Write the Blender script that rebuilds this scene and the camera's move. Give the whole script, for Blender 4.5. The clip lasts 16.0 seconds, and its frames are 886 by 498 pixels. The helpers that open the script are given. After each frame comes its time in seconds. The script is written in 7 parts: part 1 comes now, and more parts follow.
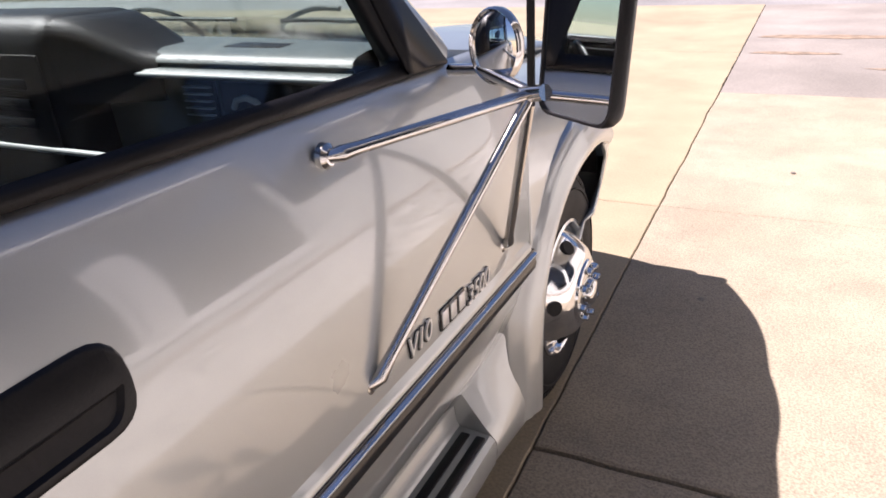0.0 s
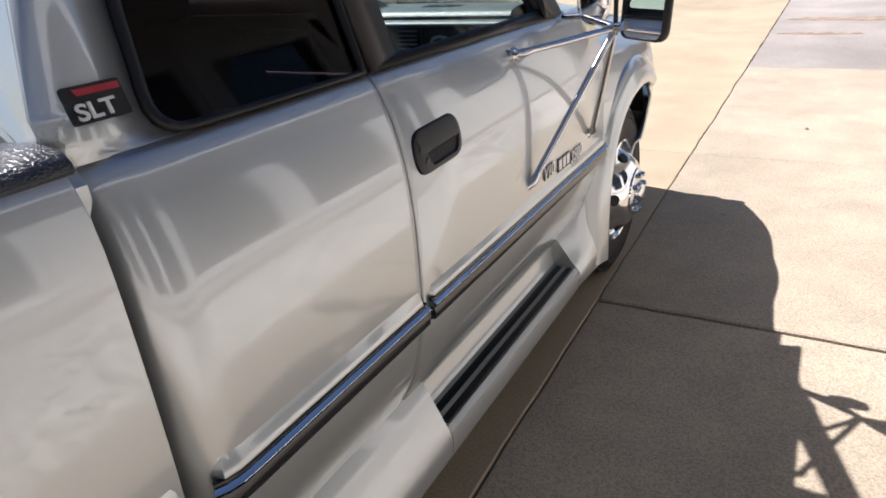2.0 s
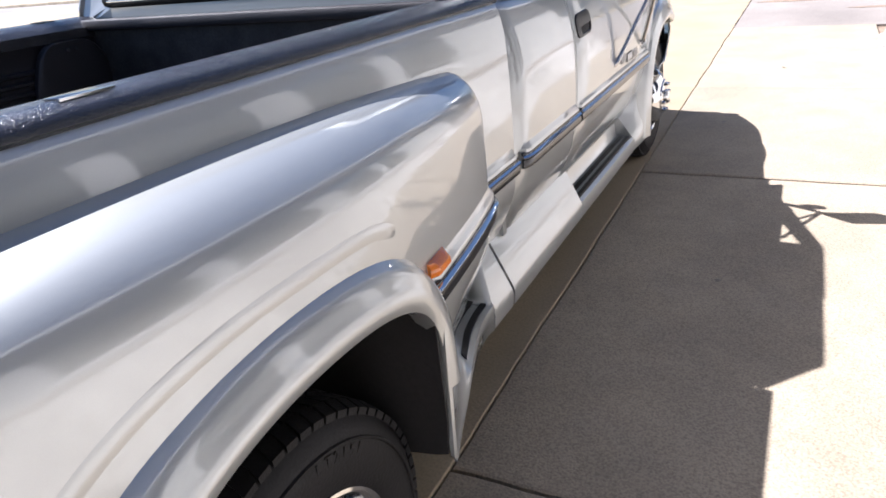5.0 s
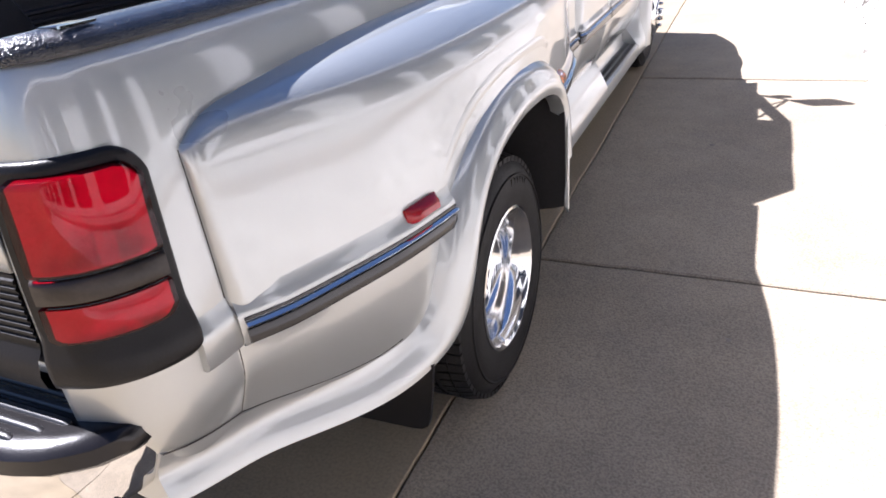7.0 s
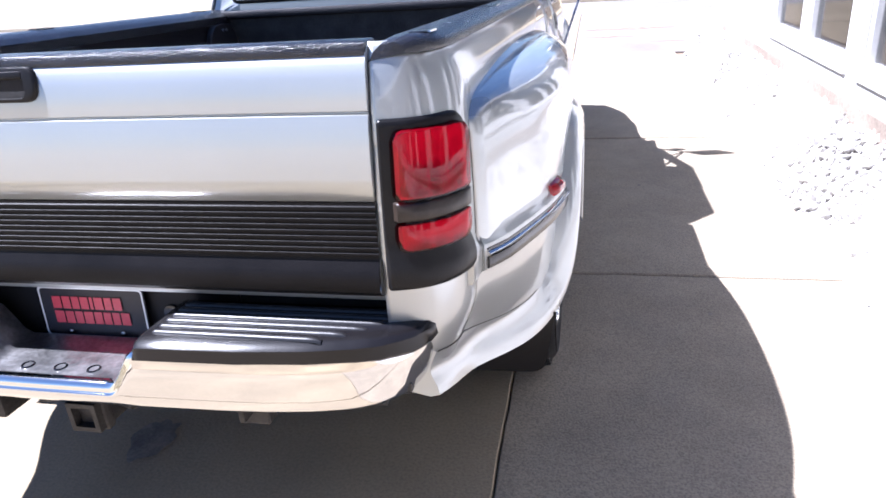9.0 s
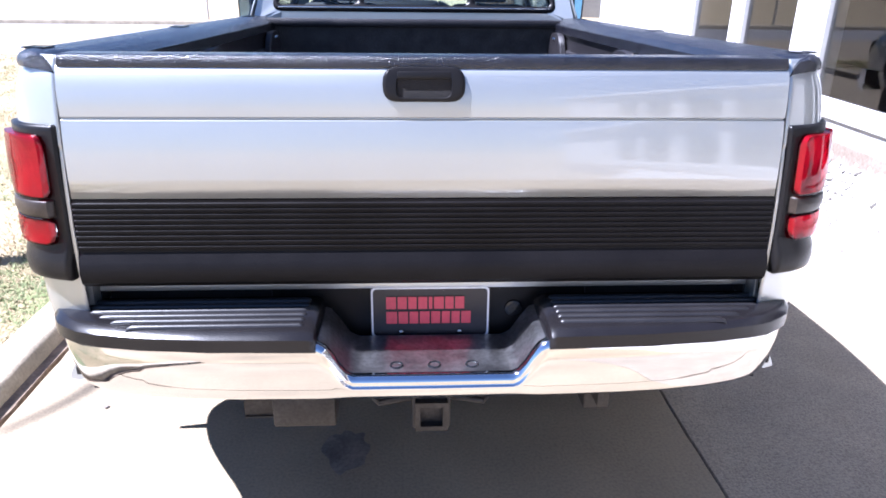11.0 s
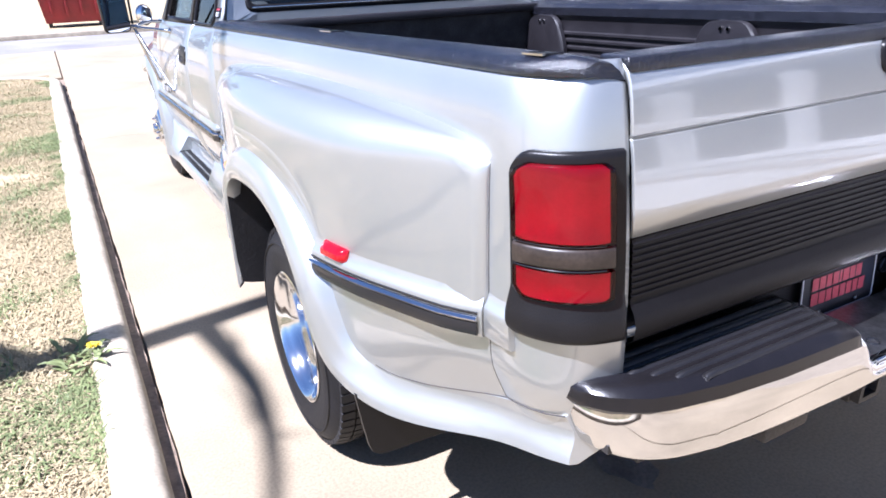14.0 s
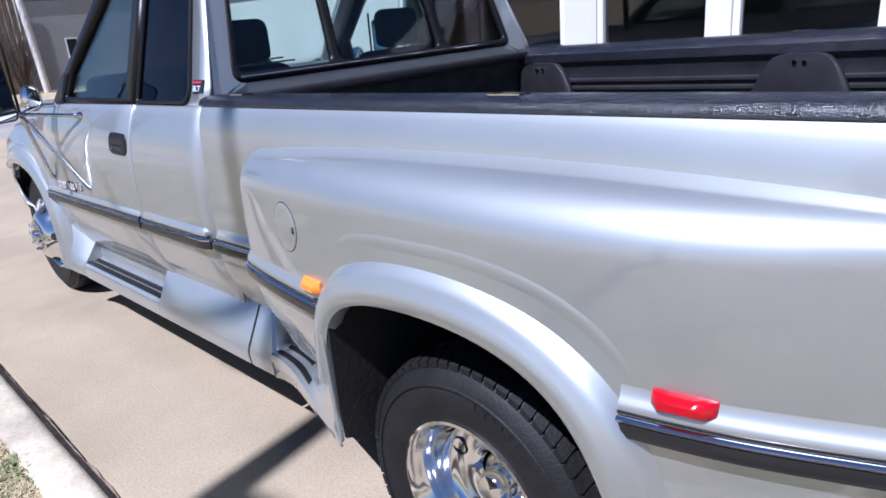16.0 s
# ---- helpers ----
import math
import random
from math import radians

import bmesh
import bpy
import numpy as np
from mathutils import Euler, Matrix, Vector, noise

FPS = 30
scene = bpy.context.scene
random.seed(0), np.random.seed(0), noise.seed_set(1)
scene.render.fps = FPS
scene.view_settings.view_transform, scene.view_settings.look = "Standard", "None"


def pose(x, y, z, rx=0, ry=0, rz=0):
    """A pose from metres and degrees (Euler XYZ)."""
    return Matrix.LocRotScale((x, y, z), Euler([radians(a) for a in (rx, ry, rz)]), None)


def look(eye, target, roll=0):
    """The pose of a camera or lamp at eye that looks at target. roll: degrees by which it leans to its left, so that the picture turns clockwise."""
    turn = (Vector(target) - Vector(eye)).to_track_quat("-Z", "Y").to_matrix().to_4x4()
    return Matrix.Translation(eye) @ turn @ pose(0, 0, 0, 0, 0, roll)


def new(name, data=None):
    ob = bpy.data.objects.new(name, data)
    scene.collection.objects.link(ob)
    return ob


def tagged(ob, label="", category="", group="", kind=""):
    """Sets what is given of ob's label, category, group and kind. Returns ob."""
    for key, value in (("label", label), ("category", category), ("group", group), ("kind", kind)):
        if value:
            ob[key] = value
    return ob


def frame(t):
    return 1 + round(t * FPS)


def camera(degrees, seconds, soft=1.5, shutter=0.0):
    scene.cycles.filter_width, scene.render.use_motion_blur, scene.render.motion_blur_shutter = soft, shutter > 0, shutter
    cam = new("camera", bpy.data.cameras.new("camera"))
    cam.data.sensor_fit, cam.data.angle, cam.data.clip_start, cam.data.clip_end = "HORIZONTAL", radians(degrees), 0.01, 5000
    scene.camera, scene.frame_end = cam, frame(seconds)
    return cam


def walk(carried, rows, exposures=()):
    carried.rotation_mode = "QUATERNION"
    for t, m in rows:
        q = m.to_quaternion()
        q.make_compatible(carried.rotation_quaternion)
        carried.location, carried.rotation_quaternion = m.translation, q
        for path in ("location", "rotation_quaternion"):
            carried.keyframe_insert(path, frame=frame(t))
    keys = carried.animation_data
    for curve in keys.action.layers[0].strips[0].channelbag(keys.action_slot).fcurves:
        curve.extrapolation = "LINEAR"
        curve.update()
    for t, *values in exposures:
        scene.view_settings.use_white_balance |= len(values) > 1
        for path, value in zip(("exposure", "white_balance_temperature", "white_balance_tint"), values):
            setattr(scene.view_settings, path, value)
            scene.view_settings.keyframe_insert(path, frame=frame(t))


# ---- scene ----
cam = camera(65.5, 16.0, soft=1.7)
PATH = [
    (0, (1.509, 1.901, 1.453), (0.671, 3.514, 0.619), -3.6),
    (0.5, (1.581, 1.674, 1.464), (0.702, 3.27, 0.638), -2.0),
    (1, (1.64, 1.439, 1.478), (0.699, 2.984, 0.626), -2.6),
    (1.5, (1.647, 1.175, 1.483), (0.687, 2.711, 0.636), -5.3),
    (2, (1.69, 0.939, 1.504), (0.777, 2.505, 0.658), -4.6),
    (2.5, (1.763, 0.703, 1.496), (0.829, 2.267, 0.671), -3.5),
    (3, (1.78, 0.463, 1.514), (0.806, 1.97, 0.63), -5.4),
    (3.2, (1.782, 0.356, 1.52), (0.831, 1.881, 0.641), -6.9),
    (5.3, (1.801, -0.769, 1.514), (0.932, 0.813, 0.655), -6.0),
    (5.5, (1.819, -0.885, 1.521), (0.959, 0.7, 0.657), -5.5),
    (6, (1.834, -1.156, 1.501), (0.977, 0.42, 0.616), -4.0),
    (6.5, (1.805, -1.42, 1.513), (0.906, 0.104, 0.581), -6.3),
    (7, (1.739, -1.672, 1.511), (0.96, -0.105, 0.542), -6.6),
    (7.5, (1.714, -1.906, 1.483), (0.99, -0.302, 0.533), -5.8),
    (8, (1.623, -2.123, 1.508), (0.974, -0.48, 0.57), -6.0),
    (8.5, (1.443, -2.319, 1.519), (0.961, -0.564, 0.689), -5.8),
    (9, (1.22, -2.414, 1.512), (0.809, -0.62, 0.731), -3.9),
    (9.5, (0.944, -2.463, 1.523), (0.623, -0.633, 0.783), -3.6),
    (9.7, (0.826, -2.501, 1.524), (0.555, -0.661, 0.788), -2.3),
    (11.8, (-0.551, -2.677, 1.55), (-0.226, -0.852, 0.799), 0.1),
    (12, (-0.654, -2.65, 1.542), (-0.279, -0.834, 0.792), 0.1),
    (12.5, (-0.931, -2.481, 1.528), (-0.441, -0.69, 0.783), 0.6),
    (13, (-1.192, -2.321, 1.526), (-0.585, -0.587, 0.736), 1.2),
    (13.5, (-1.425, -2.191, 1.547), (-0.646, -0.532, 0.746), -0.2),
    (14, (-1.626, -1.993, 1.527), (-0.751, -0.367, 0.758), -1.9),
    (14.5, (-1.801, -1.776, 1.558), (-0.806, -0.207, 0.82), -2.0),
    (15, (-1.956, -1.573, 1.547), (-0.846, -0.075, 0.826), -3.4),
    (15.5, (-2.064, -1.32, 1.563), (-0.83, 0.081, 0.846), -4.9),
    (16, (-2.075, -0.966, 1.535), (-0.771, 0.402, 0.88), -4.7),
]
EXPOSURES = [(0.0, 1.58, 6050, 26), (1.5, 1.45, 5900, 18), (3.0, 1.48, 5600, 17), (5.5, 1.88, 5560, 20), (7.5, 1.98, 5430, 22), (9.5, 2.14, 5120, 22), (12.0, 2.26, 5050, 24), (14.0, 1.84, 5100, 23), (15.3, 1.4, 4990, 22), (16.0, 1.0, 4950, 23)]
walk(cam, [(t, look(eye, target, roll)) for t, eye, target, roll in PATH], EXPOSURES)

# ---- light ----
SUN_WAY = Vector((0.66, 0.08, -1.0)).normalized()
world = bpy.data.worlds.new("daylight")
scene.world = world
world.use_nodes = True
sky = world.node_tree.nodes.new("ShaderNodeTexSky")
sky.sky_type = "NISHITA"
sky.sun_disc = False
sky.sun_elevation = radians(56.4)
sky.sun_rotation = radians(-96.9)
sky.altitude = 900
sky.air_density, sky.dust_density = 1.1, 0.3
world.node_tree.nodes["Background"].inputs["Strength"].default_value = 0.036
world.node_tree.links.new(sky.outputs[0], world.node_tree.nodes["Background"].inputs["Color"])
sun_data = bpy.data.lights.new("sun", "SUN")
sun_data.energy, sun_data.angle, sun_data.color = 5.2, radians(0.53), (1.0, 0.93, 0.80)
sun = new("sun", sun_data)
sun.matrix_world = look(Vector((0, 0, 30)) - SUN_WAY * 20, Vector((0, 0, 30)))

# ---- materials ----
def material(name, color, rough=0.5, metal=0.0, spread=0.12, scale=6.0, fine=90.0, bump=0.0, coat=0.0, second=None, spec=0.5, stains=0.0, island=False, piece=False):
    """A principled surface whose colour and gloss vary at a broad and a fine scale, with fine relief."""
    m = bpy.data.materials.new(name)
    m.use_nodes = True
    n, l = m.node_tree.nodes, m.node_tree.links
    b = n["Principled BSDF"]
    where = n.new("ShaderNodeTexCoord").outputs["Object"]
    broad, grain = n.new("ShaderNodeTexNoise"), n.new("ShaderNodeTexNoise")
    for node, s, d in ((broad, scale, 5.0), (grain, fine, 3.0)):
        node.inputs["Scale"].default_value, node.inputs["Detail"].default_value = s, d
        l.new(where, node.inputs["Vector"])
    ramp = n.new("ShaderNodeValToRGB")
    other = second or tuple(c * (1 - 1.6 * spread) for c in color)
    ramp.color_ramp.elements[0].position, ramp.color_ramp.elements[1].position = 0.32, 0.68
    ramp.color_ramp.elements[0].color, ramp.color_ramp.elements[1].color = (*other, 1), (*color, 1)
    l.new(broad.outputs["Fac"], ramp.inputs["Fac"])
    mix = n.new("ShaderNodeMix")
    mix.data_type, mix.blend_type = "RGBA", "MULTIPLY"
    mix.inputs["Factor"].default_value = min(1.0, spread * 2.0)
    l.new(ramp.outputs["Color"], mix.inputs["A"])
    dots = n.new("ShaderNodeValToRGB")
    dots.color_ramp.elements[0].position, dots.color_ramp.elements[1].position = 0.3, 0.62
    dots.color_ramp.elements[0].color = (0.45, 0.45, 0.45, 1)
    l.new(grain.outputs["Fac"], dots.inputs["Fac"])
    l.new(dots.outputs["Color"], mix.inputs["B"])
    out = mix.outputs["Result"]
    if stains:
        patch = n.new("ShaderNodeTexNoise")
        patch.inputs["Scale"].default_value, patch.inputs["Detail"].default_value = scale * 0.27, 8.0
        patch.inputs["Roughness"].default_value = 0.65
        l.new(where, patch.inputs["Vector"])
        cut = n.new("ShaderNodeValToRGB")
        cut.color_ramp.elements[0].position, cut.color_ramp.elements[1].position = 0.36, 0.60
        cut.color_ramp.elements[0].color = (1 - stains, 1 - stains * 1.02, 1 - stains * 1.06, 1)
        l.new(patch.outputs["Fac"], cut.inputs["Fac"])
        worn = n.new("ShaderNodeMix")
        worn.data_type, worn.blend_type = "RGBA", "MULTIPLY"
        worn.inputs["Factor"].default_value = 1.0
        l.new(out, worn.inputs["A"])
        l.new(cut.outputs["Color"], worn.inputs["B"])
        out = worn.outputs["Result"]
    if island or piece:
        value = n.new("ShaderNodeNewGeometry").outputs["Random Per Island"] if island else n.new("ShaderNodeObjectInfo").outputs["Random"]
        tone = n.new("ShaderNodeValToRGB")
        low = 0.72 if island else 0.90
        tone.color_ramp.elements[0].color, tone.color_ramp.elements[1].color = (low, low, low, 1), (1, 1, 1, 1)
        l.new(value, tone.inputs["Fac"])
        vary = n.new("ShaderNodeMix")
        vary.data_type, vary.blend_type = "RGBA", "MULTIPLY"
        vary.inputs["Factor"].default_value = 1.0
        l.new(out, vary.inputs["A"])
        l.new(tone.outputs["Color"], vary.inputs["B"])
        out = vary.outputs["Result"]
    l.new(out, b.inputs["Base Color"])
    gloss = n.new("ShaderNodeMapRange")
    gloss.inputs["To Min"].default_value, gloss.inputs["To Max"].default_value = max(0.0, rough * 0.8), min(1.0, rough * 1.2)
    l.new(broad.outputs["Fac"], gloss.inputs["Value"])
    l.new(gloss.outputs["Result"], b.inputs["Roughness"])
    b.inputs["Metallic"].default_value = metal
    b.inputs["Specular IOR Level"].default_value = spec
    b.inputs["Coat Weight"].default_value = coat
    b.inputs["Coat Roughness"].default_value = 0.055
    b.inputs["Coat IOR"].default_value = 1.8 if coat else 1.5
    if bump:
        relief = n.new("ShaderNodeBump")
        relief.inputs["Strength"].default_value, relief.inputs["Distance"].default_value = bump, 0.004
        l.new(grain.outputs["Fac"], relief.inputs["Height"])
        l.new(relief.outputs["Normal"], b.inputs["Normal"])
    return m


def pane(name, tint, gloss=0.02, ior=1.5):
    """Thin window glass: tinted, seen through, with a mirror gloss that rises towards grazing angles."""
    m = bpy.data.materials.new(name)
    m.use_nodes = True
    n, l = m.node_tree.nodes, m.node_tree.links
    n.remove(n["Principled BSDF"])
    clear, shine, mix = n.new("ShaderNodeBsdfTransparent"), n.new("ShaderNodeBsdfGlossy"), n.new("ShaderNodeMixShader")
    clear.inputs["Color"].default_value = (*tint, 1)
    shine.inputs["Roughness"].default_value = gloss
    edge, steep, add = n.new("ShaderNodeLayerWeight"), n.new("ShaderNodeMath"), n.new("ShaderNodeMath")
    edge.inputs["Blend"].default_value = 0.5
    steep.operation, add.operation = "POWER", "MULTIPLY_ADD"
    steep.inputs[1].default_value = 5.0
    least = ((ior - 1) / (ior + 1)) ** 2
    add.inputs[1].default_value, add.inputs[2].default_value = 1 - least, least
    l.new(edge.outputs["Facing"], steep.inputs[0])
    l.new(steep.outputs[0], add.inputs[0])
    l.new(add.outputs[0], mix.inputs[0])
    l.new(clear.outputs[0], mix.inputs[1])
    l.new(shine.outputs[0], mix.inputs[2])
    l.new(mix.outputs[0], n["Material Output"].inputs["Surface"])
    return m


def car_paint(name, color, sharp, wide, metal, share, ior):
    """Metallic lacquer: a keen and a broad flake lobe under one clear coat, with faint mottling and dust."""
    m = material(name, color, sharp, 1.0, 0.03, 3.0, 900.0, 0.0, coat=1.0)
    n, l = m.node_tree.nodes, m.node_tree.links
    a = n["Principled BSDF"]
    a.inputs["Coat IOR"].default_value, a.inputs["Coat Roughness"].default_value = ior, 0.055
    b, mix = n.new("ShaderNodeBsdfPrincipled"), n.new("ShaderNodeMixShader")
    l.new(a.inputs["Base Color"].links[0].from_socket, b.inputs["Base Color"])
    b.inputs["Metallic"].default_value, b.inputs["Roughness"].default_value = metal, wide
    b.inputs["Coat Weight"].default_value, b.inputs["Coat IOR"].default_value, b.inputs["Coat Roughness"].default_value = 1.0, ior, 0.055
    mix.inputs[0].default_value = share
    l.new(a.outputs[0], mix.inputs[1])
    l.new(b.outputs[0], mix.inputs[2])
    l.new(mix.outputs[0], n["Material Output"].inputs["Surface"])
    return m


PAINT = car_paint("silver_metallic_paint", (0.445, 0.458, 0.448), 0.30, 0.56, 0.84, 0.70, 1.68)
CHROME = material("chrome", (0.66, 0.66, 0.66), 0.045, 1.0, 0.02, 4.0, 60.0)
STEEL = material("brushed_stainless", (0.60, 0.58, 0.56), 0.11, 1.0, 0.05, 8.0, 300.0)
POLISHED = material("polished_alloy", (0.80, 0.80, 0.80), 0.10, 1.0, 0.05, 8.0, 200.0)
BLACK_TRIM = material("black_trim_plastic", (0.010, 0.0092, 0.0096), 0.34, 0.0, 0.15, 10.0, 260.0, 0.12, spec=0.2)
GATE_BLACK = material("ribbed_gate_plastic", (0.008, 0.0072, 0.0078), 0.42, 0.0, 0.2, 8.0, 220.0, 0.1, spec=0.12)
BLACK_GLOSS = material("black_gloss_strip", (0.012, 0.012, 0.014), 0.16, 0.0, 0.1, 10.0, 120.0)
RIB_BLACK = material("pad_rib_plastic", (0.012, 0.011, 0.012), 0.40, 0.0, 0.15, 10.0, 260.0, 0.1, spec=0.55)
PAD_BLACK = material("step_pad_plastic", (0.010, 0.009, 0.010), 0.24, 0.0, 0.15, 10.0, 260.0, 0.06, spec=0.34)
LINER = material("bedliner_plastic", (0.013, 0.011, 0.014), 0.5, 0.0, 0.25, 9.0, 240.0, 0.5)
RAIL = material("rail_cap_plastic", (0.013, 0.013, 0.019), 0.25, 0.0, 0.4, 30.0, 230.0, 0.75, spec=0.7)
RUBBER = material("tyre_rubber", (0.011, 0.010, 0.0105), 0.62, 0.0, 0.35, 9.0, 150.0, 0.35, spec=0.3)
# the wheel wells' own black, also painted shade in the bumper recess
WELL = material("wheel_well_and_shade_black", (0.014, 0.012, 0.012), 0.85, 0.0, 0.3, 8.0, 90.0, 0.3)
# black of the frame steel, also the painted shade in the cab gap
FRAME_BLACK = material("frame_steel_and_gap_shade", (0.060, 0.054, 0.050), 0.6, 0.4, 0.35, 14.0, 120.0, 0.3)
GREY_BADGE = material("badge_letters", (0.72, 0.71, 0.69), 0.3, 0.4, 0.05)
BADGE_RED = material("badge_red", (0.35, 0.02, 0.03), 0.3)
LENS_BACK = material("lamp_reflector", (0.88, 0.86, 0.85), 0.22, 0.62, 0.08, 20.0, 200.0)
CLEAR_RED = pane("clear_red_lens", (0.57, 0.036, 0.10), 0.03, 1.42)
RED_LENS = material("red_lens", (0.36, 0.0015, 0.007), 0.12, 0.0, 0.10, 9.0, 130.0, coat=0.25, spec=0.25)
SMOKE_LENS = material("smoked_clear_lens", (0.040, 0.029, 0.022), 0.35, 0.0, 0.3, 12.0, 140.0, spec=0.35)
AMBER_LENS = material("amber_lens", (0.85, 0.22, 0.015), 0.18, 0.0, 0.1, 14.0, 160.0, coat=0.4)
SEAM = material("seam_shadow_dirt", (0.05, 0.045, 0.04), 0.8)
WORN_STEEL = material("worn_step_plate", (0.62, 0.61, 0.62), 0.32, 1.0, 0.25, 14.0, 90.0, 0.2)
LOT = material("lot_concrete", (0.39, 0.30, 0.18), 0.9, 0.0, 0.25, 0.8, 50.0, 0.5, stains=0.2)
MIRROR = material("mirror_glass", (0.9, 0.9, 0.92), 0.008, 1.0, 0.0, 4.0, 60.0)
CLEAR_GLASS = pane("clear_car_glass", (0.83, 0.89, 0.88), ior=1.38)
DARK_GLASS = pane("privacy_glass", (0.22, 0.19, 0.20), ior=1.36)
HOUSE_GLASS = pane("window_glass", (0.62, 0.62, 0.63), ior=1.6)
CLOTH = material("grey_seat_cloth", (0.032, 0.032, 0.038), 0.9, 0.0, 0.3, 20.0, 400.0, 0.4)
DASH = material("grey_dash_vinyl", (0.085, 0.100, 0.098), 0.40, 0.0, 0.15, 12.0, 300.0, 0.3)
SILVER_TRIM = material("silver_plastic_trim", (0.48, 0.50, 0.50), 0.4, 0.0, 0.08, 9.0, 200.0)
DARK_VINYL = material("dark_vinyl", (0.008, 0.009, 0.011), 0.45, 0.0, 0.15, 12.0, 300.0, 0.3, spec=0.25)
PLATE_BLACK = material("plate_black", (0.018, 0.016, 0.02), 0.35)
PLATE_RED = material("plate_red", (0.55, 0.05, 0.08), 0.4)
PLATE_WHITE = material("plate_white", (0.75, 0.75, 0.75), 0.4)
CONCRETE = material("driveway_concrete", (0.35, 0.281, 0.186), 0.85, 0.0, 0.2, 2.3, 95.0, 0.5, stains=0.2, second=(0.305, 0.245, 0.162), piece=True)
ROUGH_CONCRETE = material("exposed_concrete", (0.365, 0.303, 0.222), 0.9, 0.0, 0.36, 5.0, 130.0, 0.9, stains=0.2, second=(0.315, 0.262, 0.195), piece=True)
KERB = material("kerb_concrete", (0.50, 0.425, 0.31), 0.88, 0.0, 0.2, 5.0, 70.0, 0.6, stains=0.3)
GUTTER = material("joint_dirt", (0.30, 0.22, 0.155), 0.95, 0.0, 0.3, 9.0, 60.0, 0.7)
PATCH = material("bleached_asphalt", (0.31, 0.275, 0.245), 0.9, 0.0, 0.2, 0.8, 60.0, 0.5, stains=0.25)
ASPHALT = material("worn_asphalt", (0.27, 0.255, 0.25), 0.9, 0.0, 0.2, 0.7, 45.0, 0.5, stains=0.25)
DIRT = material("dry_ground", (0.37, 0.29, 0.165), 0.95, 0.0, 0.2, 3.0, 30.0, 0.8, second=(0.30, 0.235, 0.13))
STRAW = material("dry_grass", (0.45, 0.36, 0.20), 0.85, 0.0, 0.1, 1.1, 40.0, second=(0.35, 0.28, 0.15), island=True)
GREEN = material("green_grass", (0.21, 0.245, 0.085), 0.7, 0.0, 0.2, 4.0, 40.0, island=True)
FLOWER = material("dandelion_yellow", (0.80, 0.60, 0.03), 0.7)
WHITE_WALL = material("white_painted_wall", (0.50, 0.49, 0.465), 0.7, 0.0, 0.06, 1.5, 60.0, 0.25)
WHITE_TRIM = material("white_trim", (0.64, 0.63, 0.61), 0.45, 0.0, 0.06, 4.0, 80.0)
ROOFING = material("grey_roof", (0.17, 0.16, 0.15), 0.8, 0.0, 0.2, 3.0, 50.0, 0.4)
WHITE_ROOF = material("white_metal_roof", (0.68, 0.68, 0.67), 0.55, 0.0, 0.08, 1.0, 50.0, 0.1)
FOOTING = material("stained_footing", (0.36, 0.29, 0.23), 0.9, 0.0, 0.25, 3.0, 60.0, 0.4, stains=0.3)
ROCK = material("white_landscape_rock", (0.64, 0.61, 0.57), 0.85, 0.0, 0.2, 9.0, 70.0, 0.5, island=True)
BARK = material("grey_bark", (0.16, 0.12, 0.09), 0.9, 0.0, 0.3, 12.0, 60.0, 0.9)
SHED = material("grey_rendered_wall", (0.36, 0.35, 0.335), 0.85, 0.0, 0.15, 0.6, 20.0, 0.3, stains=0.2)
OIL = material("oil_stained_concrete", (0.24, 0.20, 0.165), 0.7, 0.0, 0.3, 9.0, 90.0, 0.4)
WOOD = material("weathered_wood", (0.22, 0.14, 0.09), 0.85, 0.0, 0.3, 4.0, 40.0, 0.5, piece=True)
RED_METAL = material("red_painted_metal", (0.32, 0.02, 0.025), 0.45, 0.0, 0.2, 3.0, 40.0)
POLE_WHITE = material("pale_pole", (0.62, 0.58, 0.53), 0.7, 0.0, 0.15, 5.0, 50.0)
ROOM = material("room_interior", (0.20, 0.185, 0.16), 0.9, 0.0, 0.2, 1.0, 20.0)

# ---- tools ----
RAKE = 0.026  # the truck's body stands higher at its tail


def part(name, bm, mat, parent=None, label="", smooth=38, body=False):
    """One mesh object, under a thing or a part. body: lean it with the truck's rake."""
    if body:
        for v in bm.verts:
            v.co.z += RAKE * (2.0 - v.co.y)
    bmesh.ops.recalc_face_normals(bm, faces=bm.faces)
    me = bpy.data.meshes.new(name)
    bm.to_mesh(me)
    bm.free()
    me.materials.append(mat)
    if smooth:
        me.polygons.foreach_set("use_smooth", [True] * len(me.polygons))
        me.set_sharp_from_angle(angle=radians(smooth))
    ob = new(name, me)
    ob.parent = parent
    if label:
        tagged(ob, label)
    return ob


def thick(ob, t, offset=0.0):
    mod = ob.modifiers.new("thickness", "SOLIDIFY")
    mod.thickness, mod.offset = t, offset
    mod.use_even_offset = False
    return ob


def box(bm, x0, x1, y0, y1, z0, z1, bevel=0.0, seg=2):
    made = bmesh.ops.create_cube(bm, size=1.0)["verts"]
    for v in made:
        v.co = Vector(((x0 + x1) / 2 + v.co.x * (x1 - x0), (y0 + y1) / 2 + v.co.y * (y1 - y0), (z0 + z1) / 2 + v.co.z * (z1 - z0)))
    if bevel:
        edges = list({e for v in made for e in v.link_edges})
        bmesh.ops.bevel(bm, geom=edges, offset=bevel, segments=seg, affect="EDGES", profile=0.5)
    return bm


def boxed(*a, **k):
    return box(bmesh.new(), *a, **k)


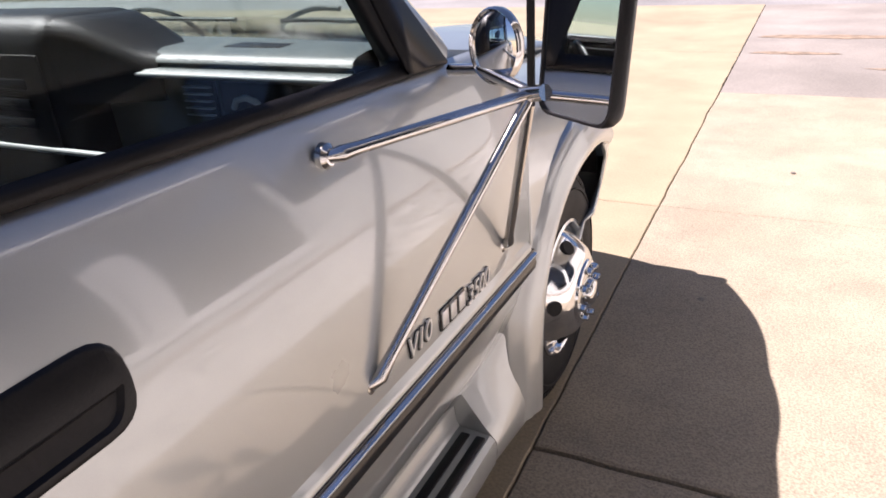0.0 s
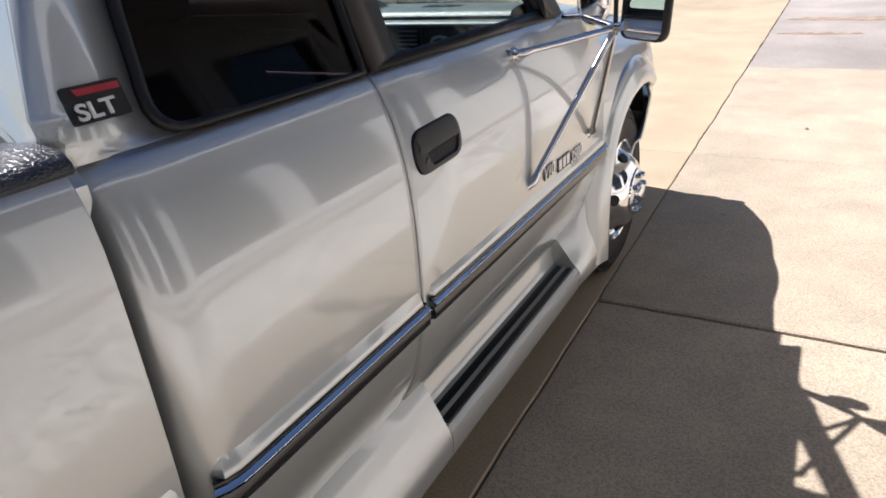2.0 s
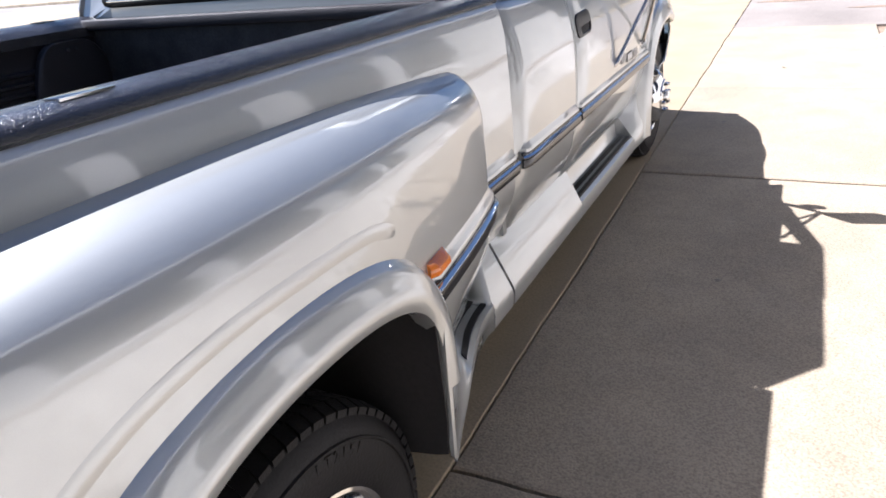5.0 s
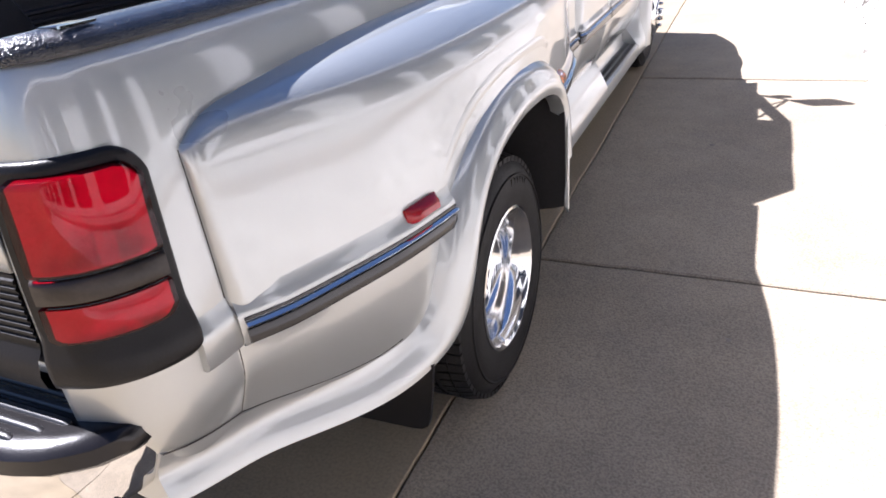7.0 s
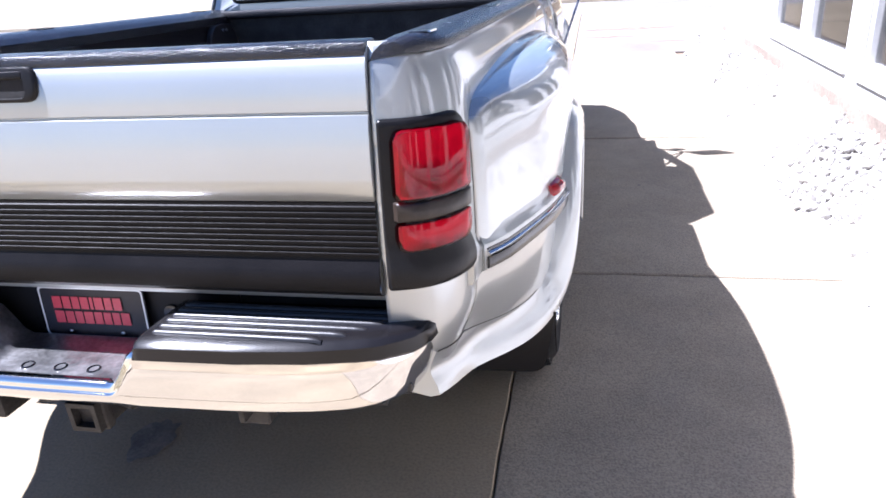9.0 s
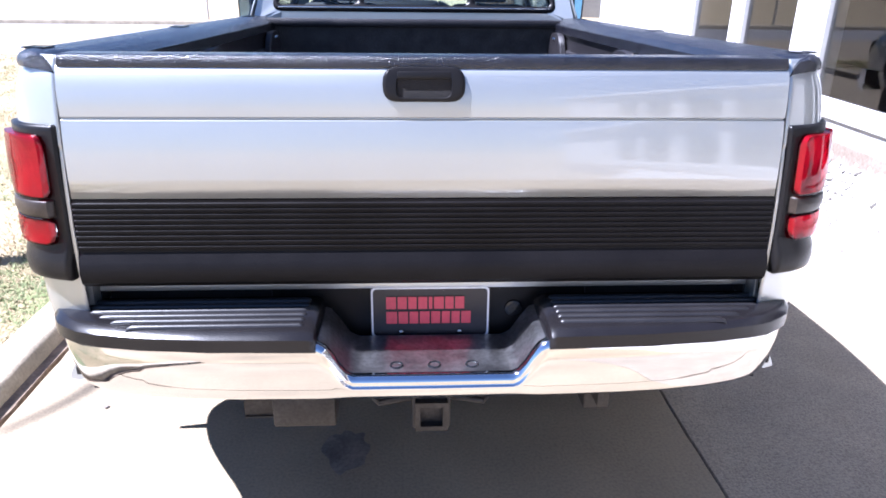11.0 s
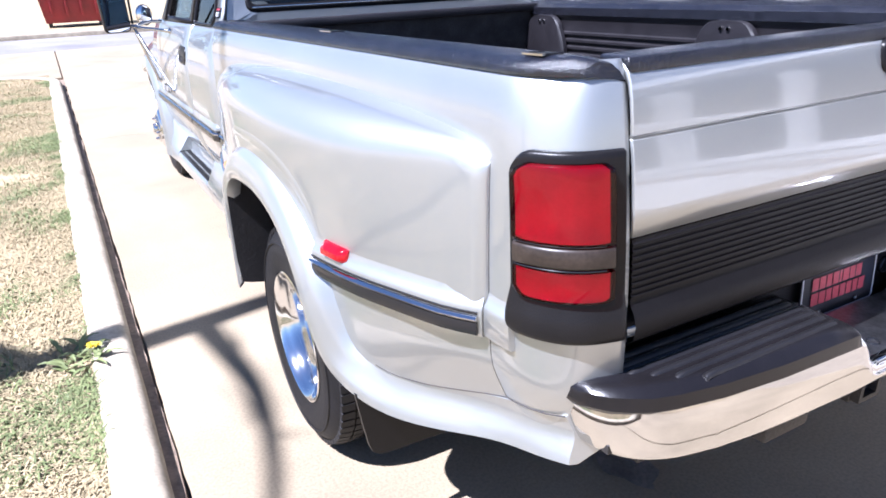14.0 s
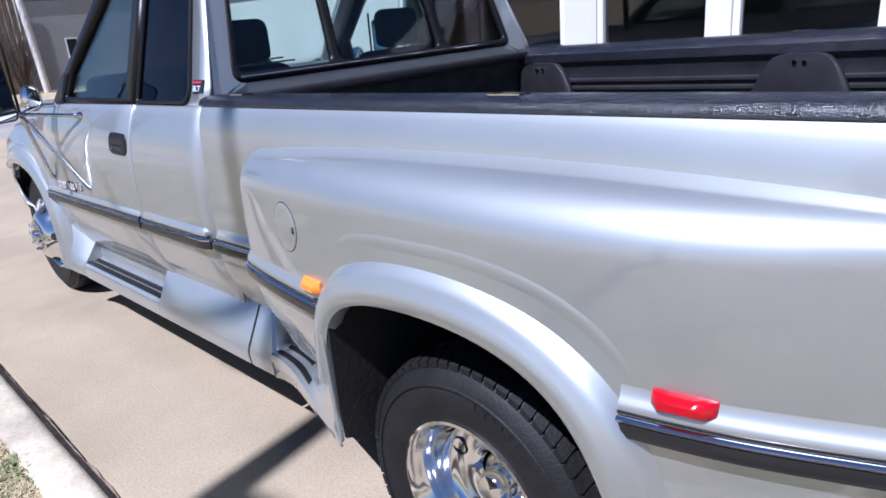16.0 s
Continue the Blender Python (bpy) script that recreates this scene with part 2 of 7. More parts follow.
def grid(bm, rows, closed=False, loop=False):
    """Faces between rows of points. closed: each row is a ring; loop: the last row joins the first."""
    vs = [[bm.verts.new(p) for p in row] for row in rows]
    if loop:
        vs.append(vs[0])
    for a, b in zip(vs, vs[1:]):
        n = len(a)
        for i in range(n if closed else n - 1):
            bm.faces.new((a[i], a[(i + 1) % n], b[(i + 1) % n], b[i]))
    return vs


def tube(bm, path, r, seg=10, ends=True):
    """A round bar along points; r may be one radius or one for each point."""
    path = [Vector(p) for p in path]
    rows, up = [], None
    for i, p in enumerate(path):
        way = (path[min(i + 1, len(path) - 1)] - path[max(i - 1, 0)]).normalized()
        if up is None:
            up = way.orthogonal().normalized()
        up = (up - way * up.dot(way)).normalized()
        side = way.cross(up)
        rr = float(r[i] if isinstance(r, (list, tuple)) else r)
        rows.append([p + rr * (math.cos(a) * up + math.sin(a) * side) for a in (2 * math.pi * k / seg for k in range(seg))])
    vs = grid(bm, rows, closed=True)
    if ends:
        bm.faces.new(vs[0][::-1])
        bm.faces.new(vs[-1])
    return bm


def lathe(bm, profile, centre, seg=48, side=1):
    """A profile of (radius, x) turned round an axle along x."""
    rows = []
    for k in range(seg):
        a = 2 * math.pi * k / seg
        rows.append([(centre[0] + side * x, centre[1] + r * math.cos(a), centre[2] + r * math.sin(a)) for r, x in profile])
    grid(bm, rows, loop=True)
    return bm


def curve(pts):
    """A smooth function through (u, v) points."""
    u, v = np.array(sorted(pts), float).T
    m = np.gradient(v, u)

    def at(t):
        t = min(max(t, u[0]), u[-1])
        i = min(int(np.searchsorted(u, t, "right")) - 1, len(u) - 2)
        h = u[i + 1] - u[i]
        s = (t - u[i]) / h
        return float((2 * s**3 - 3 * s**2 + 1) * v[i] + (s**3 - 2 * s**2 + s) * h * m[i] + (3 * s**2 - 2 * s**3) * v[i + 1] + (s**3 - s**2) * h * m[i + 1])

    return at


def spline(pts, n=6):
    """Points of a smooth line through the given ones."""
    p = [Vector(q) for q in pts]
    out = []
    for i in range(len(p) - 1):
        a, b, c, d = p[max(i - 1, 0)], p[i], p[i + 1], p[min(i + 2, len(p) - 1)]
        for k in range(n):
            s = k / n
            out.append(0.5 * ((2 * b) + (c - a) * s + (2 * a - 5 * b + 4 * c - d) * s * s + (3 * b - a - 3 * c + d) * s**3))
    return out + [p[-1]]


def rounded(poly, r, n=5):
    """A polygon with its corners rounded."""
    out = []
    for i, p in enumerate(poly):
        p, a, b = Vector(p), Vector(poly[i - 1]), Vector(poly[(i + 1) % len(poly)])
        rr = float(r[i] if isinstance(r, (list, tuple)) else r)
        rr = min(rr, 0.45 * (a - p).length, 0.45 * (b - p).length)
        s, e = p + (a - p).normalized() * rr, p + (b - p).normalized() * rr
        out += [s * (1 - k / n) ** 2 + p * 2 * (k / n) * (1 - k / n) + e * (k / n) ** 2 for k in range(n + 1)]
    return out


def sheet(bm, outer, holes, place):
    """A flat sheet of an outline with holes; place() takes each outline point to space."""
    edges = []
    for ring in (outer, *holes):
        vs = [bm.verts.new(place(p)) for p in ring]
        edges += [bm.edges.new((vs[i], vs[(i + 1) % len(vs)])) for i in range(len(vs))]
    bmesh.ops.triangle_fill(bm, use_beauty=True, use_dissolve=False, edges=edges)
    return bm


def inside(y, z, poly):
    hit = False
    for (y0, z0), (y1, z1) in zip(poly, poly[1:] + poly[:1]):
        if (z0 > z) != (z1 > z) and y < (y1 - y0) * (z - z0) / (z1 - z0) + y0:
            hit = not hit
    return hit


def nearest(y, z, poly):
    best = None
    for (y0, z0), (y1, z1) in zip(poly, poly[1:] + poly[:1]):
        dy, dz = y1 - y0, z1 - z0
        s = min(1, max(0, ((y - y0) * dy + (z - z0) * dz) / (dy * dy + dz * dz + 1e-12)))
        q = (y0 + s * dy, z0 + s * dz)
        d = (q[0] - y) ** 2 + (q[1] - z) ** 2
        if best is None or d < best[0]:
            best = (d, q)
    return best[1]


def panel(rows, arch=None):
    """A skin of rows of points (columns along y), cut away inside an arch of (y, z) points."""
    bm = bmesh.new()
    vs = grid(bm, rows)
    if arch:
        cut = {v for row in vs for v in row if inside(v.co.y, v.co.z, arch)}
        bmesh.ops.delete(bm, geom=[f for f in bm.faces if all(v in cut for v in f.verts)], context="FACES")
        for v in cut:
            if v.is_valid:
                v.co.y, v.co.z = nearest(v.co.y, v.co.z, arch)
    return bm


def letters(name, text, size, depth, m, mat, parent, label="", offset=0.0):
    """Raised letters in the built-in font."""
    font = bpy.data.curves.new(name, "FONT")
    font.body, font.size, font.extrude = text, size, depth
    font.offset = offset
    font.align_x = "LEFT"
    ob = bpy.data.objects.new(name, font)
    scene.collection.objects.link(ob)
    me = bpy.data.meshes.new_from_object(ob.evaluated_get(bpy.context.evaluated_depsgraph_get()))
    bpy.data.objects.remove(ob)
    bpy.data.curves.remove(font)
    me.transform(m)
    bm = bmesh.new()
    bm.from_mesh(me)
    bpy.data.meshes.remove(me)
    bmesh.ops.remove_doubles(bm, verts=bm.verts, dist=0.00002)
    # one object a letter
    left = set(bm.verts)
    while left:
        group, todo = set(), [next(v for v in bm.verts if v in left)]
        while todo:
            v = todo.pop()
            if v in left:
                left.discard(v)
                group.add(v)
                todo += [e.other_vert(v) for e in v.link_edges]
        index = {v: i for i, v in enumerate([v for v in bm.verts if v in group])}
        me = bpy.data.meshes.new(name)
        me.from_pydata([v.co[:] for v in index], [], [[index[v] for v in f.verts] for f in bm.faces if f.verts[0] in group])
        me.materials.append(mat)
        made = new(name, me)
        made.parent = parent
        if label:
            tagged(made, label)
    bm.free()

# ---- ground and setting ----
def far_ground():
    bm = bmesh.new()
    xs = [-900, -200, -60, -20, -8, 0, 8, 20, 60, 200, 900]
    grid(bm, [[(x, y, -0.07) for x in xs] for y in xs])
    tagged(part("ground", bm, DIRT, smooth=0), "dry tan earth reaching to the horizon", "ground", kind="structure")


def road():
    bm = boxed(-70, 70, 15.7, 19.6, -0.2, -0.012)
    tagged(part("parking_lot", boxed(-40, 2.4, -40, -3.62, -0.2, -0.006), LOT, smooth=0), "worn tan concrete lot behind the driveway", "pavement", kind="structure")
    tagged(part("road", bm, ASPHALT, smooth=0), "pale worn asphalt street crossing ahead of the driveway", "road", kind="structure")


def kerb_row(name, path, width, z0, z1, label):
    """A kerb with a rounded top edge along a path of (x, y)."""
    bm = bmesh.new()
    rows = []
    for i, (x, y) in enumerate(path):
        a, b = Vector(path[max(i - 1, 0)]), Vector(path[min(i + 1, len(path) - 1)])
        way = (b - a).normalized()
        out = Vector((-way.y, way.x))
        prof = [(0.03, z0), (0.018, z1 - 0.05), (0.008, z1 - 0.018), (-0.012, z1 - 0.003), (-0.03, z1), (-width + 0.015, z1), (-width, z1 - 0.012), (-width, z0)]
        wob = 0.006 * noise.noise((x * 1.7, y * 1.7, 0))
        rows.append([(x - out.x * (d + wob), y - out.y * (d + wob), z + 0.004 * noise.noise((x * 3, y * 3, 2))) for d, z in prof])
    grid(bm, rows)
    ob = part(name, bm, KERB, smooth=50)
    return tagged(ob, label, "kerb", kind="structure")


def kerbs():
    line = [(-1.60, y) for y in np.arange(-3.6, 9.8, 0.3)]
    turn = [(-1.60 - 1.0 * (1 - math.cos(a)), 9.8 + 1.0 * math.sin(a)) for a in np.linspace(0, math.pi / 2, 9)]
    line += turn + [(x, 10.8) for x in np.arange(-3.0, -40, -1.0)]
    kerb_row("kerb", line, 0.145, -0.1, 0.092, "pale concrete kerb with a dirty gutter joint")
    far = [(x, 19.7) for x in np.arange(40, -60, -1.0)][::-1]
    kerb_row("kerb", far, 0.15, -0.1, 0.12, "pale concrete kerb on the far side of the street")
    bm = bmesh.new()
    grid(bm, [[(-1.60, y, 0.020), (-1.575, y, 0.013), (-1.545 + 0.016 * noise.noise((0, y * 2.3, 4)) + 0.006 * noise.noise((0, y * 11, 8)), y, 0.006), (-1.540 + 0.018 * noise.noise((0, y * 2.3, 4)) + 0.006 * noise.noise((0, y * 11, 8)), y, -0.03)] for y in np.arange(-3.6, 9.9, 0.03)])
    tagged(part("gutter_joint", bm, GUTTER, smooth=0), "dark dirt line along the foot of the kerb", "joint", kind="structure")


def lawn():
    bm = bmesh.new()
    xs, ys = np.linspace(-34, -1.74, 60), np.linspace(-3.6, 10.7, 64)
    grid(bm, [[(x, y, 0.062 + 0.012 * noise.noise((x * 2, y * 2, 0)) + 0.02 * noise.noise((x * 0.5, y * 0.5, 3))) for x in xs] for y in ys])
    tagged(part("lawn_soil", bm, DIRT), "dry brown soil under a dormant lawn", "ground", kind="structure")
    bm = bmesh.new()
    grid(bm, [[(x, y, 0.10 + 0.05 * noise.noise((x * 0.2, y * 0.2, 5))) for x in np.linspace(-60, 45, 40)] for y in np.linspace(19.8, 60, 16)])
    tagged(part("verge", bm, DIRT), "tan dry grass verge across the street", "ground", kind="structure")


def blades(name, mat, count, seed, density, height, label):
    """Single bent blades of grass, thicker towards the camera's side of the lawn."""
    rng = np.random.default_rng(seed)
    verts, faces = [], []
    while len(verts) < count * 5:
        x, y = -1.745 - 7.0 * rng.random() ** (2.4 if name == "dry_grass" else 3.6), rng.uniform(-3.0, 10.6)
        d = noise.noise((x * 1.3, y * 1.3, density)) + 0.5 * noise.noise((x * 4, y * 4, density + 7))
        if d < rng.uniform(-0.75, 0.15) and name == "dry_grass" or name != "dry_grass" and d < rng.uniform(-0.05, 0.45):
            continue
        h, a, lean, w = height * rng.uniform(0.35, 1.0), rng.uniform(0, 6.28), rng.uniform(0.6, 2.6), rng.uniform(0.0018, 0.0045)
        c, s = math.cos(a), math.sin(a)
        px, py, z = -s * w, c * w, 0.058
        k = len(verts)
        m1, m2 = (x + c * h * lean * 0.35, y + s * h * lean * 0.35, z + h * 0.6), (x + c * h * lean, y + s * h * lean, z + h * max(0.25, 1.0 - 0.3 * lean))
        verts += [(x - px, y - py, z), (x + px, y + py, z), (m1[0] + px * 0.8, m1[1] + py * 0.8, m1[2]), (m1[0] - px * 0.8, m1[1] - py * 0.8, m1[2]), m2]
        faces += [(k, k + 1, k + 2, k + 3), (k + 3, k + 2, k + 4)]
    me = bpy.data.meshes.new(name)
    me.from_pydata(verts, [], faces)
    me.materials.append(mat)
    tagged(new(name, me), label, "grass", kind="stuff")


def dandelion(x, y):
    top = tagged(new("dandelion"), "yellow dandelion with flat green leaves beside the kerb", "flower")
    top.location = (x, y, 0.065)
    rng = random.Random(5)
    for i in range(34):
        bm = bmesh.new()
        a, n = i * 2.4, rng.uniform(0.05, 0.13)
        ox, oy = rng.uniform(-0.07, 0.05), rng.uniform(-0.10, 0.10)
        c, s = math.cos(a), math.sin(a)
        rows = []
        for k in range(7):
            u = k / 6
            w = 0.009 * math.sin(math.pi * min(1, u * 0.92 + 0.06)) * (1 + 0.45 * (k % 2))
            r, z = u * n, 0.008 + n * 0.35 * math.sin(u * 2.2)
            rows.append([(ox + c * r - s * w, oy + s * r + c * w, z), (ox + c * r, oy + s * r, z - 0.003), (ox + c * r + s * w, oy + s * r - c * w, z)])
        grid(bm, rows)
        part("leaf", bm, GREEN, top)
    for dx, dy, h in ((0.05, -0.06, 0.085), (0.065, -0.035, 0.075), (0.045, 0.01, 0.06)):
        part("stem", tube(bmesh.new(), [(0, 0, 0), (dx * 0.6, dy * 0.6, h * 0.6), (dx, dy, h)], 0.002, 6), GREEN, top)
        bm = bmesh.new()
        for k in range(40):
            a, t = k * 2.4, 0.25 + 0.75 * (k / 40)
            c, s = math.cos(a) * 0.021 * t, math.sin(a) * 0.021 * t
            vs = [bm.verts.new((dx + c * f + s * g, dy + s * f - c * g, h + e)) for f, g, e in ((0.1, -0.16, 0.002), (0.1, 0.16, 0.002), (1, 0.16, 0.012 * (1.4 - t)), (1, -0.16, 0.012 * (1.4 - t)))]
            bm.faces.new(vs)
        part("flower_head", bm, FLOWER, top)


def rock_bed():
    """A bank of white rocks that rises to the foot of the building."""
    bm = bmesh.new()
    rise = curve([(2.3, -0.03), (2.42, 0.02), (2.58, 0.20), (2.72, 0.40), (2.83, 0.53)])
    xs, ys = np.linspace(2.38, 2.83, 9), np.linspace(-8, 8.0, 50)
    grid(bm, [[(x + 0.05 * noise.noise((y * 0.8, 0, 4)), y, rise(x) * min(1, (8.1 - y) / 0.5) - 0.03) for x in xs] for y in ys])
    bank = tagged(part("rock_bank", bm, ROCK), "earth bank under white landscaping rocks", "ground", kind="structure")
    rng = np.random.default_rng(11)
    verts, faces = [], []
    base = bmesh.new()
    bmesh.ops.create_icosphere(base, subdivisions=1, radius=1)
    bv = np.array([v.co for v in base.verts])
    bf = [[v.index for v in f.verts] for f in base.faces]
    base.free()
    # the heap's nearest stretch in single stones, the rest joined
    shapes = []
    for i in range(12):
        me = bpy.data.meshes.new("rock")
        me.from_pydata((bv * (1 + rng.uniform(-0.28, 0.28, (len(bv), 1)))).tolist(), [], bf)
        me.materials.append(ROCK)
        shapes.append(me)
    for i in range(5000):
        x, y = rng.uniform(2.40, 2.82), rng.uniform(-4, 7.9)
        x += 0.05 * noise.noise((y * 0.8, 0, 4))
        r = rng.uniform(0.012, 0.040)
        turn = Euler(rng.uniform(0, 6.28, 3)).to_matrix()
        size = (r * rng.uniform(0.7, 1.3), r * rng.uniform(0.7, 1.4), r * rng.uniform(0.5, 0.9))
        place = Vector((x, y, rise(x) - 0.03 - r * 0.22))
        if 0.85 < y < 1.55:
            ob = new("rock", shapes[i % 12])
            ob.matrix_world = Matrix.Translation(place) @ turn.to_4x4() @ Matrix.Diagonal((*size, 1))
            ob.parent = bank
            continue
        pts = (bv * (1 + rng.uniform(-0.28, 0.28, (len(bv), 1)))) * size @ np.array(turn).T
        k = len(verts)
        verts += (pts + np.array(place)).tolist()
        faces += [[k + j for j in f] for f in bf]
    me = bpy.data.meshes.new("landscape_rock")
    me.from_pydata(verts, [], faces)
    me.materials.append(ROCK)
    tagged(new("landscape_rock", me), "loose white landscaping rocks heaped along a wall", "rocks", kind="stuff")


def office():
    """The white building beside the driveway, with paired windows."""
    top = tagged(new("office_building"), "low white painted building with paired white-framed windows", "building")
    x0, x1, y0, y1, z1 = 2.80, 2.98, -12.0, 7.9, 2.62
    wins = [(a, a + 2.0, 0.72, 2.25) for a in (2.5, 0.2, -2.1, -4.4, -6.7, -9.0)]
    holes = [[(a, c), (b, c), (b, d), (a, d)] for a, b, c, d in wins]
    bm = sheet(bmesh.new(), [(y0, -0.05), (y1, -0.05), (y1, z1), (y0, z1)], holes, lambda p: (x0 + 0.09, p[0], p[1]))
    thick(part("wall", bm, WHITE_WALL, top, smooth=0), 0.18, 0.0)
    for nm, args in (("end_wall", (x0 + 0.18, 9.5, y1 - 0.18, y1, -0.05, z1)), ("rear_wall", (9.3, 9.5, y0, y1 - 0.19, -0.05, z1)), ("near_wall", (x0 + 0.18, 9.5, y0, y0 + 0.18, -0.05, z1)), ("inner_floor", (x0 + 0.2, 9.29, y0 + 0.2, y1 - 0.2, 0.3, 0.42))):
        part(nm, boxed(*args), WHITE_WALL if nm != "inner_floor" else ROOM, top, smooth=0)
    part("inner_partition", boxed(6.0, 6.1, y0 + 0.2, y1 - 0.2, 0.43, z1 - 0.02), ROOM, top, smooth=0)
    slope = bmesh.new()
    grid(slope, [[(x0 - 0.38, y, z1 - 0.10), (x0 + 3.4, y, z1 + 1.9), (9.9, y, z1 - 0.05), (9.9, y, z1 - 0.17), (x0 + 3.4, y, z1 + 1.78), (x0 - 0.38, y, z1 - 0.22)] for y in (y0 - 0.4, y1 + 0.4)], closed=True)
    part("roof", slope, WHITE_ROOF, top, "low white metal gable roof", smooth=0)
    k = 0
    while y0 + 0.5 * k < y1 + 0.3:
        rib = bmesh.new()
        yy = y0 + 0.5 * k - 0.2
        grid(rib, [[(x0 - 0.38, y, z1 - 0.095 + e), (x0 + 3.4, y, z1 + 1.905 + e)] for y, e in ((yy - 0.012, 0), (yy, 0.025), (yy + 0.012, 0))])
        part("roof_seam", rib, WHITE_ROOF, top, smooth=0)
        k += 1
    part("foundation", boxed(x0 - 0.025, x0 - 0.002, y0, y1 + 0.02, -0.05, 0.535, 0.006), FOOTING, top, smooth=0)
    for a, b, c, d in wins:
        win = new("window")
        win.parent = top
        for nm, g in (("sill", (x0 - 0.022, x0 + 0.05, a - 0.04, b + 0.04, c - 0.06, c - 0.002)), ("mullion", (x0 - 0.012, x0 + 0.06, (a + b) / 2 - 0.07, (a + b) / 2 + 0.07, c, d))):
            part(nm, boxed(*g, bevel=0.004, seg=1), WHITE_TRIM, win, smooth=0)
        for u0, u1 in ((a + 0.002, (a + b) / 2 - 0.072), ((a + b) / 2 + 0.072, b - 0.002)):
            bm = bmesh.new()
            for g in ((u0, u1, c, c + 0.055), (u0, u1, d - 0.055, d), (u0, u0 + 0.05, c + 0.055, d - 0.055), (u1 - 0.05, u1, c + 0.055, d - 0.055)):
                box(bm, x0 + 0.008, x0 + 0.07, *g, bevel=0.004, seg=1)
            part("sash", bm, WHITE_TRIM, win, smooth=0)
            glass = part("window_pane", boxed(x0 + 0.045, x0 + 0.051, u0 + 0.045, u1 - 0.045, c + 0.05, d - 0.05), HOUSE_GLASS, win, smooth=0)
            glass.visible_shadow = False


def bare_tree(x, y):
    """A leafless tree on the lawn, whose limbs throw shadows over the kerb."""
    top = tagged(new("bare_tree"), "leafless grey-barked tree standing on the dry lawn", "tree")
    top.location = (x, y, 0.08)
    rng = random.Random(4)
    part("trunk", tube(bmesh.new(), spline([(0, 0, -0.1), (0.03, 0.02, 1.2), (0.0, -0.02, 2.4), (0.06, 0.02, 4.2), (0.02, 0.03, 6.4), (0.05, 0.02, 8.4)], 5), [0.16, 0.15, 0.14, 0.13, 0.13, 0.12, 0.12, 0.12, 0.11, 0.11, 0.105, 0.10, 0.10, 0.10, 0.095, 0.09, 0.088, 0.085, 0.08, 0.078, 0.075, 0.07, 0.06, 0.05, 0.04, 0.02], 12), BARK, top)
    for pts in ([(0, 0, 6.1), (-0.03, -0.3, 6.2), (-0.1, -0.67, 6.35), (-0.27, -1.03, 6.55), (-0.58, -1.45, 6.85), (-0.75, -1.7, 6.82)], [(0, 0, 7.3), (-0.5, 0.3, 7.7), (-1.0, 0.7, 8.3), (-1.3, 1.0, 9.2)], [(0, 0, 5.2), (-0.7, 0.5, 5.7), (-1.4, 1.2, 6.2), (-2.0, 1.9, 7.0)], [(0, 0, 4.2), (-0.6, -0.7, 4.6), (-1.4, -1.7, 5.2), (-2.2, -2.4, 6.3)]):
        line = spline(pts, 5)
        part("limb", tube(bmesh.new(), line, list(np.linspace(0.055, 0.015, len(line))), 8), BARK, top)
        for i in range(4):
            p = line[rng.randrange(8, len(line))]
            w = Vector((rng.uniform(-1, 0.2), rng.uniform(-1, 1), rng.uniform(0.2, 1))) * rng.uniform(0.25, 0.6)
            part("twig", tube(bmesh.new(), [p, p + w * 0.5 + Vector((0, 0, 0.04)), p + w], [0.011, 0.008, 0.003], 5), BARK, top)
    for ob in top.children:
        for v in ob.data.vertices:
            v.co.x, v.co.y = v.co.x + 0.04 * v.co.z, v.co.y + 0.055 * v.co.z


def fence(x0, x1, y, h):
    top = tagged(new("fence"), "weathered brown board fence with uneven tops", "fence")
    rng = random.Random(8)
    x = x0
    while x < x1:
        w = rng.uniform(0.11, 0.15)
        part("board", boxed(x, x + w, y, y + 0.02, 0.1, h + rng.uniform(-0.05, 0.05)), WOOD, top, smooth=0)
        x += w + rng.uniform(0.005, 0.03)
    for z in (0.5, h - 0.3):
        part("rail", boxed(x0, x1, y + 0.022, y + 0.06, z, z + 0.09), WOOD, top, smooth=0)


def shed(x0, x1, y0, y1, h):
    top = tagged(new("storage_building"), "plain grey rendered building across the street", "building")
    part("front_wall", boxed(x0, x1, y0, y0 + 0.2, 0.0, h), SHED, top, smooth=0)
    part("shell", boxed(x0, x1, y0 + 0.21, y1, 0.0, h - 0.02), SHED, top, smooth=0)
    part("roof", boxed(x0 - 0.2, x1 + 0.2, y0 - 0.2, y1 + 0.2, h + 0.002, h + 0.16, 0.02), ROOFING, top, smooth=0)
    win = part("window", boxed(x0 + 1.15, x0 + 1.5, y0 - 0.03, y0 - 0.002, 0.95, 1.6, 0.005), WHITE_TRIM, top, smooth=0)
    part("window_pane", boxed(x0 + 1.18, x0 + 1.47, y0 - 0.038, y0 - 0.031, 0.98, 1.57), DARK_VINYL, win, smooth=0)
    part("conduit", tube(bmesh.new(), [(x0 + 0.02, y0 - 0.02, 2.75), (x1 - 0.02, y0 - 0.02, 2.8)], 0.018, 8), FRAME_BLACK, top)


